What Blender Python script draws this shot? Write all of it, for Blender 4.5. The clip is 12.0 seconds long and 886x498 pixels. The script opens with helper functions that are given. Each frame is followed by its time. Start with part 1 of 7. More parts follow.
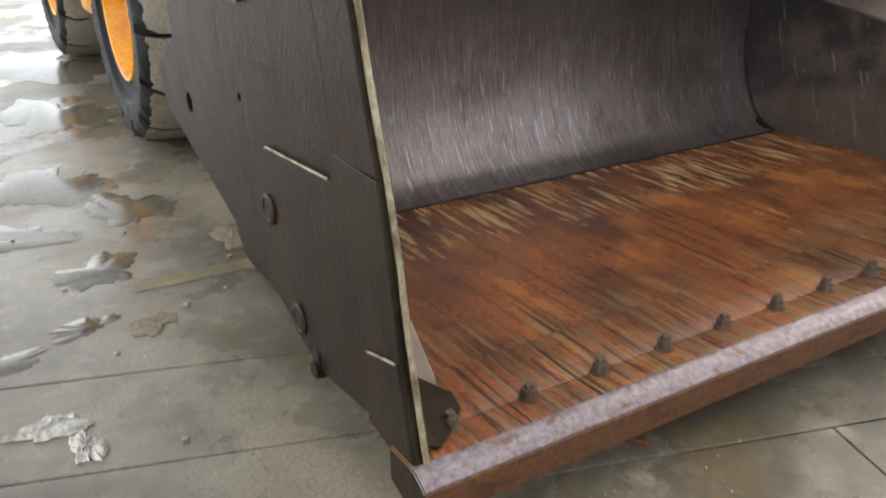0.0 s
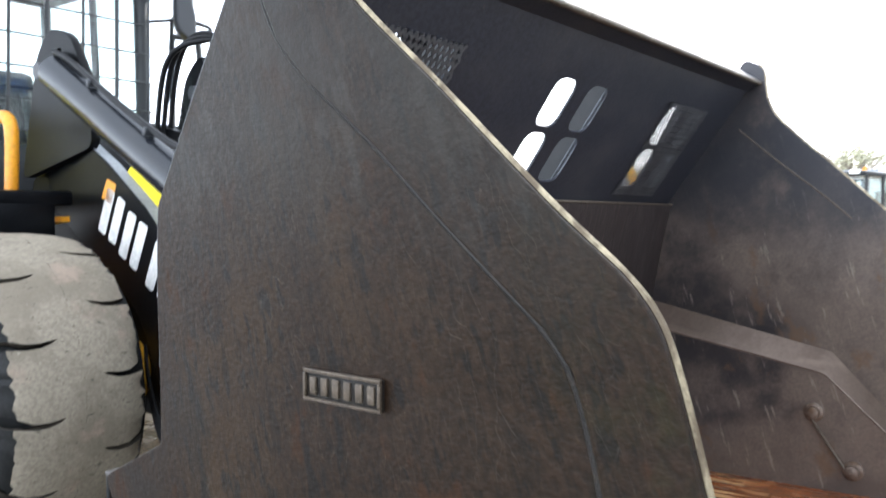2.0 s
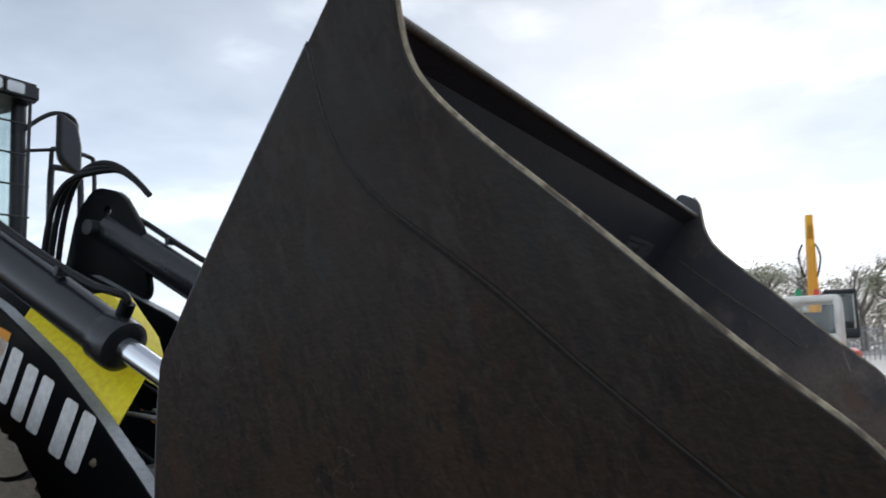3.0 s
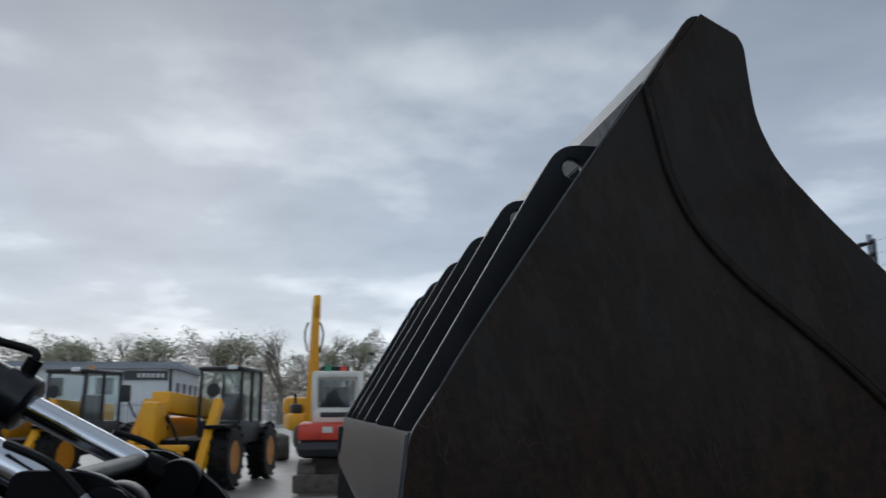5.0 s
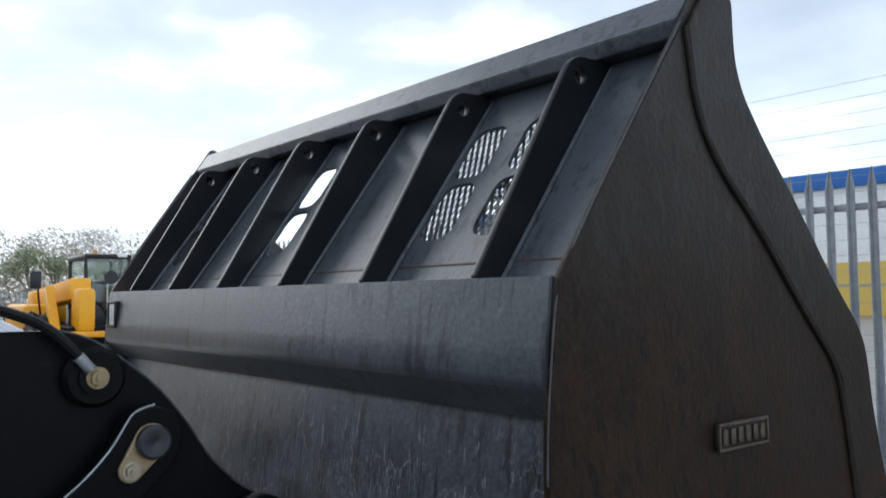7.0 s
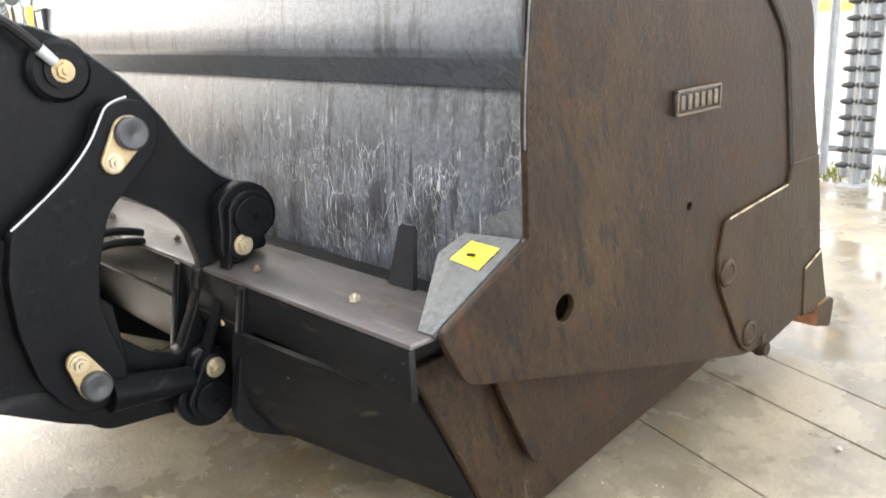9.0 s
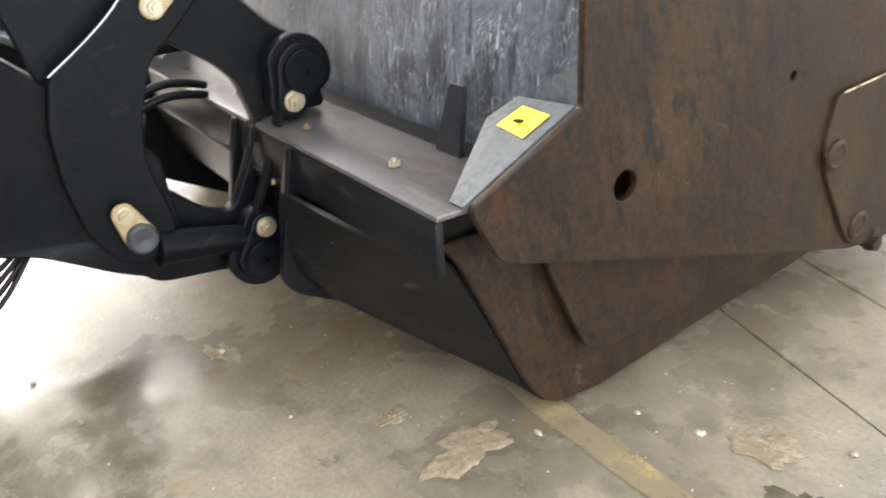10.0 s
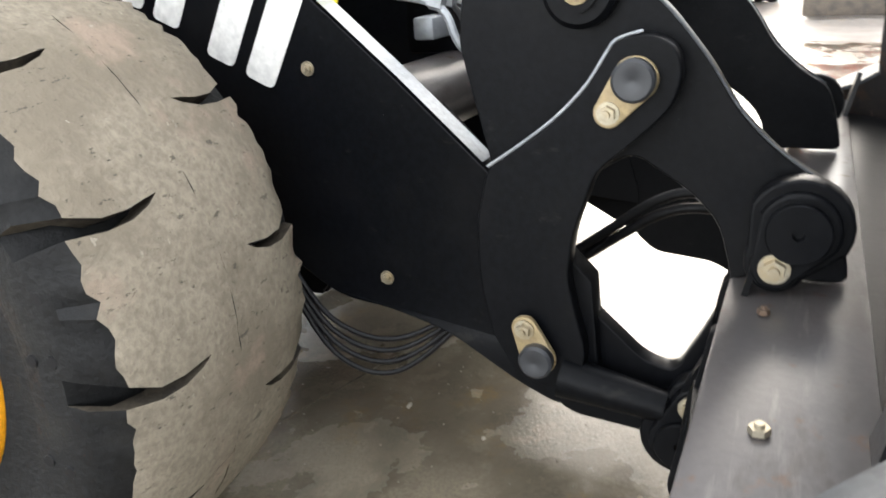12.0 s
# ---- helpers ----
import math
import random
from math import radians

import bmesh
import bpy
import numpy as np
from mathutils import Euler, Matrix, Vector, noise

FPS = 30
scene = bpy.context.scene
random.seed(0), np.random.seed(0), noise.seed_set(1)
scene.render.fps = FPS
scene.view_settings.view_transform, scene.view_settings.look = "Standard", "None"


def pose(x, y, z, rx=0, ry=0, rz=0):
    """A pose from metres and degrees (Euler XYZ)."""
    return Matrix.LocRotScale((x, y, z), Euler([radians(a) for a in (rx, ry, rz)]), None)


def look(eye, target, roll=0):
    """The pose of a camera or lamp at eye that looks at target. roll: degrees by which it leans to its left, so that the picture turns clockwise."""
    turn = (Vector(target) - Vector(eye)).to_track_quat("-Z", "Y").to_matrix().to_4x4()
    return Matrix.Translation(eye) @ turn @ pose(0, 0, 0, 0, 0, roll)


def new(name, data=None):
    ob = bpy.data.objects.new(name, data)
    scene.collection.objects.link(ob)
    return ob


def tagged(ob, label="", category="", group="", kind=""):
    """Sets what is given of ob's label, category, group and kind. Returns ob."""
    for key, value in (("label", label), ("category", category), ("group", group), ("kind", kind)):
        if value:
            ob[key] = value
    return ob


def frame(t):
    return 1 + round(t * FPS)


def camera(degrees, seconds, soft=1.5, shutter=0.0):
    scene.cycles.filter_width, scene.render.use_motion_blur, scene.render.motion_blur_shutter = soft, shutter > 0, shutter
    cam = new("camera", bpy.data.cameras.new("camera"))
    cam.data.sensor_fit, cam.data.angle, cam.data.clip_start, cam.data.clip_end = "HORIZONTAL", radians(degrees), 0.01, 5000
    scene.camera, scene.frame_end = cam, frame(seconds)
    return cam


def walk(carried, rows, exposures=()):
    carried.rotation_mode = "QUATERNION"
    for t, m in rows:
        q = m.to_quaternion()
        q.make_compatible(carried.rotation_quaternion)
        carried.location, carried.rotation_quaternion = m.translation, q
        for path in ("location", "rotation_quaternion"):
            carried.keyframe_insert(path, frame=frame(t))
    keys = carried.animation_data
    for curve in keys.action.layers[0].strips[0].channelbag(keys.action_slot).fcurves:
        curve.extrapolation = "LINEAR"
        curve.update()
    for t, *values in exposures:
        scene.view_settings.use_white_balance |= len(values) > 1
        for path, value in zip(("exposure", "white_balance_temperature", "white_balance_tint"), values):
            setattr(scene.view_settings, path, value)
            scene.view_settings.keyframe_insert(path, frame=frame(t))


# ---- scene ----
cam = camera(56.8, 12.0, soft=1.6, shutter=0.3)
ROWS = [
    (0.0, look((-0.675, -1.296, 1.381), (0.256, 0.273, 0.561), -0.2)),
    (0.3, look((-0.769, -1.187, 1.405), (0.254, 0.374, 0.686), 0.2)),
    (0.5, look((-0.858, -1.085, 1.397), (0.242, 0.453, 0.745), 0.3)),
    (1.0, look((-1.058, -0.877, 1.443), (0.201, 0.593, 0.941), 0.3)),
    (1.5, look((-1.139, -0.622, 1.487), (0.246, 0.791, 1.194), 1.0)),
    (2.0, look((-1.267, -0.321, 1.501), (0.294, 0.927, 1.433), -0.1)),
    (2.5, look((-1.345, -0.052, 1.531), (0.33, 1.03, 1.645), -2.4)),
    (2.7, look((-1.322, 0.06, 1.549), (0.385, 1.087, 1.722), -2.3)),
    (4.5, look((-1.540, 1.508, 1.532), (0.416, 1.545, 1.937), -1.3)),
    (5.0, look((-1.418, 1.828, 1.586), (0.522, 1.526, 1.968), -0.3)),
    (5.5, look((-1.274, 2.132, 1.594), (0.576, 1.463, 1.954), -2.1)),
    (6.0, look((-1.146, 2.484, 1.567), (0.550, 1.475, 1.889), -1.1)),
    (6.5, look((-1.181, 2.750, 1.513), (0.407, 1.557, 1.751), -0.2)),
    (6.7, look((-1.220, 2.852, 1.508), (0.349, 1.629, 1.707), -0.3)),
    (8.3, look((-1.214, 3.102, 1.464), (0.228, 1.762, 1.109), -2.8)),
    (8.5, look((-1.207, 3.098, 1.457), (0.224, 1.765, 1.040), -2.7)),
    (9.0, look((-1.189, 3.086, 1.418), (0.208, 1.772, 0.850), -3.0)),
    (9.5, look((-1.180, 3.019, 1.389), (0.212, 1.775, 0.671), -3.3)),
    (10.0, look((-1.200, 2.840, 1.358), (0.315, 1.852, 0.505), -3.6)),
    (10.5, look((-1.158, 2.586, 1.344), (0.539, 2.064, 0.424), -4.1)),
    (11.0, look((-1.023, 2.378, 1.371), (0.774, 2.322, 0.496), -4.2)),
    (11.5, look((-0.906, 2.071, 1.390), (0.875, 2.541, 0.611), -5.2)),
    (12.0, look((-0.735, 1.929, 1.399), (0.972, 2.719, 0.719), -3.5)),
]
EXPOSURES = [(0.0, 1.82, 7100, 10), (1.0, 2.18, 6600, 10), (1.5, 2.68, 6150, 10), (2.0, 2.44, 6350, 10), (2.3, 1.5, 6350, 10), (2.5, 1.02, 6350, 10), (2.7, 0.75, 6300, 10), (4.3, -0.95, 6050, 8), (4.5, -1.0, 6050, 8),
             (5.0, -0.45, 6000, 8), (5.5, -0.15, 6050, 8), (6.0, 0.28, 6100, 8), (6.7, 0.52, 6050, 8), (7.3, 1.1, 6400, 10), (8.3, 3.36, 7450, 11), (8.6, 3.34, 7450, 11), (9.0, 3.22, 7450, 11), (10.0, 3.02, 7250, 11), (12.0, 2.58, 7150, 11)]
walk(cam, ROWS, EXPOSURES)

# ---- world and sun: a bright overcast sky with broken cloud ----
world = bpy.data.worlds.new("overcast_sky")
scene.world = world
world.use_nodes = True
wn, wl = world.node_tree.nodes, world.node_tree.links
wn.clear()
w_out = wn.new("ShaderNodeOutputWorld")
w_bg = wn.new("ShaderNodeBackground")
w_sky = wn.new("ShaderNodeTexSky")
w_sky.sky_type = "NISHITA"
w_sky.sun_disc = False
w_sky.sun_elevation = radians(25)
w_sky.sun_rotation = radians(77)
w_tc = wn.new("ShaderNodeTexCoord")
# a cloud layer overhead: the view direction met with a flat sheet, so that the clouds draw together at the horizon
w_dir = wn.new("ShaderNodeSeparateXYZ")
wl.new(w_tc.outputs["Generated"], w_dir.inputs["Vector"])


def w_math(op, a, b):
    x = wn.new("ShaderNodeMath")
    x.operation = op
    for k, v in enumerate((a, b)):
        if isinstance(v, float):
            x.inputs[k].default_value = v
        else:
            wl.new(v, x.inputs[k])
    return x.outputs["Value"]


w_high = w_math("ADD", w_math("MAXIMUM", w_dir.outputs["Z"], 0.0), 0.16)
w_flat = wn.new("ShaderNodeCombineXYZ")
wl.new(w_math("DIVIDE", w_dir.outputs["X"], w_high), w_flat.inputs["X"])
wl.new(w_math("DIVIDE", w_dir.outputs["Y"], w_high), w_flat.inputs["Y"])
w_n1 = wn.new("ShaderNodeTexNoise")
w_n1.inputs["Scale"].default_value = 0.85
w_n1.inputs["Detail"].default_value = 6.0
w_n1.inputs["Roughness"].default_value = 0.5
w_n1.inputs["Distortion"].default_value = 0.3
w_ramp = wn.new("ShaderNodeValToRGB")
w_ramp.color_ramp.elements[0].position, w_ramp.color_ramp.elements[0].color = 0.34, (3.5, 3.95, 4.6, 1)
w_ramp.color_ramp.elements[1].position, w_ramp.color_ramp.elements[1].color = 0.66, (8.2, 8.5, 8.8, 1)
w_mid = w_ramp.color_ramp.elements.new(0.52)
w_mid.color = (4.7, 5.15, 5.8, 1)
w_mix = wn.new("ShaderNodeMix")
w_mix.data_type = "RGBA"
w_mix.inputs["Factor"].default_value = 0.9
wl.new(w_flat.outputs["Vector"], w_n1.inputs["Vector"])
w_n2 = wn.new("ShaderNodeTexNoise")
w_n2.inputs["Scale"].default_value = 2.6
w_n2.inputs["Detail"].default_value = 6.0
w_sum = wn.new("ShaderNodeMix")
w_sum.inputs["Factor"].default_value = 0.42
wl.new(w_flat.outputs["Vector"], w_n2.inputs["Vector"])
wl.new(w_n1.outputs["Fac"], w_sum.inputs["A"])
wl.new(w_n2.outputs["Fac"], w_sum.inputs["B"])
wl.new(w_sum.outputs["Result"], w_ramp.inputs["Fac"])
wl.new(w_sky.outputs["Color"], w_mix.inputs["A"])
wl.new(w_ramp.outputs["Color"], w_mix.inputs["B"])
# overcast: brighter towards the horizon than overhead
w_sep = wn.new("ShaderNodeSeparateXYZ")
w_hor = wn.new("ShaderNodeMapRange")
for key, value in (("From Min", 0.0), ("From Max", 0.55), ("To Min", 1.28), ("To Max", 0.6)):
    w_hor.inputs[key].default_value = value
w_grad = wn.new("ShaderNodeMix")
w_grad.data_type, w_grad.blend_type = "RGBA", "MULTIPLY"
w_grad.inputs["Factor"].default_value = 1.0
wl.new(w_tc.outputs["Generated"], w_sep.inputs["Vector"])
wl.new(w_sep.outputs["Z"], w_hor.inputs["Value"])
wl.new(w_mix.outputs["Result"], w_grad.inputs["A"])
# the cloud is thinner and brighter on the side away from the yard
w_side = wn.new("ShaderNodeMapRange")
w_side.interpolation_type = "SMOOTHSTEP"
for key, value in (("From Min", -0.9), ("From Max", 0.2), ("To Min", 1.4), ("To Max", 1.0)):
    w_side.inputs[key].default_value = value
wl.new(w_sep.outputs["X"], w_side.inputs["Value"])
wl.new(w_math("MULTIPLY", w_hor.outputs["Result"], w_side.outputs["Result"]), w_grad.inputs["B"])
wl.new(w_grad.outputs["Result"], w_bg.inputs["Color"])
w_bg.inputs["Strength"].default_value = 0.128
wl.new(w_bg.outputs["Background"], w_out.inputs["Surface"])

sun_data = bpy.data.lights.new("sun", "SUN")
sun_data.energy, sun_data.angle, sun_data.color = 0.56, radians(40), (1.0, 0.96, 0.9)
sun = new("sun", sun_data)
sun.matrix_world = look((0, 0, 30), (-16, -3.6, 30 - 7.8))

# ---- materials ----
def material(name, base, rough=0.6, metal=0.0, blotch=None, blotch_scale=3.0, blotch_at=(0.45, 0.62), grain=0.06, grain_scale=60.0,
             bump=0.15, streak=None, streak_axis=(14.0, 14.0, 1.2), streak_at=(0.55, 0.7), streak_rough=None, rough_var=0.12, coat=0.0,
             blotch2=None, blotch2_scale=9.0, blotch2_at=(0.6, 0.66), blotch2_rough=None, spec=0.5):
    """A weathered surface: a base colour with large blotches, small stains, drawn-out streaks, fine grain and relief."""
    m = bpy.data.materials.new(name)
    m.use_nodes = True
    nt = m.node_tree
    n, l = nt.nodes, nt.links
    bsdf = n["Principled BSDF"]
    tc = n.new("ShaderNodeTexCoord")
    def noise_fac(scale, detail, at, vec=None, rough_=0.6, soft=True):
        t = n.new("ShaderNodeTexNoise")
        t.inputs["Scale"].default_value, t.inputs["Detail"].default_value, t.inputs["Roughness"].default_value = scale, detail, rough_
        l.new(vec or tc.outputs["Object"], t.inputs["Vector"])
        r = n.new("ShaderNodeMapRange")
        r.interpolation_type = "SMOOTHSTEP" if soft else "LINEAR"
        r.inputs["From Min"].default_value, r.inputs["From Max"].default_value = at
        l.new(t.outputs["Fac"], r.inputs["Value"])
        return r.outputs["Result"], t.outputs["Fac"]
    def mixed(a, b, fac, kind="MIX"):
        x = n.new("ShaderNodeMix")
        x.data_type, x.blend_type = "RGBA", kind
        for key, v in (("A", a), ("B", b)):
            if isinstance(v, (tuple, list)):
                x.inputs[key].default_value = (*v[:3], 1)
            else:
                l.new(v, x.inputs[key])
        if isinstance(fac, float):
            x.inputs["Factor"].default_value = fac
        else:
            l.new(fac, x.inputs["Factor"])
        return x.outputs["Result"]
    def summed(a, b, gain):
        x = n.new("ShaderNodeMath")
        x.operation = "MULTIPLY_ADD"
        l.new(b, x.inputs[0])
        x.inputs[1].default_value = gain
        if isinstance(a, float):
            x.inputs[2].default_value = a
        else:
            l.new(a, x.inputs[2])
        x.use_clamp = True
        return x.outputs["Value"]
    col = tuple(base)
    _, fine = noise_fac(grain_scale, 6.0, (0.3, 0.7))
    dark = tuple(c * (1 - 3.2 * grain) for c in base)
    lite = tuple(min(1.0, c * (1 + 3.2 * grain)) for c in base)
    ramp = n.new("ShaderNodeMapRange")
    ramp.inputs["From Min"].default_value, ramp.inputs["From Max"].default_value = 0.3, 0.7
    l.new(fine, ramp.inputs["Value"])
    col = mixed(dark, lite, ramp.outputs["Result"])
    rgh = summed(rough - rough_var * 0.5, fine, rough_var)
    if blotch:
        fac, _ = noise_fac(blotch_scale, 8.0, blotch_at)
        col = mixed(col, blotch, fac)
    if blotch2:
        fac, _ = noise_fac(blotch2_scale, 9.0, blotch2_at, rough_=0.68)
        col = mixed(col, blotch2, fac)
        if blotch2_rough is not None:
            rgh = summed(rgh, fac, blotch2_rough - rough)
    if streak:
        mp = n.new("ShaderNodeMapping")
        mp.inputs["Scale"].default_value = streak_axis
        l.new(tc.outputs["Object"], mp.inputs["Vector"])
        fac, _ = noise_fac(1.6, 9.0, streak_at, mp.outputs["Vector"], 0.7)
        col = mixed(col, streak, fac)
        if streak_rough is not None:
            rgh = summed(rgh, fac, streak_rough - rough)
    if not isinstance(col, tuple):
        l.new(col, bsdf.inputs["Base Color"])
    else:
        bsdf.inputs["Base Color"].default_value = (*col, 1)
    l.new(rgh, bsdf.inputs["Roughness"])
    bsdf.inputs["Metallic"].default_value = metal
    bsdf.inputs["Specular IOR Level"].default_value = spec
    bsdf.inputs["Coat Weight"].default_value = coat
    bsdf.inputs["Coat Roughness"].default_value = 0.15
    if bump:
        b = n.new("ShaderNodeBump")
        b.inputs["Strength"].default_value, b.inputs["Distance"].default_value = bump, 0.01
        l.new(fine, b.inputs["Height"])
        l.new(b.outputs["Normal"], bsdf.inputs["Normal"])
    return m


def coated(name, base, rough, metal=0.0, spec=0.5, layers=(), bump=0.25, bump_scale=55.0, dents=0.0, grain=0.12, tilt=0.0):
    """A worn surface from stacked layers: (colour, scale, (from, to), amount, roughness or None, window or None); a window is
    (axis, from, to) in metres, over which the layer comes in."""
    m = bpy.data.materials.new(name)
    m.use_nodes = True
    n, l = m.node_tree.nodes, m.node_tree.links
    bsdf = n["Principled BSDF"]
    tcn = n.new("ShaderNodeTexCoord")
    turn_ = n.new("ShaderNodeMapping")
    turn_.inputs["Rotation"].default_value = (radians(tilt), 0, 0)
    l.new(tcn.outputs["Object"], turn_.inputs["Vector"])
    def math_(op, a, b):
        x = n.new("ShaderNodeMath")
        x.operation = op
        for k, v in enumerate((a, b)):
            if isinstance(v, (int, float)):
                x.inputs[k].default_value = v
            else:
                l.new(v, x.inputs[k])
        return x.outputs["Value"]
    def ramp(v, lo, hi, a=0.0, b=1.0):
        r = n.new("ShaderNodeMapRange")
        r.interpolation_type = "SMOOTHSTEP"
        for key, q in (("From Min", lo), ("From Max", hi), ("To Min", a), ("To Max", b)):
            r.inputs[key].default_value = q
        l.new(v, r.inputs["Value"])
        return r.outputs["Result"]
    def noise_(scale, detail=8.0, rough_=0.62, shift=0.0):
        mp = n.new("ShaderNodeMapping")
        mp.inputs["Scale"].default_value = tuple(scale) if isinstance(scale, (tuple, list)) else (scale,) * 3
        mp.inputs["Location"].default_value = (shift, shift * 1.7, shift * 0.6)
        l.new(turn_.outputs["Vector"], mp.inputs["Vector"])
        t = n.new("ShaderNodeTexNoise")
        t.inputs["Scale"].default_value, t.inputs["Detail"].default_value, t.inputs["Roughness"].default_value = 1.0, detail, rough_
        l.new(mp.outputs["Vector"], t.inputs["Vector"])
        return t.outputs["Fac"]
    def net(scale, width, shift):
        """Thin crossing scratches."""
        mp = n.new("ShaderNodeMapping")
        mp.inputs["Scale"].default_value = scale
        mp.inputs["Location"].default_value = (shift, shift, shift)
        wob = n.new("ShaderNodeTexNoise")
        wob.inputs["Scale"].default_value, wob.inputs["Detail"].default_value = 7.0, 4.0
        l.new(turn_.outputs["Vector"], wob.inputs["Vector"])
        add = n.new("ShaderNodeVectorMath")
        add.operation, add.inputs["Scale"].default_value = "SCALE", 0.05
        l.new(wob.outputs["Color"], add.inputs[0])
        tot = n.new("ShaderNodeVectorMath")
        tot.operation = "ADD"
        l.new(turn_.outputs["Vector"], tot.inputs[0])
        l.new(add.outputs["Vector"], tot.inputs[1])
        l.new(tot.outputs["Vector"], mp.inputs["Vector"])
        v = n.new("ShaderNodeTexVoronoi")
        v.feature = "DISTANCE_TO_EDGE"
        v.inputs["Scale"].default_value = 1.0
        l.new(mp.outputs["Vector"], v.inputs["Vector"])
        return ramp(v.outputs["Distance"], 0.0, width, 1.0, 0.0)
    def mixed(a, b, fac):
        x = n.new("ShaderNodeMix")
        x.data_type = "RGBA"
        for key, v in (("A", a), ("B", b)):
            if isinstance(v, tuple):
                x.inputs[key].default_value = (*v, 1)
            else:
                l.new(v, x.inputs[key])
        l.new(fac, x.inputs["Factor"])
        return x.outputs["Result"]
    fine = noise_(bump_scale, 6.0)
    col = mixed(tuple(c * (1 - 2.5 * grain) for c in base), tuple(c * (1 + 2.5 * grain) for c in base), ramp(fine, 0.3, 0.7))
    rgh = math_("ADD", rough - 0.05, math_("MULTIPLY", fine, 0.1))
    for k, (c, scale, at, amount, lr, window) in enumerate(layers):
        if isinstance(scale, tuple) and scale[0] == "net":
            fac = math_("MULTIPLY", net(scale[1:], at[0], 3.1 * (k + 1)), math_("MULTIPLY", ramp(noise_(at[1], 6.0, 0.6, 2.2 * k), 0.46, 0.6), amount))
        else:
            fac = math_("MULTIPLY", ramp(noise_(scale, 8.0, 0.64, 3.1 * (k + 1)), *at), amount)
        if window:
            sep = n.new("ShaderNodeSeparateXYZ")
            l.new(tcn.outputs["Object"], sep.inputs["Vector"])
            fac = math_("MULTIPLY", fac, ramp(math_("ADD", sep.outputs[window[0]], math_("MULTIPLY", noise_(3.0, 5.0, 0.6, 7.7 + k), 0.5)), window[1] + 0.25, window[2] + 0.25))
        col = mixed(col, c, fac)
        if lr is not None:
            inv = math_("SUBTRACT", 1.0, fac)
            rgh = math_("ADD", math_("MULTIPLY", rgh, inv), math_("MULTIPLY", fac, lr))
    l.new(col, bsdf.inputs["Base Color"])
    l.new(rgh, bsdf.inputs["Roughness"])
    bsdf.inputs["Metallic"].default_value = metal
    bsdf.inputs["Specular IOR Level"].default_value = spec
    b = n.new("ShaderNodeBump")
    b.inputs["Strength"].default_value, b.inputs["Distance"].default_value = bump, 0.01
    l.new(fine, b.inputs["Height"])
    if dents:
        b2 = n.new("ShaderNodeBump")
        b2.inputs["Strength"].default_value, b2.inputs["Distance"].default_value = dents, 0.05
        l.new(noise_(5.0, 3.0, 0.5, 1.3), b2.inputs["Height"])
        l.new(b2.outputs["Normal"], b.inputs["Normal"])
    l.new(b.outputs["Normal"], bsdf.inputs["Normal"])
    return m


def plain(name, base, rough=0.5, metal=0.0, glow=0.0):
    m = bpy.data.materials.new(name)
    m.use_nodes = True
    b = m.node_tree.nodes["Principled BSDF"]
    b.inputs["Base Color"].default_value, b.inputs["Roughness"].default_value, b.inputs["Metallic"].default_value = (*base, 1), rough, metal
    if glow:
        b.inputs["Emission Color"].default_value, b.inputs["Emission Strength"].default_value = (*base, 1), glow
    return m


def glass(name, tint, rough=0.02, clear=0.8):
    """A thin pane: mostly see-through, with a real reflection."""
    m = bpy.data.materials.new(name)
    m.use_nodes = True
    n, l = m.node_tree.nodes, m.node_tree.links
    n.clear()
    out, mix, fres = n.new("ShaderNodeOutputMaterial"), n.new("ShaderNodeMixShader"), n.new("ShaderNodeLayerWeight")
    tr, gl = n.new("ShaderNodeBsdfTransparent"), n.new("ShaderNodeBsdfGlossy")
    tr.inputs["Color"].default_value = (*[c * clear for c in tint], 1)
    gl.inputs["Roughness"].default_value = rough
    steep, gain = n.new("ShaderNodeMath"), n.new("ShaderNodeMath")
    steep.operation, steep.inputs[1].default_value = "POWER", 4.0
    gain.operation, gain.inputs[1].default_value, gain.inputs[2].default_value = "MULTIPLY_ADD", 0.6, 0.035
    l.new(fres.outputs["Facing"], steep.inputs[0])
    l.new(steep.outputs["Value"], gain.inputs[0])
    l.new(gain.outputs["Value"], mix.inputs["Fac"])
    l.new(tr.outputs["BSDF"], mix.inputs[1])
    l.new(gl.outputs["BSDF"], mix.inputs[2])
    l.new(mix.outputs["Shader"], out.inputs["Surface"])
    return m


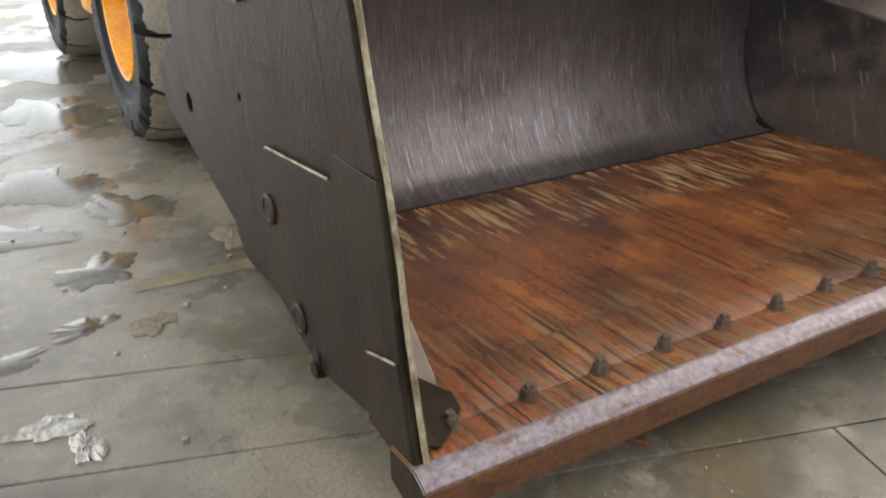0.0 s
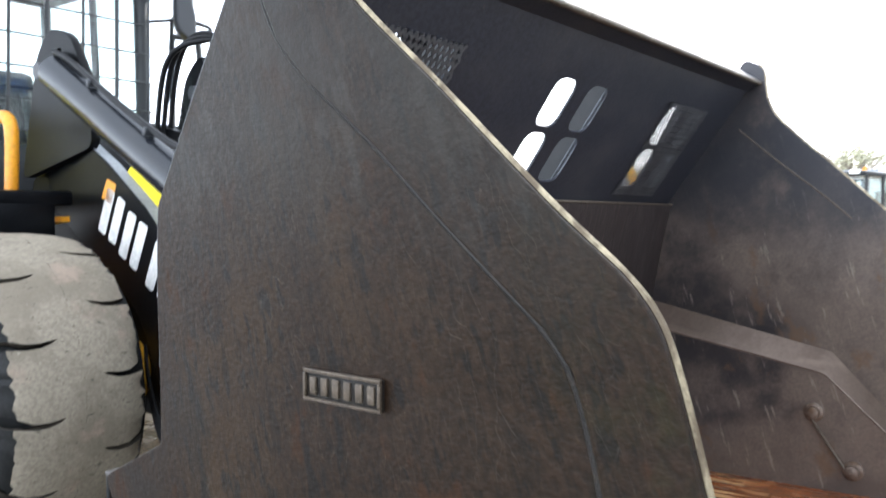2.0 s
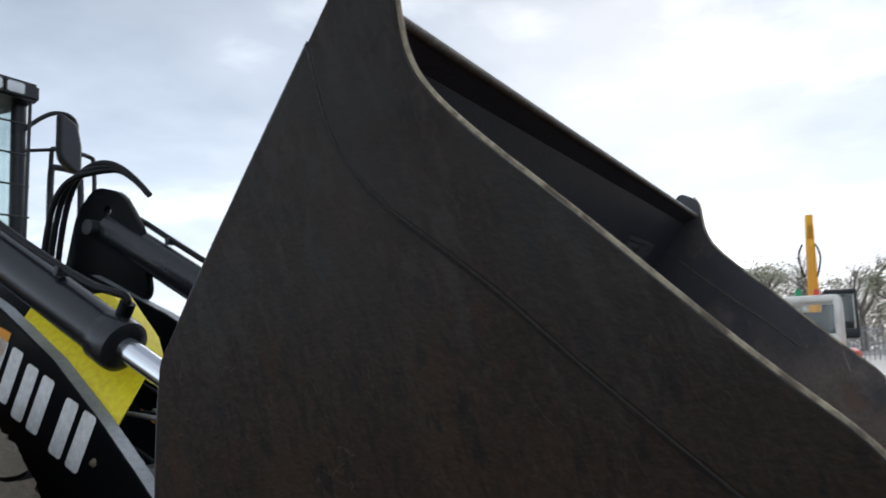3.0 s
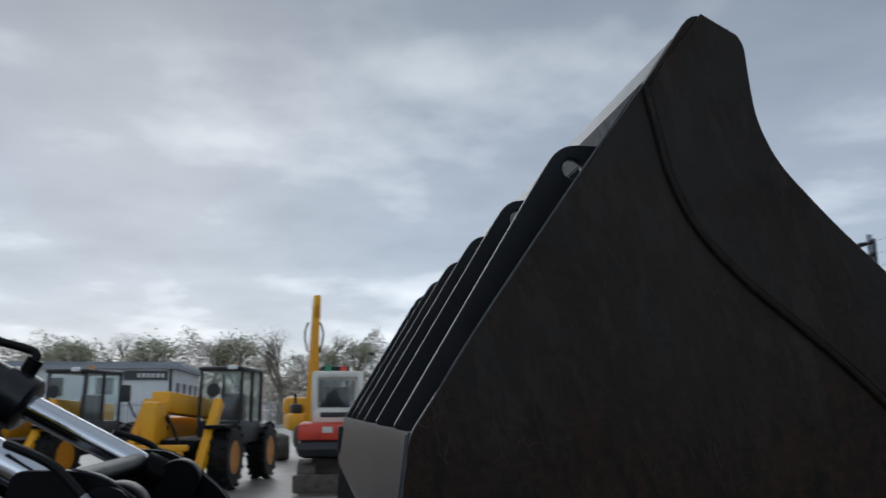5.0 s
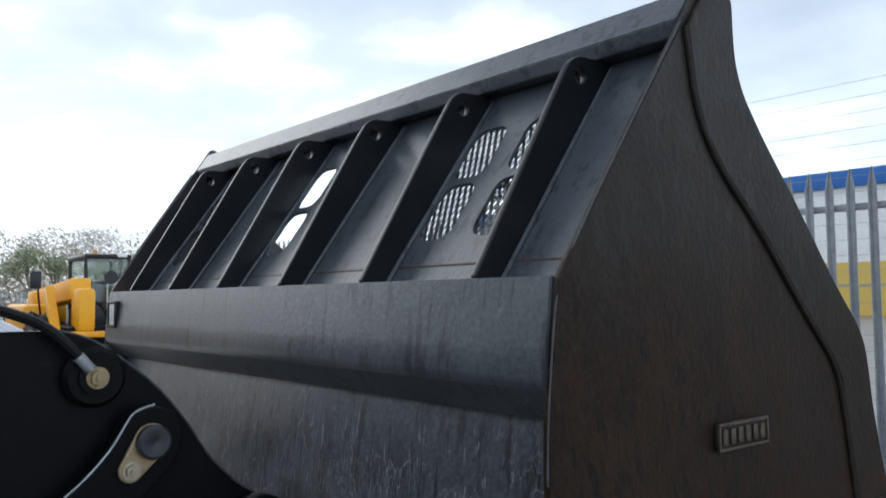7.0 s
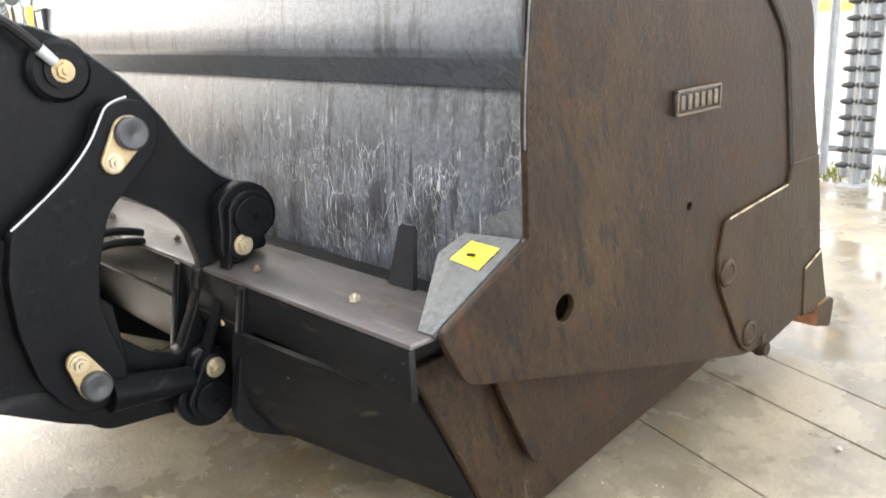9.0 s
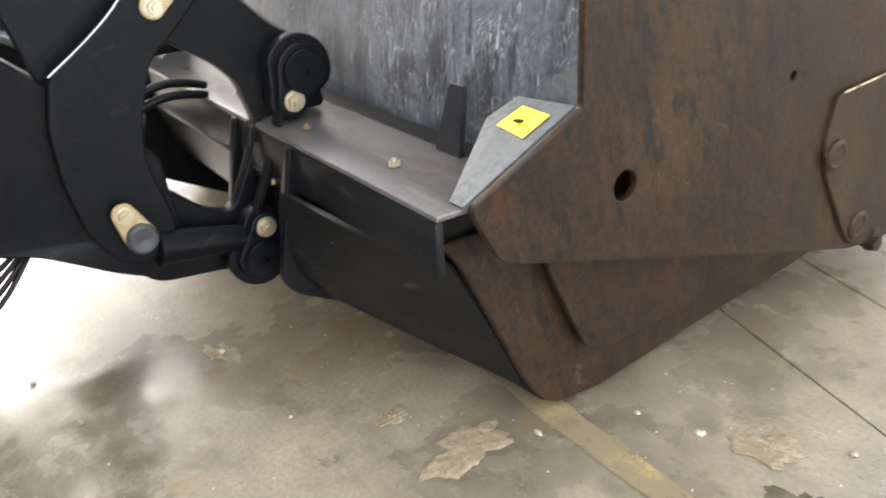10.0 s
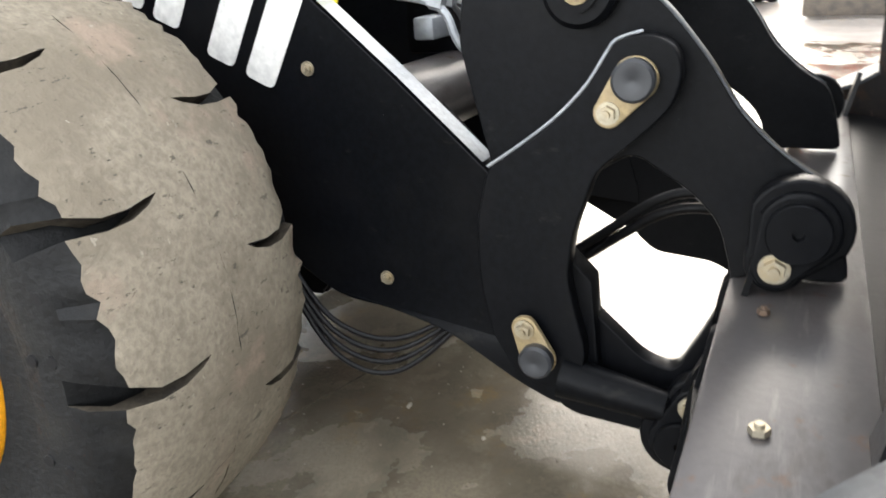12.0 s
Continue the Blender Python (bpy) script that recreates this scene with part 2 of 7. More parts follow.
M_SIDE = coated("weathered_brown_steel", (0.0195, 0.0112, 0.0067), 0.44, 0.0, 0.16,
                [((0.042, 0.024, 0.0112), (2.2, 2.2, 1.6), (0.48, 0.7), 0.6, None, None), ((0.0085, 0.006, 0.0045), (38, 42, 8.0), (0.52, 0.64), 0.65, 0.42, None),
                 ((0.07, 0.047, 0.026), (60, 66, 16.0), (0.58, 0.7), 0.25, 0.6, None), ((0.0075, 0.006, 0.005), (6, 7, 3), (0.54, 0.68), 0.5, 0.36, None),
                 ((0.0065, 0.0055, 0.005), (22, 26, 9), (0.55, 0.62), 0.75, 0.34, None), ((0.042, 0.018, 0.008), (9, 9, 5), (0.58, 0.68), 0.6, 0.6, None), ((0.13, 0.105, 0.08), ("net", 34, 34, 5), (0.015, 5.0), 0.25, None, None),
                 ((0.026, 0.026, 0.01), (6, 6, 6), (0.45, 0.7), 0.5, None, (1, 0.55, 0.15)), ((0.05, 0.044, 0.037), (14, 18, 7), (0.5, 0.62), 0.45, 0.34, (2, 1.35, 1.75)),
                 ((0.025, 0.022, 0.0185), (3, 3, 3), (0.3, 0.62), 0.8, 0.38, (2, 1.25, 1.9)), ((0.2, 0.17, 0.13), (70, 80, 45), (0.735, 0.75), 0.9, 0.6, None)], 0.26, 60.0, 0.08, 0.14, 17.0)
M_SIDE_IN = coated("brown_steel_inside", (0.155, 0.118, 0.096), 0.4, 0.3, 0.5,
                   [((0.1, 0.078, 0.066), (2, 2, 2), (0.45, 0.68), 0.85, None, None), ((0.026, 0.025, 0.029), (1.2, 1.2, 1.2), (0.43, 0.6), 0.88, 0.3, None), ((0.3, 0.25, 0.21), (30, 34, 5), (0.6, 0.68), 0.6, 0.35, None), ((0.15, 0.085, 0.045), (6, 6, 4), (0.56, 0.68), 0.6, 0.55, None), ((0.03, 0.031, 0.038), (3, 3, 3), (0.25, 0.55), 0.9, 0.38, (2, 1.2, 1.75))], 0.1, 60.0, 0.05, 0.05, 17.0)
M_UPPER_IN = coated("blue_black_inside_paint", (0.024, 0.0255, 0.034), 0.42, 0.0, 0.35, [((0.045, 0.044, 0.05), (3, 3, 3), (0.45, 0.7), 0.7, None, None), ((0.06, 0.05, 0.045), (20, 40, 6), (0.62, 0.7), 0.6, 0.5, None)], 0.1, 60.0)
# Near-black steel tone; on the wear band it draws the groove's shade.
M_WELD = coated("dark_steel_and_weld_shade", (0.012, 0.0095, 0.0075), 0.5, 0.0, 0.3, [((0.04, 0.03, 0.02), (30, 30, 30), (0.5, 0.65), 0.6, None, None)], 0.5, 90.0)
M_MESH = material("dull_grey_mesh", (0.11, 0.11, 0.115), 0.45, 0.3, (0.06, 0.06, 0.065), 9.0, (0.45, 0.7), 0.06, 80.0, 0.05)
M_CAST = coated("rubbed_cast_steel", (0.085, 0.064, 0.045), 0.45, 0.2, 0.4, [((0.16, 0.13, 0.1), (30, 30, 30), (0.55, 0.68), 0.8, None, None)], 0.3, 80.0)
M_EDGE = coated("worn_bare_edge", (0.34, 0.28, 0.18), 0.45, 0.3, 0.5, [((0.1, 0.07, 0.04), (14, 14, 6), (0.44, 0.6), 0.9, None, None)], 0.3)
# Paler upper paint is worn grey with sky reflection put into its colour.
M_BLACK_BACK = coated("scuffed_black_paint", (0.066, 0.074, 0.088), 0.34, 0.0, 0.6,
                      [((0.105, 0.117, 0.134), (1.4, 1.4, 1.0), (0.4, 0.7), 0.85, None, None), ((0.016, 0.017, 0.02), (24, 24, 2.2), (0.54, 0.63), 0.7, 0.33, None), ((0.016, 0.017, 0.02), (8, 8, 5), (0.45, 0.6), 0.8, None, (2, 1.25, 0.85)),
                       ((0.3, 0.315, 0.33), ("net", 30, 30, 5), (0.03, 3.0), 0.7, 0.6, (2, 1.45, 1.15)), ((0.32, 0.33, 0.345), ("net", 75, 75, 18), (0.05, 6.0), 0.55, 0.6, (2, 1.35, 1.05)), ((0.012, 0.013, 0.015), ("net", 40, 40, 7), (0.05, 4.0), 0.8, 0.4, (2, 1.4, 1.1)),
                       ((0.3, 0.31, 0.32), (60, 60, 9), (0.6, 0.67), 0.7, 0.6, (2, 1.3, 1.0)), ((0.2, 0.21, 0.22), ("net", 20, 20, 7), (0.012, 3.0), 0.6, None, None)], 0.12, 70.0, 0.04)
M_RIB = material("black_rib_paint", (0.009, 0.01, 0.012), 0.36, 0.0, (0.018, 0.018, 0.02), 4.0, (0.45, 0.7), 0.06, 80.0, 0.08, spec=0.3)
# Height layers paint sky sheen on the lower curve and shade above it.
M_INNER = coated("polished_brown_steel", (0.235, 0.19, 0.178), 0.3, 0.75, 0.5,
                 [((0.13, 0.098, 0.086), (1.6, 1.6, 1.6), (0.45, 0.7), 0.8, None, None), ((0.09, 0.072, 0.066), (90, 7.0, 5.0), (0.5, 0.64), 0.5, 0.45, None),
                  ((0.42, 0.4, 0.43), (110, 9.0, 7.0), (0.55, 0.66), 0.7, 0.32, (2, 1.1, 0.6)), ((0.36, 0.32, 0.32), (110, 5.0, 4.5), (0.58, 0.68), 0.4, 0.32, None), ((0.75, 0.74, 0.76), (75, 40, 30), (0.71, 0.74), 0.9, 0.4, None), ((0.12, 0.065, 0.035), (5, 5, 3), (0.58, 0.68), 0.35, 0.5, None), ((0.048, 0.041, 0.043), (30, 4, 3), (0.12, 0.5), 0.75, 0.34, (2, 0.35, 1.05))], 0.12, 80.0, 0.06, 0.06)
M_FLOOR = coated("wet_rusty_steel", (0.3, 0.09, 0.03), 0.22, 0.1, 0.8,
                 [((0.55, 0.19, 0.045), (2.4, 1.6, 1), (0.5, 0.66), 0.75, 0.42, None), ((0.1, 0.037, 0.02), (2.6, 1.7, 1), (0.42, 0.66), 0.85, 0.2, None), ((0.3, 0.19, 0.08), (60, 1.8, 1), (0.5, 0.58), 0.6, 0.45, (1, 0.5, 0.3)),
                  ((0.05, 0.02, 0.012), (48, 1.1, 1), (0.55, 0.62), 0.7, 0.3, None), ((0.014, 0.009, 0.008), (120, 0.7, 1), (0.61, 0.65), 0.9, 0.3, None), ((0.016, 0.01, 0.008), (105, 0.8, 1), (0.57, 0.62), 0.8, 0.3, (1, 0.6, 0.35)), ((0.02, 0.011, 0.008), (75, 1.4, 1), (0.53, 0.57), 0.9, 0.3, (1, 0.95, 1.1)),
                  ((0.6, 0.37, 0.16), (34, 3.0, 1), (0.525, 0.58), 0.9, 0.55, (1, 0.86, 1.02)), ((0.45, 0.25, 0.06), (22, 3.5, 1), (0.63, 0.67), 0.85, 0.6, None), ((0.2, 0.1, 0.04), (26, 3.0, 1), (0.54, 0.6), 0.7, 0.5, (1, 0.32, 0.2))], 0.35, 60.0, 0.1)
M_LIP = coated("polished_cutting_edge", (0.23, 0.185, 0.19), 0.36, 0.5, 0.5, [((0.38, 0.33, 0.345), (9, 60, 60), (0.55, 0.7), 0.8, 0.25, None), ((0.16, 0.075, 0.045), (12, 26, 26), (0.55, 0.66), 0.8, 0.55, None)], 0.3, 50.0)
M_LIPFACE = coated("rusty_edge_face", (0.18, 0.075, 0.036), 0.55, 0.1, 0.4, [((0.09, 0.04, 0.025), (10, 10, 30), (0.5, 0.66), 0.8, None, None)], 0.35, 60.0)
M_BOLT = material("rusty_bolt_steel", (0.16, 0.12, 0.095), 0.5, 0.5, (0.1, 0.055, 0.03), 14.0, (0.4, 0.7), 0.1, 120.0, 0.3)
M_ZINC = material("zinc_bolt", (0.4, 0.36, 0.28), 0.45, 0.85, (0.4, 0.33, 0.22), 22.0, (0.4, 0.7), 0.06, 120.0, 0.1)
M_GOLD = material("passivated_strap", (0.33, 0.25, 0.135), 0.5, 0.35, (0.34, 0.27, 0.17), 15.0, (0.4, 0.7), 0.08, 90.0, 0.1)
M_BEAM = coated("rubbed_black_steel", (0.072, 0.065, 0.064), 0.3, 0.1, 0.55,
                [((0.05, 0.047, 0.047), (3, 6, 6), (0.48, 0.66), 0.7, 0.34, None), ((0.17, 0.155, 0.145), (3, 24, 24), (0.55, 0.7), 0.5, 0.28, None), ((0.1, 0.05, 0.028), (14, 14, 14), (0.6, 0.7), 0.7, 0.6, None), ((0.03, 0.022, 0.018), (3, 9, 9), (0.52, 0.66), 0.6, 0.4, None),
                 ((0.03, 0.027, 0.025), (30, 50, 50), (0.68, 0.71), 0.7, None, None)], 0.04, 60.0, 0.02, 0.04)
M_FLANGE = coated("worn_grey_flange", (0.07, 0.076, 0.082), 0.5, 0.1, 0.35, [((0.08, 0.085, 0.09), (7, 7, 7), (0.5, 0.64), 0.7, None, None), ((0.12, 0.06, 0.03), (22, 22, 22), (0.64, 0.7), 0.6, 0.6, None)], 0.1, 60.0)
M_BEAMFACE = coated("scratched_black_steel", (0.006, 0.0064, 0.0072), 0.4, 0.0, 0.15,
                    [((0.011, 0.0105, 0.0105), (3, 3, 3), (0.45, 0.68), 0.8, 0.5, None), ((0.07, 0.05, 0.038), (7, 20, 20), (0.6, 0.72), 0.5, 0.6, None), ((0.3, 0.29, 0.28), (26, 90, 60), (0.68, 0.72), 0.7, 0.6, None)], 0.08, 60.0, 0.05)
M_COVER = coated("rubbed_brown_cover", (0.14, 0.102, 0.08), 0.34, 0.45, 0.5, [((0.09, 0.062, 0.047), (3, 4, 3), (0.45, 0.66), 0.85, None, None), ((0.24, 0.18, 0.14), (5, 1.6, 5), (0.5, 0.72), 0.5, 0.3, None)], 0.03, 60.0, 0.02, 0.03)
M_BLACK = coated("black_machine_paint", (0.0034, 0.0038, 0.0048), 0.36, 0.0, 0.09,
                 [((0.0075, 0.0075, 0.008), (2.6, 2.6, 2.6), (0.45, 0.72), 0.8, 0.45, None), ((0.09, 0.09, 0.09), (55, 55, 30), (0.72, 0.75), 0.8, 0.6, None), ((0.025, 0.024, 0.022), (9, 9, 20), (0.62, 0.72), 0.45, 0.6, None)], 0.08, 60.0, 0.03)
M_BLACKGLOSS = material("glossy_black_ram", (0.013, 0.015, 0.019), 0.24, 0.0, (0.02, 0.02, 0.022), 4.0, (0.45, 0.7), 0.04, 60.0, 0.03)
M_CHROME = plain("chrome_rod", (0.7, 0.72, 0.76), 0.16, 1.0)
M_YELLOW = material("yellow_machine_paint", (0.78, 0.40, 0.025), 0.42, 0.0, (0.6, 0.28, 0.02), 2.0, (0.5, 0.75), 0.05, 40.0, 0.08)
M_ARMTOP = material("bright_yellow_paint", (1.0, 0.74, 0.015), 0.4, 0.0, (0.8, 0.55, 0.02), 5.0, (0.6, 0.8), 0.05, 40.0, 0.06)
M_HUB = material("orange_yellow_hub", (0.74, 0.31, 0.015), 0.36, 0.0, (0.55, 0.2, 0.012), 5.0, (0.48, 0.7), 0.06, 50.0, 0.1)
M_RUBBER = material("black_rubber", (0.0085, 0.0088, 0.0092), 0.48, 0.0, (0.018, 0.0175, 0.016), 5.0, (0.46, 0.7), 0.12, 60.0, 0.4, spec=0.18)
M_TREAD = coated("dusty_worn_rubber", (0.27, 0.232, 0.178), 0.78, 0.0, 0.3,
                 [((0.19, 0.16, 0.12), (3, 3, 3), (0.45, 0.65), 0.8, None, None), ((0.36, 0.27, 0.21), (5, 5, 5), (0.55, 0.7), 0.7, None, None), ((0.075, 0.066, 0.052), (26, 60, 60), (0.62, 0.66), 0.75, None, None),
                  ((0.03, 0.028, 0.025), (9, 34, 34), (0.68, 0.70), 0.9, None, None), ((0.4, 0.36, 0.29), (40, 26, 26), (0.66, 0.7), 0.7, None, None)], 0.55, 60.0, 0.3, 0.08)
M_SLOT = coated("dusty_slot_rubber", (0.06, 0.05, 0.038), 0.85, 0.0, 0.2, [((0.02, 0.018, 0.016), (9, 9, 9), (0.45, 0.62), 0.8, None, None)], 0.5, 60.0)
M_WHITE = material("worn_white_decal", (0.72, 0.71, 0.68), 0.5, 0.0, (0.55, 0.54, 0.5), 7.0, (0.5, 0.72), 0.05, 40.0, 0.0)
M_ORANGE = plain("orange_decal", (0.72, 0.3, 0.03), 0.5)
M_STICKER = material("yellow_sticker", (0.85, 0.68, 0.03), 0.5, 0.0, (0.7, 0.55, 0.05), 20.0, (0.5, 0.7), 0.05, 40.0, 0.0)
M_HOSE = material("rubber_hose", (0.006, 0.006, 0.007), 0.42, 0.0, (0.012, 0.012, 0.012), 30.0, (0.5, 0.7), 0.05, 80.0, 0.05, spec=0.2)
M_GALV = material("galvanised_steel", (0.38, 0.4, 0.42), 0.5, 0.55, (0.28, 0.3, 0.32), 6.0, (0.4, 0.7), 0.06, 60.0, 0.06)
M_GLASS = glass("cab_glass", (0.93, 0.97, 0.96), 0.02, 0.97)
M_LAMP = plain("clear_lamp_lens", (0.85, 0.87, 0.88), 0.15)
M_CABFRAME = plain("black_cab_frame", (0.014, 0.016, 0.018), 0.45)
M_DARKGREY = plain("dark_grey_plastic", (0.026, 0.028, 0.032), 0.45)


def concrete(name, base, dark, wet):
    """Old yard concrete with damp stains, thin puddles and grit."""
    m = bpy.data.materials.new(name)
    m.use_nodes = True
    n, l = m.node_tree.nodes, m.node_tree.links
    bsdf = n["Principled BSDF"]
    geo = n.new("ShaderNodeNewGeometry")
    def noise_(scale, detail, a, b, rough_=0.6):
        t = n.new("ShaderNodeTexNoise")
        t.inputs["Scale"].default_value, t.inputs["Detail"].default_value, t.inputs["Roughness"].default_value = scale, detail, rough_
        l.new(geo.outputs["Position"], t.inputs["Vector"])
        r = n.new("ShaderNodeMapRange")
        r.interpolation_type = "SMOOTHSTEP"
        r.inputs["From Min"].default_value, r.inputs["From Max"].default_value = a, b
        l.new(t.outputs["Fac"], r.inputs["Value"])
        return r.outputs["Result"], t.outputs["Fac"]
    def mixed(a, b, fac):
        x = n.new("ShaderNodeMix")
        x.data_type = "RGBA"
        for key, v in (("A", a), ("B", b)):
            if isinstance(v, tuple):
                x.inputs[key].default_value = (*v, 1)
            else:
                l.new(v, x.inputs[key])
        l.new(fac, x.inputs["Factor"])
        return x.outputs["Result"]
    stain, _ = noise_(0.9, 6, 0.38, 0.66)
    blot, _ = noise_(4.2, 9, 0.48, 0.62, 0.68)
    brown, _ = noise_(1.7, 8, 0.55, 0.64, 0.66)
    grit, gritraw = noise_(75, 6, 0.4, 0.75)
    pale, _ = noise_(2.3, 8, 0.63, 0.72)
    pud, _ = noise_(1.6, 7, 0.4, 0.62, 0.6)
    c = mixed(base, dark, stain)
    blot_h = n.new("ShaderNodeMath")
    blot_h.operation, blot_h.inputs[1].default_value = "MULTIPLY", 0.5
    l.new(blot, blot_h.inputs[0])
    c = mixed(c, tuple(d * 0.75 for d in dark), blot_h.outputs["Value"])
    c = mixed(c, tuple(min(1, b * 1.35) for b in base), pale)
    c = mixed(c, (base[0] * 0.8, base[1] * 0.66, base[2] * 0.46), brown)
    flake, _ = noise_(7.5, 7, 0.55, 0.585, 0.6)
    flake_h = n.new("ShaderNodeMath")
    flake_h.operation, flake_h.inputs[1].default_value = "MULTIPLY", 0.25
    l.new(flake, flake_h.inputs[0])
    c = mixed(c, tuple(min(1, b * 1.3) for b in base), flake_h.outputs["Value"])
    seep, _ = noise_(5.0, 6, 0.6, 0.64, 0.55)
    seep_h = n.new("ShaderNodeMath")
    seep_h.operation, seep_h.inputs[1].default_value = "MULTIPLY", 0.35
    l.new(seep, seep_h.inputs[0])
    c = mixed(c, tuple(d * 0.6 for d in dark), seep_h.outputs["Value"])
    gl = mixed(c, tuple(b * 0.6 for b in base), grit)
    half = n.new("ShaderNodeMath")
    half.operation, half.inputs[1].default_value = "MULTIPLY", 0.45
    l.new(pud, half.inputs[0])
    c2 = mixed(gl, tuple(d * 0.7 for d in dark), half.outputs["Value"])
    l.new(c2, bsdf.inputs["Base Color"])
    bsdf.inputs["Specular IOR Level"].default_value = 0.6
    rr = n.new("ShaderNodeMapRange")
    rr.inputs["To Min"].default_value, rr.inputs["To Max"].default_value = 0.4, wet
    l.new(pud, rr.inputs["Value"])
    l.new(rr.outputs["Result"], bsdf.inputs["Roughness"])
    inv = n.new("ShaderNodeMapRange")
    inv.inputs["To Min"].default_value, inv.inputs["To Max"].default_value = 0.2, 0.02
    l.new(pud, inv.inputs["Value"])
    b = n.new("ShaderNodeBump")
    b.inputs["Distance"].default_value = 0.012
    l.new(inv.outputs["Result"], b.inputs["Strength"])
    l.new(gritraw, b.inputs["Height"])
    l.new(b.outputs["Normal"], bsdf.inputs["Normal"])
    return m


M_CONC = concrete("damp_yard_concrete", (0.3, 0.255, 0.187), (0.11, 0.094, 0.071), 0.11)
M_YARD = concrete("pale_yard_hardcore", (0.46, 0.42, 0.38), (0.32, 0.29, 0.26), 0.4)


# ---- building helpers ----
def thing(name, label, category, at=(0, 0, 0), group="", kind=""):
    e = new(name)
    e.empty_display_size = 0.1
    e.location = at
    return tagged(e, label, category, group, kind)


def shade(me, angle=38):
    for p in me.polygons:
        p.use_smooth = True
    bm = bmesh.new()
    bm.from_mesh(me)
    lim = radians(angle)
    for ed in bm.edges:
        if len(ed.link_faces) == 2 and ed.calc_face_angle(0.0) > lim:
            ed.smooth = False
    bm.to_mesh(me)
    bm.free()


def part(name, bm, mat_, parent, label="", smooth=True):
    """Links a bmesh (or a mesh) as one mesh object under a thing or a part."""
    if isinstance(bm, bmesh.types.BMesh):
        me = bpy.data.meshes.new(name)
        bmesh.ops.recalc_face_normals(bm, faces=bm.faces[:])
        bm.to_mesh(me)
        bm.free()
    else:
        me = bm
    if smooth:
        shade(me)
    if len(me.materials):
        me.materials.clear()
    for m in (mat_ if isinstance(mat_, (list, tuple)) else [mat_]):
        me.materials.append(m)
    ob = new(name, me)
    if parent:
        ob.parent = parent
        base = parent
        off = Vector((0, 0, 0))
        while base:
            off += Vector(base.location)
            base = base.parent
        ob.location = -off
    return tagged(ob, label)


def thicken(bm, t):
    """Gives thin faces a thickness."""
    bm.normal_update()
    bmesh.ops.solidify(bm, geom=bm.faces[:], thickness=t)
    return bm


def bm_box(bm, a, b, bevel=0.0, m=None):
    """A box between two corners, with rounded edges."""
    c = [(x + y) / 2 for x, y in zip(a, b)]
    s = [abs(y - x) for x, y in zip(a, b)]
    mat4 = Matrix.Translation(c) @ Matrix.Diagonal((*s, 1))
    r = bmesh.ops.create_cube(bm, size=1.0, matrix=(m @ mat4) if m else mat4)
    if bevel:
        es = list({e for v in r["verts"] for e in v.link_edges})
        bmesh.ops.bevel(bm, geom=es, offset=bevel, segments=2, affect="EDGES", profile=0.5)
    return bm


def box(a, b, bevel=0.006, m=None):
    return bm_box(bmesh.new(), a, b, bevel, m)


def bm_tube(bm, p, q, r0, r1=None, seg=20, cap=True):
    """A cylinder or cone from p to q."""
    p, q = Vector(p), Vector(q)
    d = q - p
    rot = d.to_track_quat("Z", "Y").to_matrix().to_4x4()
    bmesh.ops.create_cone(bm, cap_ends=cap, segments=seg, radius1=r0, radius2=r1 if r1 is not None else r0, depth=d.length,
                          matrix=Matrix.Translation((p + q) / 2) @ rot)
    return bm


def tube(p, q, r0, r1=None, seg=20):
    return bm_tube(bmesh.new(), p, q, r0, r1, seg)


def lathe(profile, p, axis, seg=32):
    """Turns (radius, height) pairs round an axis through p."""
    bm = bmesh.new()
    rot = Vector(axis).to_track_quat("Z", "Y").to_matrix().to_4x4()
    m = Matrix.Translation(p) @ rot
    rings = []
    for r, h in profile:
        if r < 1e-5:
            rings.append([bm.verts.new(m @ Vector((0, 0, h)))])
        else:
            rings.append([bm.verts.new(m @ Vector((r * math.cos(a), r * math.sin(a), h))) for a in (2 * math.pi * k / seg for k in range(seg))])
    for a, b in zip(rings, rings[1:]):
        for k in range(seg):
            j = (k + 1) % seg
            q = [a[k % len(a)], a[j % len(a)], b[j % len(b)], b[k % len(b)]]
            u = []
            for v in q:
                if v not in u:
                    u.append(v)
            if len(u) > 2:
                bm.faces.new(u)
    return bm


def sweep(points, r, seg=8, closed=False):
    """A round bar along a smooth line through points."""
    cu = bpy.data.curves.new("bar", "CURVE")
    cu.dimensions, cu.bevel_depth, cu.bevel_resolution, cu.use_fill_caps = "3D", r, max(1, seg // 4), True
    sp = cu.splines.new("NURBS")
    sp.points.add(len(points) - 1)
    for pt, co in zip(sp.points, points):
        pt.co = (*co, 1)
    sp.use_endpoint_u, sp.order_u, sp.resolution_u, sp.use_cyclic_u = True, 3, 6, closed
    ob = bpy.data.objects.new("bar", cu)
    me = bpy.data.meshes.new_from_object(ob)
    bpy.data.objects.remove(ob)
    bpy.data.curves.remove(cu)
    return me


def rounded(pts, radii, seg=5):
    """Rounds the corners of a polygon; radii is one number or one for each corner."""
    out = []
    n = len(pts)
    for k in range(n):
        r = radii if isinstance(radii, (int, float)) else radii[k]
        p, a, b = Vector(pts[k]), Vector(pts[k - 1]), Vector(pts[(k + 1) % n])
        u, v = (a - p), (b - p)
        if r <= 0 or u.length < 1e-6 or v.length < 1e-6:
            out.append(tuple(p))
            continue
        cut = min(r, u.length * 0.48, v.length * 0.48)
        s, e = p + u.normalized() * cut, p + v.normalized() * cut
        for i in range(seg + 1):
            t = i / seg
            out.append(tuple((1 - t) ** 2 * s + 2 * t * (1 - t) * p + t * t * e))
    return out


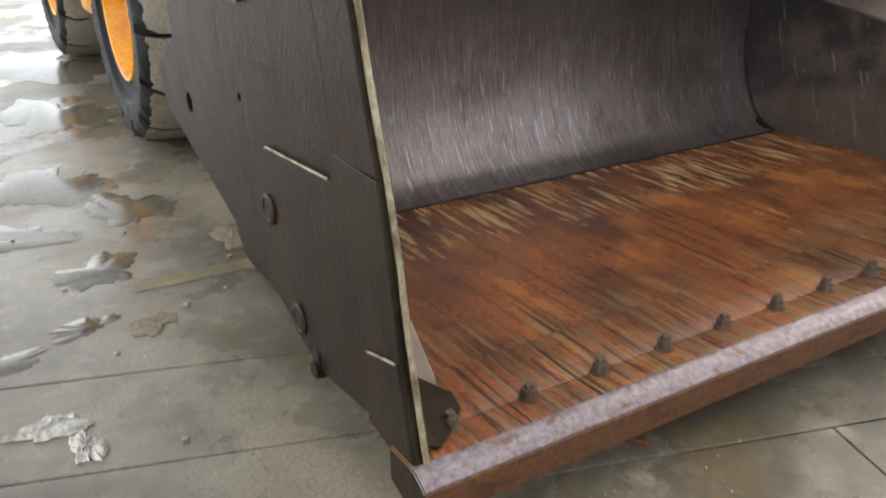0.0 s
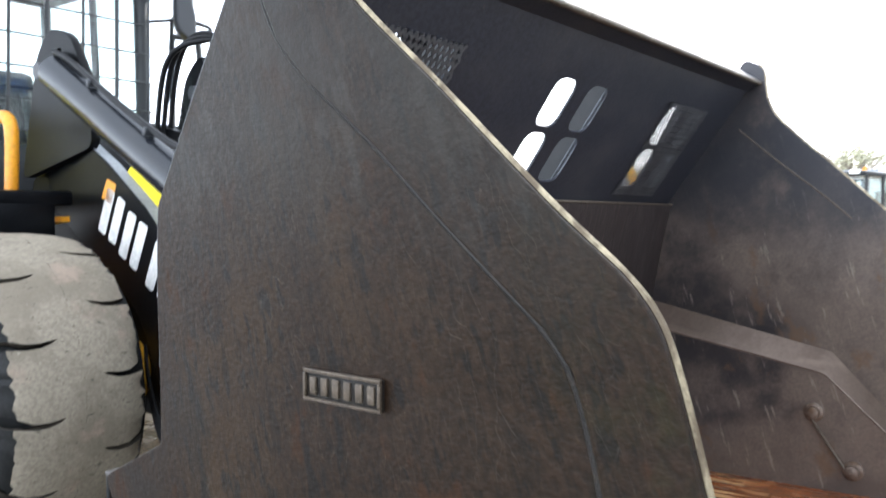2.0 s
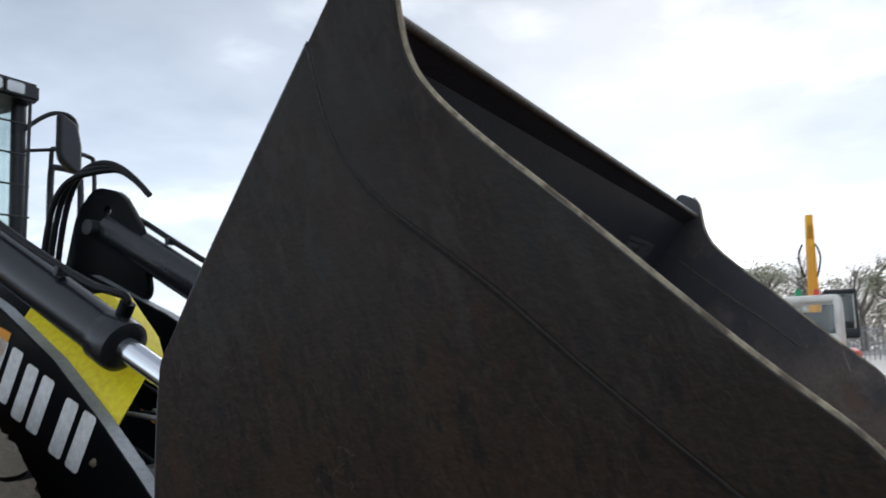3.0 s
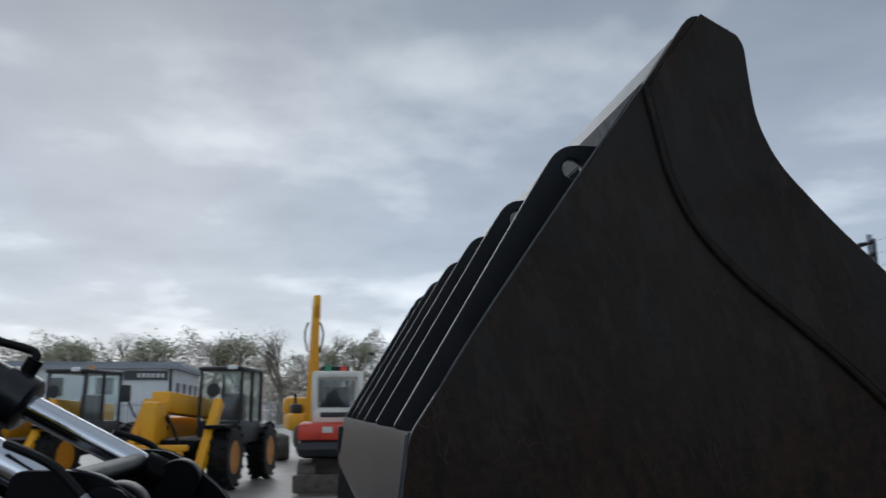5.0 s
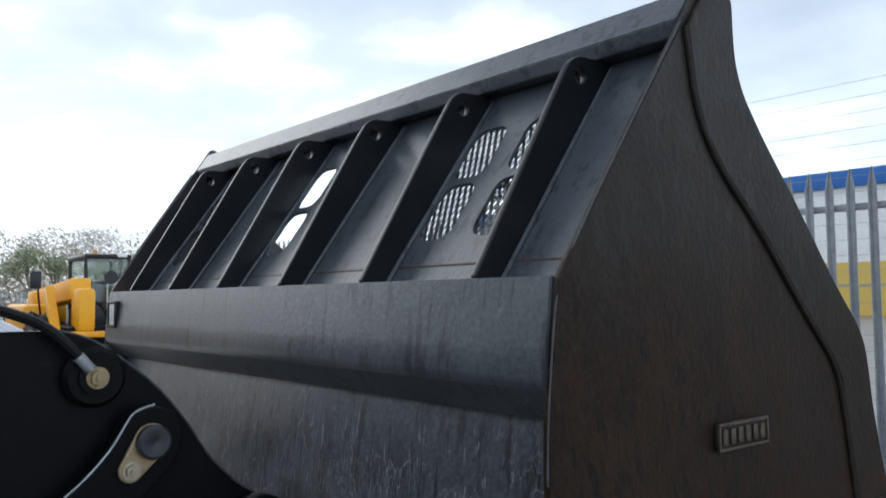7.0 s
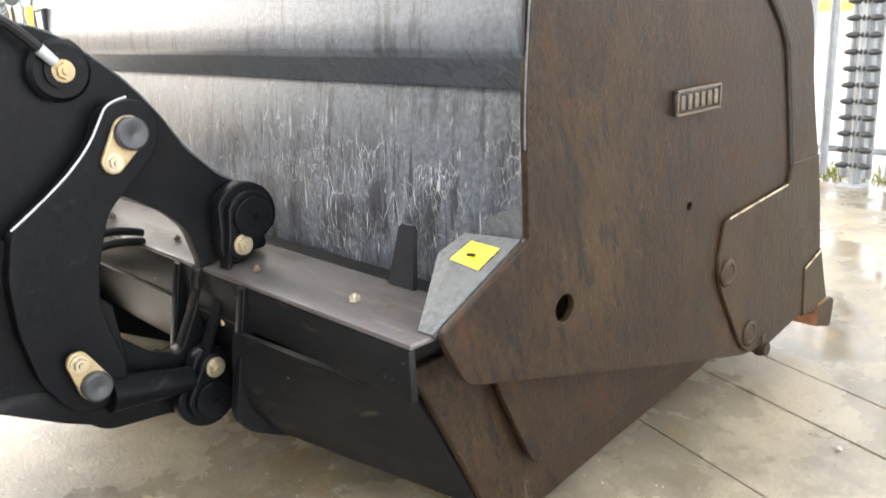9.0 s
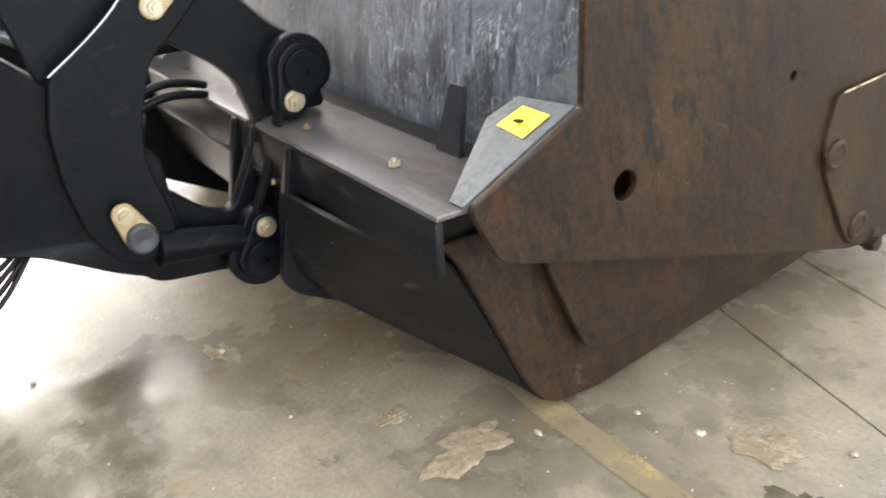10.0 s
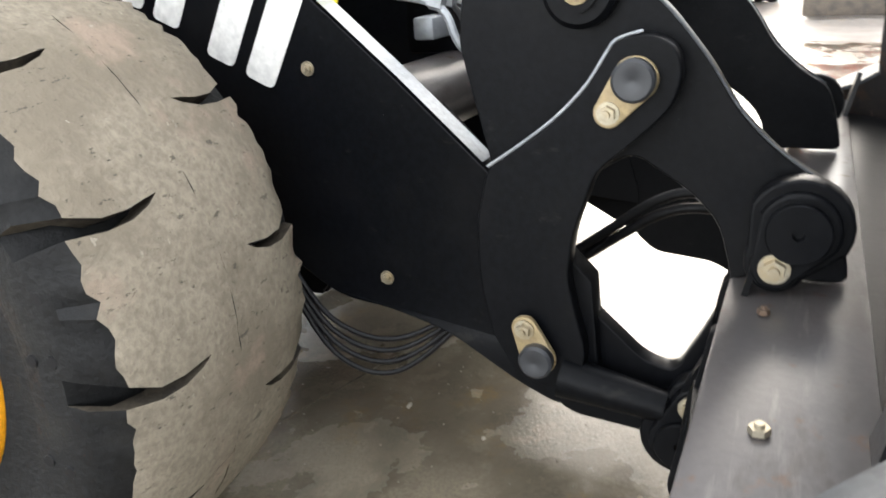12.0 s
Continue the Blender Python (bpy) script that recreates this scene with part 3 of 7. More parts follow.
def circle(c, r, seg=20):
    return [(c[0] + r * math.cos(2 * math.pi * k / seg), c[1] + r * math.sin(2 * math.pi * k / seg)) for k in range(seg)]


def plate(outline, thick, to, holes=(), bevel=0.003):
    """A flat plate with holes: outlines in (u, v), laid by the matrix to, thick along its third axis and centred on it."""
    cu = bpy.data.curves.new("plate", "CURVE")
    cu.dimensions, cu.fill_mode, cu.extrude, cu.bevel_depth, cu.bevel_resolution = "2D", "BOTH", thick / 2 - bevel, bevel, 1
    cu.offset = -bevel
    for loop in (outline, *holes):
        sp = cu.splines.new("POLY")
        sp.points.add(len(loop) - 1)
        sp.use_cyclic_u = True
        for pt, co in zip(sp.points, loop):
            pt.co = (co[0], co[1], 0, 1)
    ob = bpy.data.objects.new("plate", cu)
    me = bpy.data.meshes.new_from_object(ob)
    bpy.data.objects.remove(ob)
    bpy.data.curves.remove(cu)
    me.transform(to)
    return me


def yz(x):
    """Lays a (u, v) plate into the plane at x, with u along y and v up."""
    return Matrix(((0, 0, 1, x), (1, 0, 0, 0), (0, 1, 0, 0), (0, 0, 0, 1)))


def along_x(profile, x0, x1, bevel=0.0):
    """A solid bar with a (y, z) profile from x0 to x1."""
    bm = bmesh.new()
    f = bm.faces.new([bm.verts.new((x0, y, z)) for y, z in profile])
    r = bmesh.ops.extrude_face_region(bm, geom=[f])
    bmesh.ops.translate(bm, vec=(x1 - x0, 0, 0), verts=[v for v in r["geom"] if isinstance(v, bmesh.types.BMVert)])
    if bevel:
        bmesh.ops.bevel(bm, geom=bm.edges[:], offset=bevel, segments=2, affect="EDGES")
    return bm


def sheet_x(line, x0, x1, thick, side=1):
    """A bent sheet: a (y, z) line with thickness on one side, from x0 to x1."""
    pts = [Vector((*p, 0)) for p in line]
    off = []
    for k, p in enumerate(pts):
        d = (pts[min(k + 1, len(pts) - 1)] - pts[max(k - 1, 0)]).normalized()
        off.append((p.x - d.y * thick * side, p.y + d.x * thick * side))
    return along_x([tuple(p[:2]) for p in pts] + off[::-1], x0, x1)


def hex_bolt(p, axis, r=0.018, h=0.016, washer=True):
    bm = bmesh.new()
    a, p = Vector(axis).normalized(), Vector(p)
    if washer:
        bm_tube(bm, p, p + a * h * 0.25, r * 1.35, None, 18)
    bm_tube(bm, p + a * h * 0.25, p + a * h, r, r * 0.96, 6)
    bm_tube(bm, p + a * h, p + a * h * 1.45, r * 0.5, r * 0.45, 10)
    return bm


def merged(*items):
    """Joins bmeshes or meshes into one bmesh."""
    bm = bmesh.new()
    for it in items:
        if isinstance(it, bmesh.types.BMesh):
            me = bpy.data.meshes.new("tmp")
            it.to_mesh(me)
            it.free()
        else:
            me = it
        bm.from_mesh(me)
        bpy.data.meshes.remove(me)
    return bm

# ---- ground ----
def build_ground():
    bm = bmesh.new()
    bmesh.ops.create_grid(bm, x_segments=2, y_segments=2, size=900, matrix=Matrix.Translation((0, 0, -0.03)))
    tagged(part("ground", bm, M_YARD, None, smooth=False), "pale damp hardcore yard reaching the horizon", "ground", kind="structure")
    pave = thing("pavement", "damp stained concrete slabs with puddles and dark joints", "pavement", kind="structure")
    turn = Matrix.Rotation(radians(-17), 4, "Z")
    bands = (-3.6, -1.9, 0.12, 0.41, 0.88, 3.6, 6.8, 10.0)
    joints = ((-6, -2.4, 3.1, 7), (-7, -3.2, 1.22, 6), (-5, -1.6, 2.9, 7), (-6.5, -2.7, 1.9, 8), (-5.5, -3.4, 3.4, 7.5), (-6, -2.6, 4.2, 8), (-7, -1.5, 3, 7))
    for k, (a, b) in enumerate(zip(bands, bands[1:])):
        cuts = [-9.5, *joints[k], 10.5]
        for c, d in zip(cuts, cuts[1:]):
            g = 0.0035
            part("slab", box((c + g, a + g, -0.05), (d - g, b - g, 0.0 - 0.001 * (k % 2)), 0.003, turn), M_CONC, pave, smooth=False)


build_ground()

# ---- the bucket ----
W = 3.03
SIDE = [(1.127, 2.335), (1.058, 2.302), (1.03, 2.272), (1.022, 2.19), (1.012, 2.12), (0.975, 2.04), (0.868, 1.928), (0.70, 1.778), (0.535, 1.62),
        (0.42, 1.512), (0.287, 1.402), (0.234, 1.332), (0.203, 1.235), (0.166, 1.09), (0.132, 0.97), (0.086, 0.84), (0.04, 0.665), (0.004, 0.465),
        (-0.08, 0.215), (-0.03, 0.185), (0.165, 0.235), (0.42, 0.2), (0.575, 0.215), (0.89, 0.303), (1.233, 0.402), (1.587, 0.504), (1.914, 0.6),
        (1.989, 0.741), (1.693, 0.886), (1.693, 1.04), (1.694, 1.235), (1.683, 1.40), (1.668, 1.543), (1.45, 1.872), (1.215, 2.205)]
WELD = [(1.224, 2.172), (1.205, 2.09), (1.185, 2.005), (1.14, 1.91), (1.05, 1.815), (0.94, 1.73), (0.835, 1.645), (0.69, 1.51), (0.545, 1.385), (0.45, 1.305), (0.395, 1.235), (0.364, 1.13),
        (0.332, 1.0), (0.3, 0.835)]
SIDE_R = [0.03, 0.05, 0.04, 0.05, 0.05, 0.06, 0.06, 0.05, 0.05, 0.05, 0.07, 0.06, 0.05] + [0.02] * 5 + [0.01] * 4 + [0.02, 0.02, 0.02, 0.02, 0.03, 0.03, 0.01,
          0.0, 0.0, 0.02, 0.02, 0.03, 0.01, 0.0]


def leaned(me, sgn):
    """Bows the upper part of a side plate outwards a little and draws its front edge in."""
    cut = bmesh.new()
    cut.from_mesh(me)
    planes = [((0, 0, 0.22 + 0.1325 * k), (0, 0, 1)) for k in range(1, 16)] + [((0, 0.3 + 0.15 * k, 0), (0, 1, 0)) for k in range(8)]
    for at, across in planes:
        bmesh.ops.bisect_plane(cut, geom=cut.verts[:] + cut.edges[:] + cut.faces[:], plane_co=at, plane_no=across)
    cut.to_mesh(me)
    cut.free()
    for v in me.vertices:
        v.co.x -= sgn * 0.045 * max(0.0, (v.co.z - 1.15) / 1.1)
        v.co.x += sgn * 0.006 * min(1.0, max(0.0, (1.05 - v.co.y) / 0.75)) * min(1.0, max(0.0, (v.co.z - 0.22) / 0.25))
    return me


def slanted(line, x_in, x_wall, rise):
    """A cover strip that climbs from the boxed side to the wall."""
    bm = bmesh.new()
    low = [bm.verts.new((x_in, y, z)) for y, z in line]
    high = [bm.verts.new((x_wall, y, z + rise * (1 - 0.25 * k))) for k, (y, z) in enumerate(line)]
    for k in range(len(line) - 1):
        bm.faces.new((low[k], low[k + 1], high[k + 1], high[k]))
    thicken(bm, 0.014)
    return bm


def build_bucket():
    top = thing("loader_bucket", "big worn brown and black steel loader bucket resting on concrete", "loader bucket")
    # side plates, with the raised wear plates on the near one and its mirror
    for x, sgn in ((0.0, 1), (W, -1)):
        sp = part("side_plate", leaned(plate(rounded(SIDE, SIDE_R), 0.021, yz(x + sgn * 0.0105), (circle((1.561, 0.682), 0.036), circle((0.973, 0.822), 0.013))), sgn),
                  [M_SIDE, M_SIDE_IN], top, "weathered brown steel side plate")
        for p in sp.data.polygons:
            if p.normal.x * sgn > 0.6:
                p.material_index = 1
        lead = [SIDE[k] for k in range(1, 19)]
        part("worn_front_edge", leaned(sweep([(x + sgn * 0.0105, y, z) for y, z in lead], 0.008, 8), sgn), M_EDGE, sp, "pale bare steel along the front edge")
        part("inner_weld", leaned(sweep([(x + sgn * 0.022, y, z) for y, z in ((1.15, 1.975), (1.117, 1.943), (0.918, 1.773), (0.73, 1.627), (0.6, 1.51))], 0.004), sgn), M_CAST, sp)
        out = x - sgn * 0.0055
        front = rounded(SIDE, SIDE_R)
        k0 = next(i for i, p in enumerate(front) if p[1] < 2.325)
        edge = [p for p in front[k0:] if 0.86 < p[1]][:]
        edge = [p for p in edge if p[0] < 1.045 and p[1] > 0.835]
        edge.append((0.087, 0.842))
        band = [(1.19, 2.225), (1.115, 2.325)] + edge + WELD[::-1]
        part("wear_band", leaned(plate(band, 0.013, yz(out), (), 0.004), sgn), M_SIDE, sp)
        low_front = [(0.084, 0.832), (0.042, 0.665), (0.006, 0.465), (-0.077, 0.222), (-0.03, 0.192), (0.165, 0.241), (0.42, 0.206), (0.555, 0.222), (0.613, 0.255)]
        wear = low_front + [(0.658, 0.315), (0.79, 0.525), (0.805, 0.615), (0.772, 0.737), (0.325, 0.772), (0.315, 0.79), (0.302, 0.84), (0.088, 0.84)]
        part("wear_plate", leaned(plate(rounded(wear, [0, 0, 0, 0, 0, 0, 0, 0.05, 0.03, 0.03, 0.05, 0.05, 0.02, 0.0, 0.0, 0.0, 0.0]), 0.016, yz(out - sgn * 0.001), (), 0.005), sgn), M_SIDE, sp)
        part("worn_rear_edge", leaned(sweep([(x + sgn * 0.004, y, z) for y, z in ((1.696, 1.1), (1.695, 1.235), (1.685, 1.40), (1.669, 1.545), (1.452, 1.873), (1.235, 2.182))], 0.0025), sgn), M_FLANGE, sp)
        # Weld darker than the plate: the shade of its groove is in the colour.
        part("weld_bead", leaned(sweep([(out + sgn * 0.001, y + 0.004, z) for y, z in WELD], 0.0075, 8), sgn), M_WELD, sp)
        # Pale tubes: worn edges, with the light they catch from above painted in.
        part("worn_lit_top", leaned(sweep([(out - sgn * 0.008, 0.335, 0.77), (out - sgn * 0.008, 0.55, 0.753), (out - sgn * 0.008, 0.745, 0.738)], 0.0035), sgn), M_EDGE, sp)
        part("worn_lit_corner", leaned(sweep([(out - sgn * 0.015, 0.15, 0.419), (out - sgn * 0.015, 0.08, 0.44), (out - sgn * 0.015, 0.014, 0.458)], 0.0035), sgn), M_EDGE, sp)
        part("corner_plate", leaned(plate([(0.152, 0.42), (0.01, 0.462), (-0.075, 0.215), (0.15, 0.235)], 0.02, yz(out - sgn * 0.006), (), 0.005), sgn), M_SIDE, sp)
        for c in ((0.749, 0.561), (0.575, 0.300)):
            p = (x - sgn * 0.01, *c)
            part("boss", lathe([(0.046, 0), (0.046, 0.008), (0.04, 0.013), (0.032, 0.0135), (0.028, 0.01), (0.0, 0.01)], p, (-sgn, 0, 0), 28), M_SIDE, sp)
        part("hook_lug", merged(tube((x - sgn * 0.03, 0.46, 0.205), (x + sgn * 0.02, 0.46, 0.205), 0.024), box((x - sgn * 0.02, 0.445, 0.18), (x + sgn * 0.01, 0.48, 0.26), 0.006)), M_SIDE, sp)
    # raised name plate, the letters left as plain bars
    n0 = part("name_plate", box((-0.012, 0.85, 1.098), (0.001, 1.085, 1.166), 0.003), M_WELD, top, "small cast steel name plate")
    n0.matrix_parent_inverse = Matrix.Identity(4)
    rim = bmesh.new()
    for a, b in (((0.848, 1.159), (1.087, 1.168)), ((0.848, 1.096), (1.087, 1.103)), ((0.848, 1.1035), (0.856, 1.1585)), ((1.079, 1.1035), (1.087, 1.1585))):
        bm_box(rim, (-0.019, *a), (-0.01, *b), 0.002)
    part("rim", rim, M_CAST, n0)
    for k in range(6):
        part("raised_bar", box((-0.0175, 0.866 + 0.036 * k, 1.111), (-0.011, 0.886 + 0.036 * k, 1.151), 0.002), M_CAST, n0)
    # floor, back and upper sheets
    inner = [(-0.03, 0.238), (0.5, 0.224), (1.35, 0.2), (1.43, 0.226), (1.49, 0.278), (1.535, 0.35), (1.58, 0.45), (1.606, 0.555), (1.618, 0.68), (1.62, 0.8), (1.615, 0.92), (1.592, 1.15), (1.545, 1.4), (1.512, 1.53), (1.5, 1.583)]
    fs = part("floor", sheet_x(inner[:3], 0.15, W - 0.15, 0.03, -1), [M_FLOOR, M_SIDE], top, "wet rust-brown steel floor with ochre streaks")
    for p in fs.data.polygons:
        if p.normal.z < 0.5:
            p.material_index = 1
    for line, x0, x9, name in ((inner[2:], 0.15, W - 0.15, "back_sheet"), (inner[8:], 0.027, 0.15, "sheet_edge"), (inner[8:], W - 0.15, W - 0.027, "sheet_edge")):
        sh = part(name, sheet_x(line, x0, x9, 0.014, -1), [M_INNER, M_BLACK_BACK], top, "back sheet, polished brown inside and scuffed black outside")
        for p in sh.data.polygons:
            if p.normal.y > 0.2:
                p.material_index = 1
    part("weld_seam", sweep([(0.155, 1.352, 0.202), (0.9, 1.35, 0.2015), (1.8, 1.351, 0.202), (W - 0.155, 1.35, 0.202)], 0.006, 8), M_WELD, top)
    for xs in (0.154, W - 0.154):
        part("weld_seam", sweep([(xs, y - 0.003, z + 0.003) for y, z in inner[2:9]], 0.006, 8), M_WELD, top)
    part("step_strip", box((0.02, 1.492, 1.581), (W - 0.02, 1.545, 1.593), 0.004), M_CAST, top)
    # upper sheet with three groups of four rounded openings, in a plane of its own
    lo, hi = Vector((0, 1.572, 1.538)), Vector((0, 1.107, 2.186))
    up = (hi - lo).normalized()
    length = (hi - lo).length
    nrm = Vector((1, 0, 0)).cross(up).normalized()
    to = Matrix(((1, 0, 0, 0), (0, up.y, nrm.y, lo.y), (0, up.z, nrm.z, lo.z), (0, 0, 0, 1)))
    holes, groups = [], []
    for g in (0, 2, 4):
        xr = 0.262 + 0.496 * g
        xa, xb = xr + 0.045, xr + 0.51
        for u0, u1 in ((xr + 0.085, xr + 0.235), (xr + 0.325, xr + 0.48)):
            for v0, v1 in ((0.16, 0.372), (0.4, 0.605)):
                holes.append(rounded([(u0, v0), (u1, v0), (u1, v1), (u0, v1)], 0.055, 5))
        groups.append((xa, xb))
    us = part("upper_sheet", plate([(0.012, 0), (W - 0.012, 0), (W + 0.016, length), (-0.016, length)], 0.012, to, holes, 0.002), [M_BLACK_BACK, M_UPPER_IN], top,
              "black upper sheet with rounded sight openings")
    for p in us.data.polygons:
        if p.normal.y < -0.2:
            p.material_index = 1
    for g, (xa, xb) in enumerate(groups):
        if g == 1:
            continue
        mesh = bmesh.new()
        du, dv = 0.026, 0.056
        nu, nv = int((xb - xa) / du), int(0.52 / dv)
        for i in range(nu):
            for j in range(nv):
                u, v = xa + 0.005 + i * du, 0.12 + j * dv
                for s in (0, 1):
                    a = Vector((u, v + (0 if s == 0 else dv), 0.012))
                    b = Vector((u + du / 2, v + dv / 2, 0.012))
                    for q, e in ((a, b), (b, Vector((u + du, a.y, 0.012)))):
                        d = (e - q).normalized()
                        side = Vector((-d.y, d.x, 0)) * 0.0036
                        vs = [mesh.verts.new(to @ (c + Vector((0, 0, h)))) for h in (-0.002, 0.003) for c in (q - side, q + side, e + side, e - side)]
                        for f in ((0, 1, 2, 3), (4, 7, 6, 5), (0, 4, 5, 1), (2, 6, 7, 3)):
                            mesh.faces.new([vs[t] for t in f])
        part("mesh_guard", mesh, M_MESH, top, "expanded steel mesh over sight openings", smooth=False)
    # ribs
    for k in range(6):
        x = 0.266 + 0.494 * k
        rib = [(1.66, 1.543), (1.67, 1.551), (1.352, 2.085), (1.305, 2.158), (1.128, 2.158), (1.582, 1.536)]
        part("rib", plate(rounded(rib, [0.0, 0.01, 0.03, 0.06, 0, 0]), 0.022, yz(x), (circle((1.278, 2.103), 0.023),), 0.003), M_RIB, top, "black stiffening rib with a drilled top")
        part("rib_weld", sweep([(x - 0.014, 1.582, 1.546), (x - 0.014, 1.349, 1.868), (x - 0.014, 1.145, 2.145)], 0.007, 8), M_BLACK_BACK, top)
        part("rib_foot", box((x + 0.007, 1.565, 1.535), (x + 0.075, 1.63, 1.544), 0.002), M_BLACK_BACK, top)
    # top beam
    beam = [(1.05, 2.198), (1.047, 2.212), (1.06, 2.228), (1.156, 2.292), (1.218, 2.2), (1.203, 2.163), (1.135, 2.16), (1.1, 2.172)]
    tb = part("top_beam", along_x(beam, -0.018, W + 0.018, 0.003), [M_BLACK_BACK, M_UPPER_IN], top, "grey-black folded top beam")
    for p in tb.data.polygons:
        if p.normal.y < -0.2 and p.normal.z < 0.3:
            p.material_index = 1
    part("spill_lip", tube((-0.018, 1.05, 2.205), (W + 0.018, 1.05, 2.205), 0.013, None, 12), M_CAST, top, "rubbed bare spill edge")
    # lower rear band with its undercut
    band = [(1.57, 1.528), (1.672, 1.547), (1.689, 1.40), (1.697, 1.33), (1.692, 1.305), (1.68, 1.292), (1.618, 1.222), (1.60, 1.235), (1.585, 1.40)]
    part("rear_band", along_x(band, 0.006, W - 0.006, 0.004), M_BLACK_BACK, top, "broad black stiffening band across the back")
    part("marker_reflector", box((2.87, 1.676, 1.385), (2.955, 1.697, 1.485), 0.003), M_WHITE, top, "small white rear reflector")
    part("reflector_frame", merged(box((2.855, 1.672, 1.37), (2.87, 1.702, 1.5), 0.003), box((2.955, 1.672, 1.37), (2.97, 1.702, 1.5), 0.003),
                                   box((2.87, 1.672, 1.485), (2.955, 1.702, 1.5), 0.003), box((2.87, 1.672, 1.37), (2.955, 1.702, 1.385), 0.003)), M_RIB, top)
    # torque box behind the back sheet, and the narrower heel
    box_y = [(1.80, 0.72), (1.86, 0.72), (1.86, 0.60), (1.63, 0.08), (1.55, 0.03), (1.45, 0.03), (0.45, 0.14), (0.45, 0.17), (1.3, 0.155), (1.46, 0.185), (1.56, 0.28), (1.64, 0.45), (1.66, 0.70)]
    part("torque_box", along_x(box_y, 0.215, W - 0.215, 0.006), M_BLACK, top, "black welded beam along the heel")
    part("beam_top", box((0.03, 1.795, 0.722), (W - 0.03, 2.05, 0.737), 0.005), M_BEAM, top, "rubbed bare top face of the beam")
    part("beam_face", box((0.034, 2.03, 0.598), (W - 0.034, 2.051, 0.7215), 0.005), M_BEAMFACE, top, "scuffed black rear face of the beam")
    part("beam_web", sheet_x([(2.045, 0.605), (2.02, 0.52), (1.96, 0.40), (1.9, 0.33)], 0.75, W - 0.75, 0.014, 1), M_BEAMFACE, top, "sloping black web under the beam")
    for x, sgn in ((0.172, 1), (W - 0.172, -1)):
        # bent closing plate from the heel out to the hitch bracket
        near_p = [(2.038, 0.602), (1.975, 0.572), (1.912, 0.53), (1.84, 0.4), (1.778, 0.275), (1.70, 0.11), (1.64, 0.045)]
        far_p = [(2.075, 0.602), (2.085, 0.575), (2.092, 0.53), (2.10, 0.45), (2.085, 0.385), (2.03, 0.31), (1.9, 0.25)]
        cl = bmesh.new()
        grid = [[cl.verts.new((x + sgn * (0.016 + (0.545 - 0.016) * t), a[0] + (b[0] - a[0]) * t, a[1] + (b[1] - a[1]) * t)) for a, b in zip(near_p, far_p)] for t in (0.0, 0.2, 0.4, 0.6, 0.8, 1.0)]
        for p, q in zip(grid, grid[1:]):
            for k in range(len(near_p) - 1):
                cl.faces.new((p[k], p[k + 1], q[k + 1], q[k]))
        thicken(cl, 0.012)
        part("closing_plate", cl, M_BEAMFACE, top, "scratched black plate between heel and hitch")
        heel = [(1.965, 0.604), (1.912, 0.54), (1.845, 0.40), (1.785, 0.275), (1.715, 0.125), (1.67, 0.06), (1.60, 0.025), (1.455, 0.022), (1.06, 0.07), (0.595, 0.115), (0.45, 0.14), (0.45, 0.185), (1.33, 0.185), (1.5, 0.27), (1.62, 0.5), (1.7, 0.605)]
        hp = part("heel_plate", plate(rounded(heel, [0.02, 0.03, 0.05, 0.05, 0.05, 0.04, 0.04, 0.03, 0.05, 0, 0, 0, 0, 0, 0, 0]), 0.03, yz(x), (), 0.005), M_SIDE, top, "brown inset heel plate")
        pent = [(1.70, 0.53), (1.685, 0.465), (1.56, 0.20), (1.48, 0.165), (1.14, 0.185), (1.095, 0.22), (1.095, 0.3), (1.15, 0.50)]
        part("heel_patch", plate(rounded(pent, 0.03), 0.02, yz(x - sgn * 0.045), (), 0.004), M_SIDE, hp)
        # Black block stands in for the shade inside the hollow beam end.
        part("beam_hollow_shade", box((min(x, x + sgn * 0.06), 1.81, 0.6), (max(x, x + sgn * 0.06), 2.03, 0.72), 0.003), M_HOSE, hp)
        # sloping flange along the cut corner of the side plate
        a, b = Vector((0, 1.693, 0.887)), Vector((0, 1.989, 0.742))
        xe = 0.0 if sgn > 0 else W
        fl = bmesh.new()
        vs = [fl.verts.new(p) for p in ((xe + sgn * 0.026, a.y, a.z), (xe + sgn * 0.2, a.y + 0.01, a.z - 0.01), (xe + sgn * 0.225, a.y + 0.08, a.z - 0.05), (xe + sgn * 0.07, b.y, b.z), (xe + sgn * 0.026, b.y, b.z))]
        f = fl.faces.new(vs)
        r = bmesh.ops.extrude_face_region(fl, geom=[f])
        bmesh.ops.translate(fl, vec=(0, -0.006, -0.012), verts=[v for v in r["geom"] if isinstance(v, bmesh.types.BMVert)])
        fg = part("corner_flange", fl, M_FLANGE, top)
        if sgn > 0:
            st = bmesh.new()
            n = Vector((0, 0.454, 0.891)) * 0.003
            f = st.faces.new([st.verts.new(Vector(p) + n) for p in ((0.055, 1.735, 0.867), (0.155, 1.725, 0.866), (0.165, 1.79, 0.835), (0.06, 1.805, 0.832))])
            thicken(st, 0.0012)
            part("warning_sticker", st, M_STICKER, fg, "square yellow sticker, scuffed")
            part("dark_mark", box((0.1, 1.768, 0.853), (0.118, 1.784, 0.8575), 0.001, Matrix.Translation((0, 0, 0.0))), M_RIB, fg)
        gu = bmesh.new()
        f = gu.faces.new([gu.verts.new(p) for p in ((xe + sgn * 0.02, 1.66, 0.86), (xe + sgn * 0.19, 1.66, 0.80), (xe + sgn * 0.165, 1.66, 0.90), (xe + sgn * 0.145, 1.66, 0.92), (xe + sgn * 0.02, 1.66, 0.97))])
        thicken(gu, 0.014)
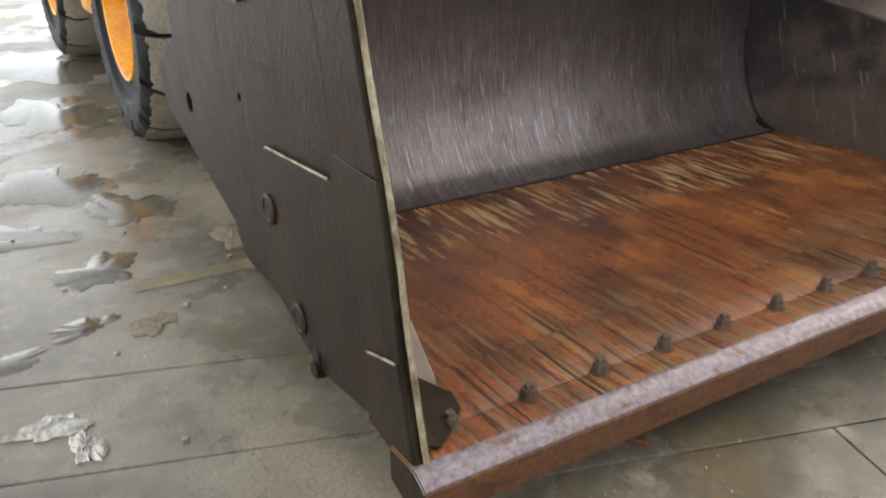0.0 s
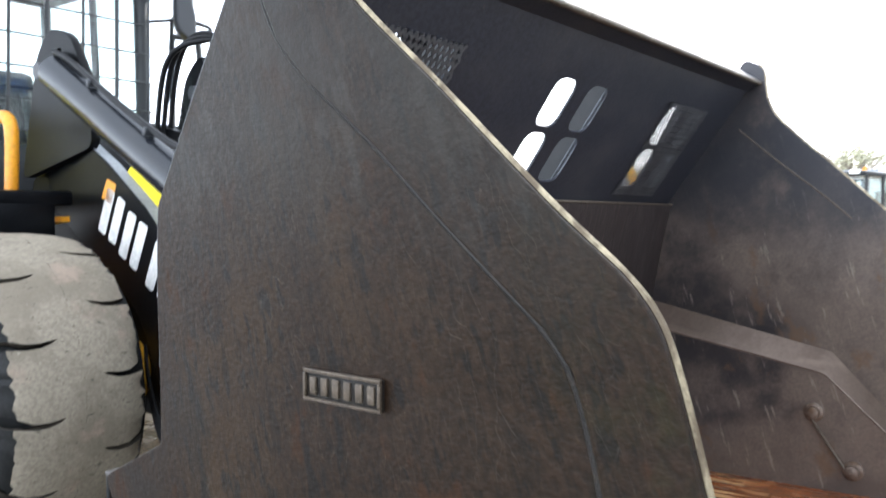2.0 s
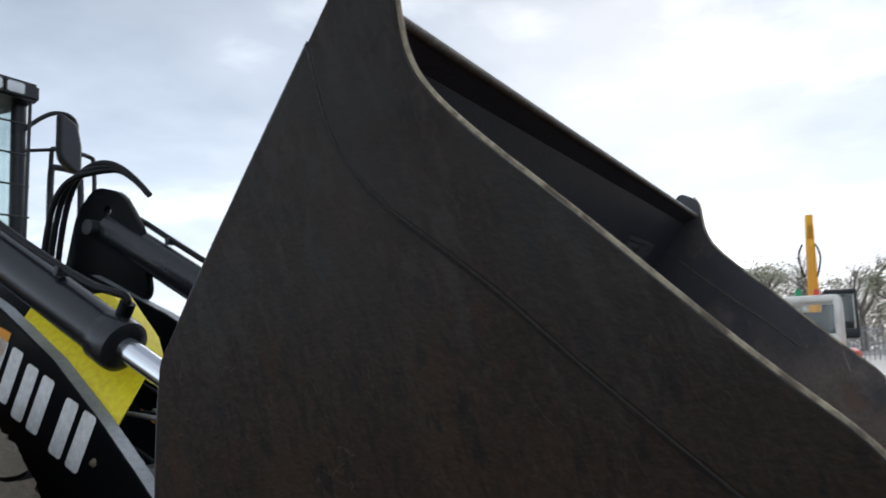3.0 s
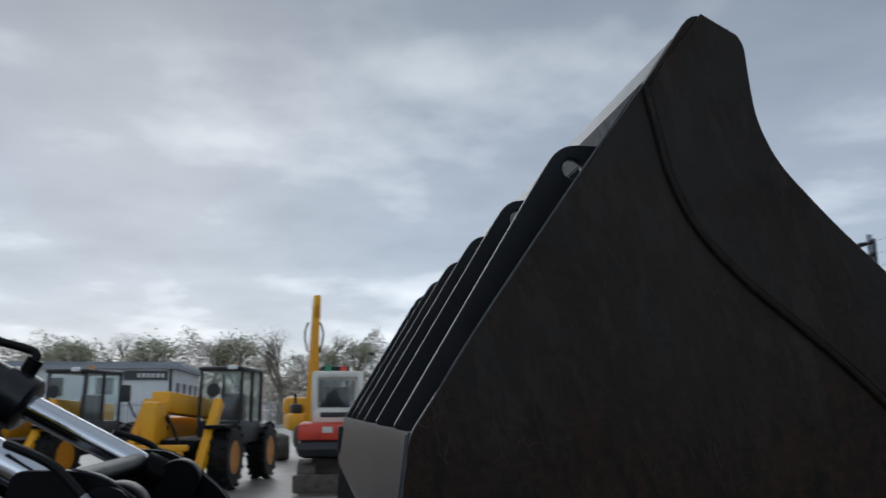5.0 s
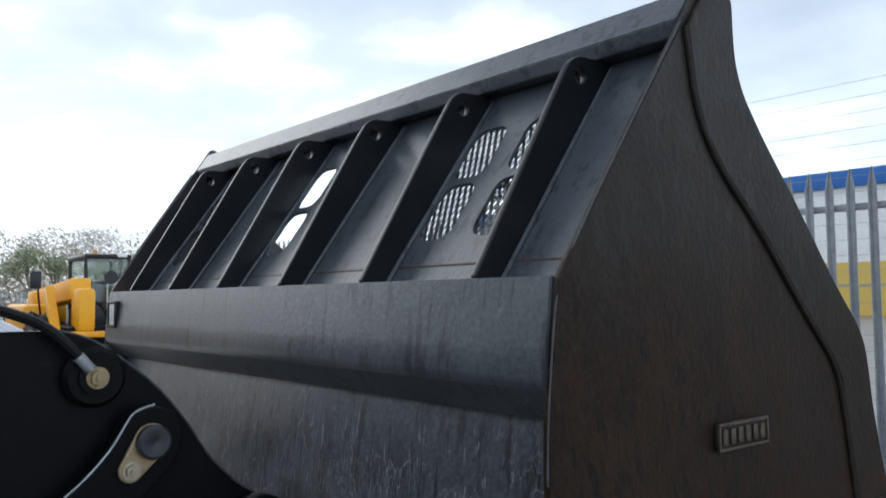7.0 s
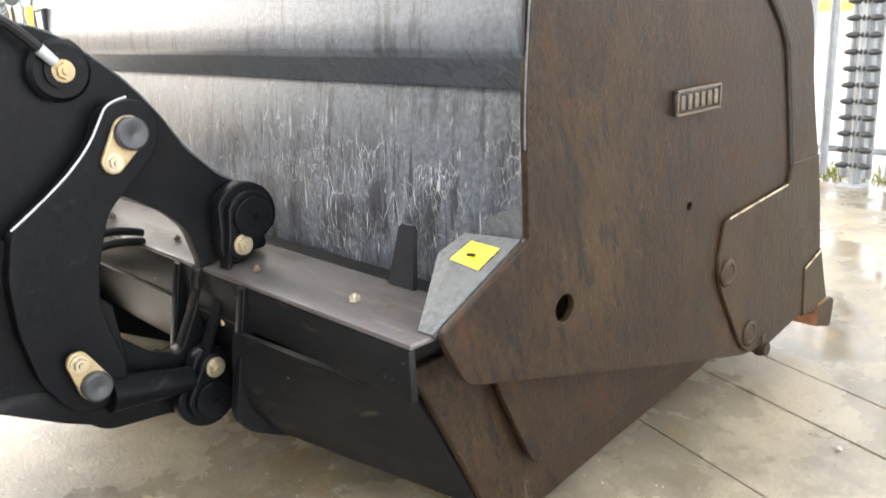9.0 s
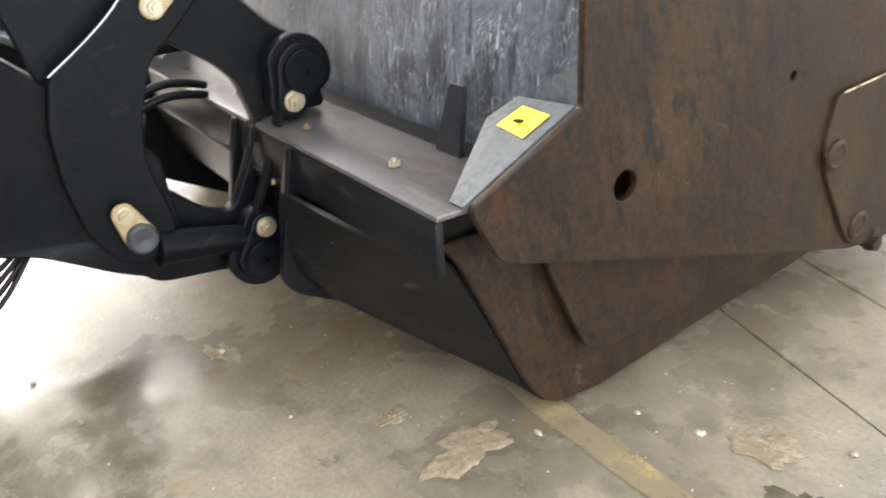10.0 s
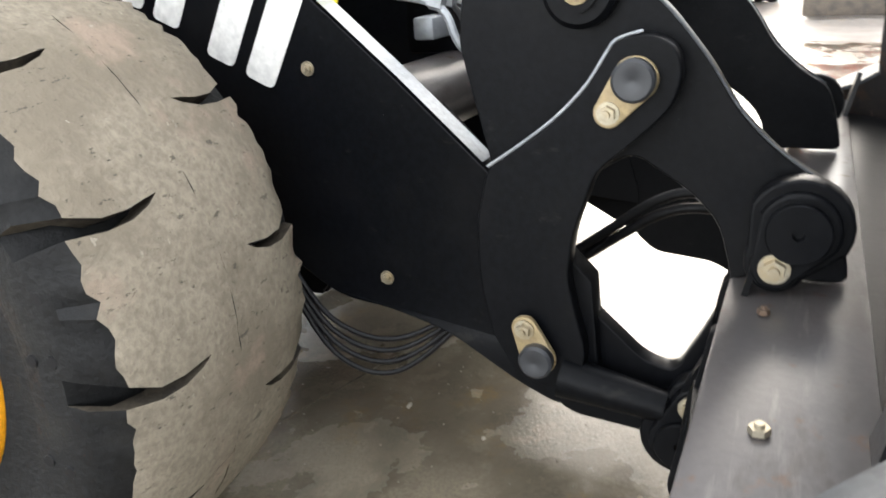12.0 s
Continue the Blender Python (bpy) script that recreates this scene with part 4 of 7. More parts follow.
        part("corner_gusset", gu, M_FLANGE, top)
    for x in (0.33, W - 0.33):
        fn = bmesh.new()
        f = fn.faces.new([fn.verts.new(p) for p in ((x - 0.05, 1.80, 0.735), (x + 0.045, 1.80, 0.735), (x + 0.03, 1.765, 0.88), (x + 0.02, 1.762, 0.89), (x - 0.015, 1.762, 0.89), (x - 0.025, 1.765, 0.88))])
        thicken(fn, 0.016)
        part("fin", fn, M_RIB, top, "small upright black fin")
    for x, y, m in ((0.337, 1.955, M_ZINC), (0.748, 1.975, M_BOLT), (W - 0.337, 1.955, M_ZINC), (W - 0.748, 1.975, M_BOLT), (1.25, 1.96, M_BOLT), (1.75, 1.96, M_BOLT)):
        part("beam_bolt", hex_bolt((x, y, 0.737), (0, 0, 1), 0.016 if m is M_ZINC else 0.012, 0.014, False), m, top)
    for x in (0.70, 1.07, W - 1.07, W - 0.70):
        part("hitch_bracket", plate(rounded([(1.95, 0.725), (2.06, 0.725), (2.085, 0.6), (2.13, 0.36), (2.09, 0.31), (1.72, 0.115), (1.62, 0.075), (1.55, 0.2)], [0, 0.01, 0.03, 0.03, 0.03, 0.03, 0.02, 0]), 0.035, yz(x), (), 0.004), M_BLACK, top, "black hitch bracket welded under the beam")
    # cutting edge and its bolts
    lip = [(0.03, 0.243), (-0.03, 0.2475), (-0.062, 0.25), (-0.08, 0.247), (-0.118, 0.23), (-0.126, 0.219), (-0.104, 0.115), (0.03, 0.155)]
    le = part("cutting_edge", along_x(lip, -0.028, W + 0.028, 0.004), [M_LIPFACE, M_LIP, M_FLOOR, M_SIDE], top, "polished cutting edge with a rusty front face")
    for p in le.data.polygons:
        c = p.center
        if abs(p.normal.x) > 0.6:
            p.material_index = 3
        elif c.z > 0.222 and c.y < -0.066:
            p.material_index = 1
        elif p.normal.z > 0.7:
            p.material_index = 2
    part("edge_strip", box((0.026, 0.03, 0.20), (W - 0.026, 0.24, 0.243), 0.003), M_FLOOR, top)
    for k in range(13):
        p = Vector((0.122 + 0.2225 * k, 0.02, 0.244))
        part("edge_bolt", merged(tube(p, p + Vector((0, 0, 0.006)), 0.026, None, 18), tube(p + Vector((0, 0, 0.006)), p + Vector((0, 0, 0.03)), 0.021, 0.0205, 6),
                                 tube(p + Vector((0, 0, 0.03)), p + Vector((0, 0, 0.043)), 0.012, 0.0115, 12)), M_BOLT, top)
    # corner braces between side plate and edge
    for x, sgn in ((0.026, 1), (W - 0.026, -1)):
        br = bmesh.new()
        vs = [br.verts.new(p) for p in ((x, 0.075, 0.55), (x, -0.05, 0.275), (x + sgn * 0.04, -0.04, 0.25), (x + sgn * 0.12, 0.025, 0.25), (x + sgn * 0.145, 0.05, 0.262), (x + sgn * 0.13, 0.065, 0.3), (x + sgn * 0.03, 0.065, 0.38))]
        f = br.faces.new(vs)
        thicken(br, 0.014)
        part("corner_brace", br, M_SIDE, top)
    # boxed sides inside
    for x0, x1 in ((0.026, 0.15), (W - 0.15, W - 0.026)):
        side = [(1.625, 0.948), (0.678, 0.775), (0.418, 0.535), (0.12, 0.27), (0.12, 0.215), (1.36, 0.19), (1.44, 0.22), (1.5, 0.275), (1.545, 0.345), (1.59, 0.445), (1.615, 0.555), (1.628, 0.72)]
        xi = 0.144 if x0 < 1 else W - 0.144
        sb = part("side_box", plate(side, 0.012, yz(xi), (), 0.003), [M_SIDE_IN, M_SIDE], top, "boxed lower side with bare worn edges")
        for p in sb.data.polygons:
            if p.normal.x * (1 if x0 < 1 else -1) < -0.5:
                p.material_index = 1
        part("box_cover", slanted([(1.61, 0.944), (0.677, 0.774), (0.415, 0.533), (0.115, 0.268)], xi, x0 if x0 < 1 else x1, 0.12), M_COVER, sb)
        part("worn_edge", sweep([(x1 if x0 < 1 else x0, y, z) for y, z in ((1.61, 0.945), (1.2, 0.871), (0.72, 0.783), (0.68, 0.775), (0.65, 0.75), (0.42, 0.536), (0.14, 0.29))], 0.0065), M_COVER, sb)
        xf = x1 if x0 < 1 else x0
        sg = 1 if x0 < 1 else -1
        for c in ((0.723, 0.586), (0.547, 0.334)):
            part("side_bolt", merged(lathe([(0.046, 0.0), (0.046, 0.012), (0.038, 0.018), (0.0, 0.018)], (xf, *c), (sg, 0, 0), 24), lathe([(0.03, 0.018), (0.028, 0.04), (0.02, 0.046), (0.0, 0.046)], (xf, *c), (sg, 0, 0), 18)), M_BOLT, sb)
        part("bolt_bar", sweep([(xf + sg * 0.014, 0.748, 0.582), (xf + sg * 0.016, 0.67, 0.46), (xf + sg * 0.014, 0.575, 0.33)], 0.007), M_CAST, sb)
    return top


build_bucket()

# ---- the wheel loader ----
XC = W / 2


def mirror(x):
    return 2 * XC - x


def wheel(parent, xc, yc, sgn, r=0.725, w=0.62):
    """A solid tyre with moulded slots on a dished hub; sgn is +1 where the outer face looks to -x."""
    zc = r - 0.005
    out = (-sgn, 0, 0)
    wh = part("wheel", lathe([(0.38, -w / 2 + 0.06), (0.40, -w / 2 + 0.05), (0.40, w / 2 - 0.10), (0.382, w / 2 - 0.06), (0.382, w / 2 - 0.035), (0.374, w / 2 - 0.024), (0.362, w / 2 - 0.03), (0.352, w / 2 - 0.055),
                              (0.342, w / 2 - 0.09), (0.32, w / 2 - 0.16), (0.27, w / 2 - 0.185), (0.25, w / 2 - 0.14), (0.19, w / 2 - 0.12), (0.17, w / 2 - 0.16), (0.0, w / 2 - 0.165)],
                             (xc, yc, zc), out, 56), M_HUB, parent, "dished orange-yellow hub with solid slotted tyre")
    # tyre carcass, lugs between slots
    side = lathe([(0.372, w / 2 - 0.07), (0.392, w / 2 - 0.03), (0.42, w / 2 - 0.035), (0.485, w / 2 - 0.03), (0.50, w / 2 - 0.006), (0.54, w / 2), (r - 0.13, w / 2), (r - 0.085, w / 2 - 0.07), (r - 0.07, w / 2 - 0.11), (r - 0.065, -w / 2), (0.5, -w / 2), (0.39, -w / 2 + 0.05)], (xc, yc, zc), out, 64)
    part("tyre", side, M_RUBBER, wh, "black rubber sidewall with vent holes")
    n = 14
    lug = bmesh.new()
    rnd = random.Random(7)
    for k in range(n):
        a0, a1 = 2 * math.pi * k / n, 2 * math.pi * (k + 1) / n
        for half in (0, 1):
            s = -1 if half else 1
            shift = (a1 - a0) * 0.5 * half
            # rows across the tread, slot width opens towards the shoulder
            rows = [(w / 2 + 0.002, 0.042, -0.06), (w / 2 - 0.034, 0.026, -0.012), (w / 2 - 0.1, 0.017, -0.002), (w / 2 - 0.155, 0.014, 0.0), (w / 2 - 0.2, 0.009, 0.002), (w / 2 - 0.225, 0.0, 0.003), (0.0, 0.0, 0.004)]
            grid = []
            for h, slot, drop in rows:
                bend = 0.05 * math.sin((w / 2 - h) * 12)
                ring = []
                for i in range(13):
                    t = i / 12
                    a = a0 + slot + (a1 - a0 - 2 * slot) * t + shift + bend
                    rr = r + drop - 0.022 * (abs(h) / (w / 2)) ** 3 + rnd.uniform(-0.002, 0.002) * (0.2 if i in (0, 12) else 1)
                    ragged = rnd.uniform(-0.016, 0.014) if abs(h - (w / 2 - 0.034)) < 1e-6 else 0.0
                    ring.append((rr, a, (h + ragged) * s))
                grid.append(ring)
            def place(rr, a, h):
                return Vector((xc - sgn * h, yc + rr * math.cos(a), zc + rr * math.sin(a)))
            tops = [[lug.verts.new(place(*q)) for q in ring] for ring in grid]
            for j, (p, q) in enumerate(zip(tops, tops[1:])):
                for i in range(12):
                    lug.faces.new((p[i], p[i + 1], q[i + 1], q[i])).material_index = 1 if j == 0 else 0
            # shoulder face and slot walls
            bot = [[lug.verts.new(place(r - 0.062 - (0.07 if j == 0 else 0.0), q[1], q[2])) for q in (ring[0], ring[12])] for j, ring in enumerate(grid)]
            low = [lug.verts.new(place(r - 0.13, q[1], q[2])) for q in grid[0]]
            for i in range(12):
                lug.faces.new((tops[0][i], tops[0][i + 1], low[i + 1], low[i])).material_index = 1
            for j in range(len(grid) - 1):
                if rows[j][1] <= 0:
                    continue
                lug.faces.new((tops[j][0], tops[j + 1][0], bot[j + 1][0], bot[j][0])).material_index = 2
                lug.faces.new((tops[j][12], tops[j + 1][12], bot[j + 1][1], bot[j][1])).material_index = 2
    part("tread", lug, [M_TREAD, M_RUBBER, M_SLOT], wh, "worn dusty tread with bent slots")
    for k in range(32):
        a = 2 * math.pi * (k + 0.5) / 32
        for rr in ((0.585, 0.535) if k % 2 else (0.61,)):
            p = Vector((xc - sgn * (w / 2), yc + rr * math.cos(a), zc + rr * math.sin(a)))
            part("vent_hole", lathe([(0.013, 0.0), (0.012, 0.0025), (0.0, 0.003)], p, out, 10), M_HOSE, wh)
    for k in range(10):
        a = 2 * math.pi * k / 10
        p = Vector((xc - sgn * (w / 2 - 0.175), yc + 0.29 * math.cos(a), zc + 0.29 * math.sin(a)))
        part("wheel_nut", hex_bolt(p, out, 0.018, 0.03), M_HUB, wh)
    return wh


ARM = [(2.566, 0.95), (2.778, 1.14), (3.0, 1.325), (3.32, 1.565), (3.73, 1.80), (4.29, 2.06), (4.7, 2.16), (4.85, 1.95), (4.6, 1.65), (4.3, 1.5), (3.8, 1.24), (3.39, 1.05),
       (3.2, 0.70), (3.0, 0.58), (2.847, 0.573), (2.673, 0.535), (2.483, 0.424), (2.39, 0.386), (2.31, 0.46), (2.33, 0.71)]
CRES = [(2.546, 0.964), (2.43, 1.04), (2.337, 1.127), (2.29, 1.222), (2.22, 1.239), (2.165, 1.216), (2.149, 1.165), (2.166, 1.10), (2.22, 1.045), (2.314, 0.964), (2.361, 0.828), (2.374, 0.726),
        (2.355, 0.64), (2.333, 0.56), (2.34, 0.505), (2.375, 0.47), (2.43, 0.455), (2.49, 0.475), (2.55, 0.575), (2.575, 0.715), (2.575, 0.845)]
HITCH = [(2.60, 1.432), (2.46, 1.432), (2.387, 1.422), (2.304, 1.371), (2.192, 1.279), (2.108, 1.173), (2.051, 1.077), (1.965, 0.992), (1.881, 0.941), (1.855, 0.864), (1.84, 0.80), (1.83, 0.745), (2.01, 0.745), (2.06, 0.73),
         (2.08, 0.61), (2.04, 0.375), (2.08, 0.315), (2.13, 0.30), (2.195, 0.335), (2.39, 0.355), (2.47, 0.425), (2.45, 0.565), (2.53, 0.815), (2.63, 1.215)]
HITCH_HOLE = [(2.252, 0.991), (2.13, 0.91), (2.077, 0.85), (2.046, 0.732), (2.09, 0.62), (2.153, 0.501), (2.22, 0.52), (2.33, 0.62), (2.387, 0.71), (2.393, 0.805), (2.33, 0.945)]


def splayed(me, s):
    """The arms draw together towards the rear."""
    for v in me.vertices:
        v.co.x += s * 0.10 * max(0.0, v.co.y - 2.6)
    return me


def strap_pin(parent, x, pin, bolt, r=0.048, sgn=1, mat_strap=None):
    """A pin head with the strap and bolt that lock it."""
    p, b = Vector((x, *pin)), Vector((x, *bolt))
    d = Vector((-sgn, 0, 0))
    part("pin", lathe([(r, 0.0), (r, 0.034), (r - 0.006, 0.04), (0.006, 0.04), (0.0, 0.036)], p, d, 28), M_DARKGREY, parent)
    v = (b - p)
    n = Vector((0, -v.z, v.y)).normalized()
    e = v.normalized()
    o = []
    for i in range(13):
        a = math.pi * i / 12
        o.append(p + n * math.cos(a) * (r * 1.05) * 1.0 - e * math.sin(a) * r * 1.05)
    for i in range(13):
        a = math.pi * i / 12
        o.append(b - n * math.cos(a) * 0.03 + e * math.sin(a) * 0.03)
    part("lock_strap", plate([(q.y, q.z) for q in o], 0.014, yz(x - sgn * 0.008), (), 0.003), mat_strap or M_GOLD, parent)
    part("strap_bolt", hex_bolt(b - Vector((sgn * 0.015, 0, 0)), d, 0.017, 0.016), M_ZINC, parent)


def build_loader():
    top = thing("wheel_loader", "black and yellow wheel loader with solid tyres parked on concrete", "wheel loader", (XC, 4.5, 0))
    for yc in (3.66, 6.6):
        wheel(top, 0.44, yc, 1)
        wheel(top, mirror(0.44), yc, -1)
    for near, mx in ((True, lambda v: v), (False, mirror)):
        s = 1 if near else -1
        arm = part("lift_arm", splayed(plate(rounded(ARM, [0, 0, 0, 0, 0.1, 0.2, 0.1, 0.1, 0.1, 0.1, 0.2, 0.2, 0.15, 0.1, 0.05, 0.05, 0.05, 0.04, 0.05, 0]), 0.07, yz(mx(0.92)), (), 0.004), s), M_BLACK, top, "heavy black lift arm plate")
        part("arm_nose", plate(rounded(CRES, 0.03), 0.05, yz(mx(0.872)), (), 0.004), M_BLACK, arm)
        # pale worn edge along the top of the arm and the yellow inside face
        edge = bmesh.new()
        line = [Vector((mx(0.92 + 0.10 * max(0, y - 2.6)), y, z)) for y, z in ((2.575, 0.962), (2.778, 1.143), (3.0, 1.328), (3.32, 1.568), (3.73, 1.803), (4.27, 2.053))]
        for p, q in zip(line, line[1:]):
            dirv = (q - p).normalized()
            nn = Vector((0, -dirv.z, dirv.y)) * 0.004
            vs = [edge.verts.new(c) for c in (p + Vector((-0.033, 0, 0)) + nn, p + Vector((0.033, 0, 0)) + nn, q + Vector((0.033, 0, 0)) + nn, q + Vector((-0.033, 0, 0)) + nn)]
            edge.faces.new(vs)
        part("arm_edge", edge, M_GALV, arm)
        for y, z in ((2.845, 0.655), (3.02, 1.16)):
            part("arm_bolt", hex_bolt((mx(0.885 + 0.10 * (y - 2.6)), y, z), (-s, 0, 0), 0.013, 0.012), M_ZINC, arm)
        strap_pin(arm, mx(0.847), (2.236, 1.153), (2.286, 1.088), 0.042, s)
        strap_pin(arm, mx(0.83), (2.433, 0.542), (2.462, 0.61), 0.039, s)
        # the decal's letters stand as plain white slanted shapes
        if near:
            def decal(name, corners, r, m, holes=()):
                me = plate(rounded(corners, r), 0.002, yz(0.8838), [rounded(h, 0.015) for h in holes], 0.0005)
                part(name, splayed(me, 1), m, arm, "plain decal shape", smooth=False)
            decal("orange_square", [(3.745, 1.727), (3.635, 1.690), (3.705, 1.590), (3.815, 1.630)], 0.01, M_ORANGE)
            for c in ((3.70, 1.53), (3.46, 1.405), (3.17, 1.262)):
                for off, half in ((-0.065, 0.115), (0.065, 0.115)):
                    cy, cz = c[0] + off * 0.92, c[1] + off * 0.39
                    decal("white_bar", [(cy - 0.05 - 0.5 * half, cz - 0.02 + half), (cy + 0.035 - 0.5 * half, cz + 0.014 + half), (cy + 0.05 + 0.5 * half, cz + 0.02 - half), (cy - 0.035 + 0.5 * half, cz - 0.014 - half)], 0.02, M_WHITE)
        # Pale bar draws the worn nose edge and the sky glint on its bevel.
        part("worn_glint_edge", sweep([(mx(0.848), y, z) for y, z in ((2.546, 0.966), (2.43, 1.042), (2.337, 1.13), (2.295, 1.2), (2.275, 1.232), (2.225, 1.241))], 0.0032), M_GALV, arm)
        # quick hitch side plate
        hp = part("hitch_plate", plate(rounded(HITCH, 0.035), 0.05, yz(mx(0.945)), (rounded(HITCH_HOLE, 0.03),), 0.004), M_BLACK, top, "curved black quick hitch plate")
        # Same for the hitch plate: worn edge plus a drawn sky glint.
        part("worn_glint_edge", sweep([(mx(0.922), y, z) for y, z in ((2.45, 1.434), (2.387, 1.424), (2.304, 1.373), (2.192, 1.281), (2.108, 1.175), (2.051, 1.079), (1.965, 0.994), (1.89, 0.946))], 0.003), M_FLANGE, hp)
        strap = [(1.985, 0.905), (1.995, 0.80), (2.02, 0.69), (2.085, 0.56), (2.13, 0.47), (2.165, 0.385)]
        part("hitch_rib", sheet_x(strap, min(mx(0.83), mx(0.87)), max(mx(0.83), mx(0.87)), 0.012, 1), M_BLACK, hp, "thin curved strap")
        for c, b, r in (((1.928, 0.874), (1.965, 0.80), 0.075), ((2.121, 0.38), (2.10, 0.47), 0.07)):
            p = Vector((mx(0.83), *c))
            v = Vector((0, b[0] - c[0], b[1] - c[1]))
            e = v.normalized()
            n = Vector((0, -e.z, e.y))
            for rr, x_off, th in ((r + 0.022, 0.045, 0.05), (r, 0.012, 0.03)):
                o = [p + n * math.cos(math.pi * i / 12) * rr - e * math.sin(math.pi * i / 12) * rr for i in range(13)]
                o += [p + v - n * math.cos(math.pi * i / 12) * rr * 0.6 + e * math.sin(math.pi * i / 12) * rr * 0.6 for i in range(13)]
                part("pin_cover", plate([(q.y, q.z) for q in o], th, yz(mx(0.83 + x_off)), (), 0.006), M_BLACK, hp)
            part("pin", lathe([(r * 0.78, 0), (r * 0.78, 0.014), (r * 0.75, 0.0165), (0.011, 0.0165), (0.009, 0.006), (0.0, 0.006)], Vector((mx(0.827), *c)), (-s, 0, 0), 30), M_BLACK, hp)
            part("pin_bolt", hex_bolt((mx(0.827), *b), (-s, 0, 0), 0.022, 0.018), M_ZINC, hp)
        part("lock_tube", tube((mx(0.86), 2.39, 0.485), (mx(0.86), 2.16, 0.445), 0.05, 0.035), M_BLACK, hp)
        part("id_tag", box((mx(0.825) - 0.003, 2.01, 0.585), (mx(0.825) + 0.003, 2.065, 0.60), 0.001), M_GOLD, hp)
        pt = (mx(0.92), 2.358, 1.316)
        part("pin_boss", lathe([(0.075, 0), (0.075, 0.03), (0.064, 0.042), (0.0, 0.042)], pt, (-s, 0, 0), 30), M_BLACK, hp)
        part("tilt_pin", lathe([(0.042, 0.042), (0.042, 0.054), (0.0, 0.055)], pt, (-s, 0, 0), 24), M_BLACK, hp)
        part("tilt_bolt", hex_bolt(Vector(pt) - Vector((s * 0.054, 0, 0)), (-s, 0, 0), 0.02, 0.018), M_GOLD, hp)
        lube = part("lube_hose", sweep([(mx(0.86), 2.40, 1.365), (mx(0.865), 2.45, 1.425), (mx(0.88), 2.52, 1.47), (mx(0.93), 2.62, 1.50)], 0.013, 10), M_HOSE, hp)
        part("ferrule", tube((mx(0.858), 2.375, 1.337), (mx(0.86), 2.405, 1.37), 0.013, 0.015, 12), M_GALV, lube, "bright hose end")
        # lift and tilt ram lying straight above the arm
        xr = mx(0.99)
        d = Vector((0, 4.1 - 2.95, 2.25 - 1.615)).normalized()
        g = Vector((xr, 2.95, 1.615))
        up = Vector((0, -d.z, d.y))
        ram = part("tilt_ram", tube(g + d * 1.5, g, 0.098, None, 32), M_BLACKGLOSS, top, "glossy black tilt ram")
        part("gland", lathe([(0.0, -0.035), (0.085, -0.035), (0.108, -0.02), (0.112, 0.0), (0.112, 0.09), (0.105, 0.1), (0.0, 0.1)], g, d, 32), M_BLACKGLOSS, ram)
        part("port_block", tube(g + d * 0.05 + up * 0.08, g + d * 0.05 + up * 0.165, 0.032, None, 16), M_BLACK, ram)
        part("rod", tube(g, Vector((xr, 2.42, 1.335)), 0.05, None, 28), M_CHROME, ram, "bright chrome rod")
        part("rod_eye", merged(lathe([(0.0, -0.055), (0.08, -0.055), (0.085, -0.045), (0.085, 0.045), (0.08, 0.055), (0.0, 0.055)], (xr, 2.345, 1.312), (1, 0, 0), 28), tube((xr, 2.48, 1.365), (xr, 2.40, 1.33), 0.064, None, 24)), M_BLACK, ram)
        pp = [g + d * t + up * h + Vector((-s * 0.03 * (t > 0.06), 0, 0)) for t, h in ((0.05, 0.15), (0.05, 0.19), (0.12, 0.18), (0.25, 0.145), (0.6, 0.13), (1.0, 0.13), (1.42, 0.14), (1.5, 0.11))]
        part("ram_pipe", sweep(pp, 0.017, 12), M_HOSE, ram)
        for t in (0.45, 1.05):
            part("pipe_clip", box((-0.03, -0.012, -0.03), (0.03, 0.012, 0.012), 0.004, Matrix.Translation(g + d * t + up * 0.128 + Vector((-s * 0.03, 0, 0)))), M_DARKGREY, ram)
    # hitch cross members and tilt lever
    part("arm_cross_tube", tube((0.95, 2.86, 1.04), (mirror(0.95), 2.86, 1.04), 0.1, None, 28), M_BEAM, top, "round cross tube between the arms")
    part("hitch_tie", tube((0.95, 2.50, 1.38), (mirror(0.95), 2.50, 1.38), 0.04, None, 20), M_BLACK, top)
    # front frame, mudguards and cab
    part("front_frame", along_x([(3.05, 0.62), (3.15, 0.5), (4.9, 0.5), (4.9, 1.2), (4.75, 1.75), (4.4, 2.0), (4.2, 1.9), (3.9, 1.3)], 1.08, mirror(1.08), 0.01), M_BLACK, top)
    part("articulation", box((1.2, 4.8, 0.55), (mirror(1.2), 5.4, 1.1), 0.03), M_BLACK, top)
    part("axle", tube((0.45, 3.66, 0.72), (mirror(0.45), 3.66, 0.72), 0.17, None, 24), M_YELLOW, top)
    part("rear_axle", tube((0.45, 6.6, 0.72), (mirror(0.45), 6.6, 0.72), 0.17, None, 24), M_YELLOW, top)
    part("rear_frame", box((0.75, 5.2, 0.6), (mirror(0.75), 8.3, 1.35), 0.04), M_BLACK, top)
    part("engine_cover", box((0.72, 6.5, 1.35), (mirror(0.72), 8.45, 2.2), 0.08), M_YELLOW, top)
    for near, mx in ((True, lambda v: v), (False, mirror)):
        xa, xb = min(mx(0.24), mx(0.95)), max(mx(0.24), mx(0.95))
        part("mudguard", sheet_x([(4.05, 1.50), (4.3, 1.48), (4.55, 1.30), (4.62, 1.0)], xa, xb, 0.03, 1), M_HUB, top, "dusty orange-yellow front mudguard")
        part("step_deck", box((xa - 0.02, 4.0, 1.585), (xb, 5.5, 1.665), 0.02), M_BLACK, top, "black deck plate over the wheel")
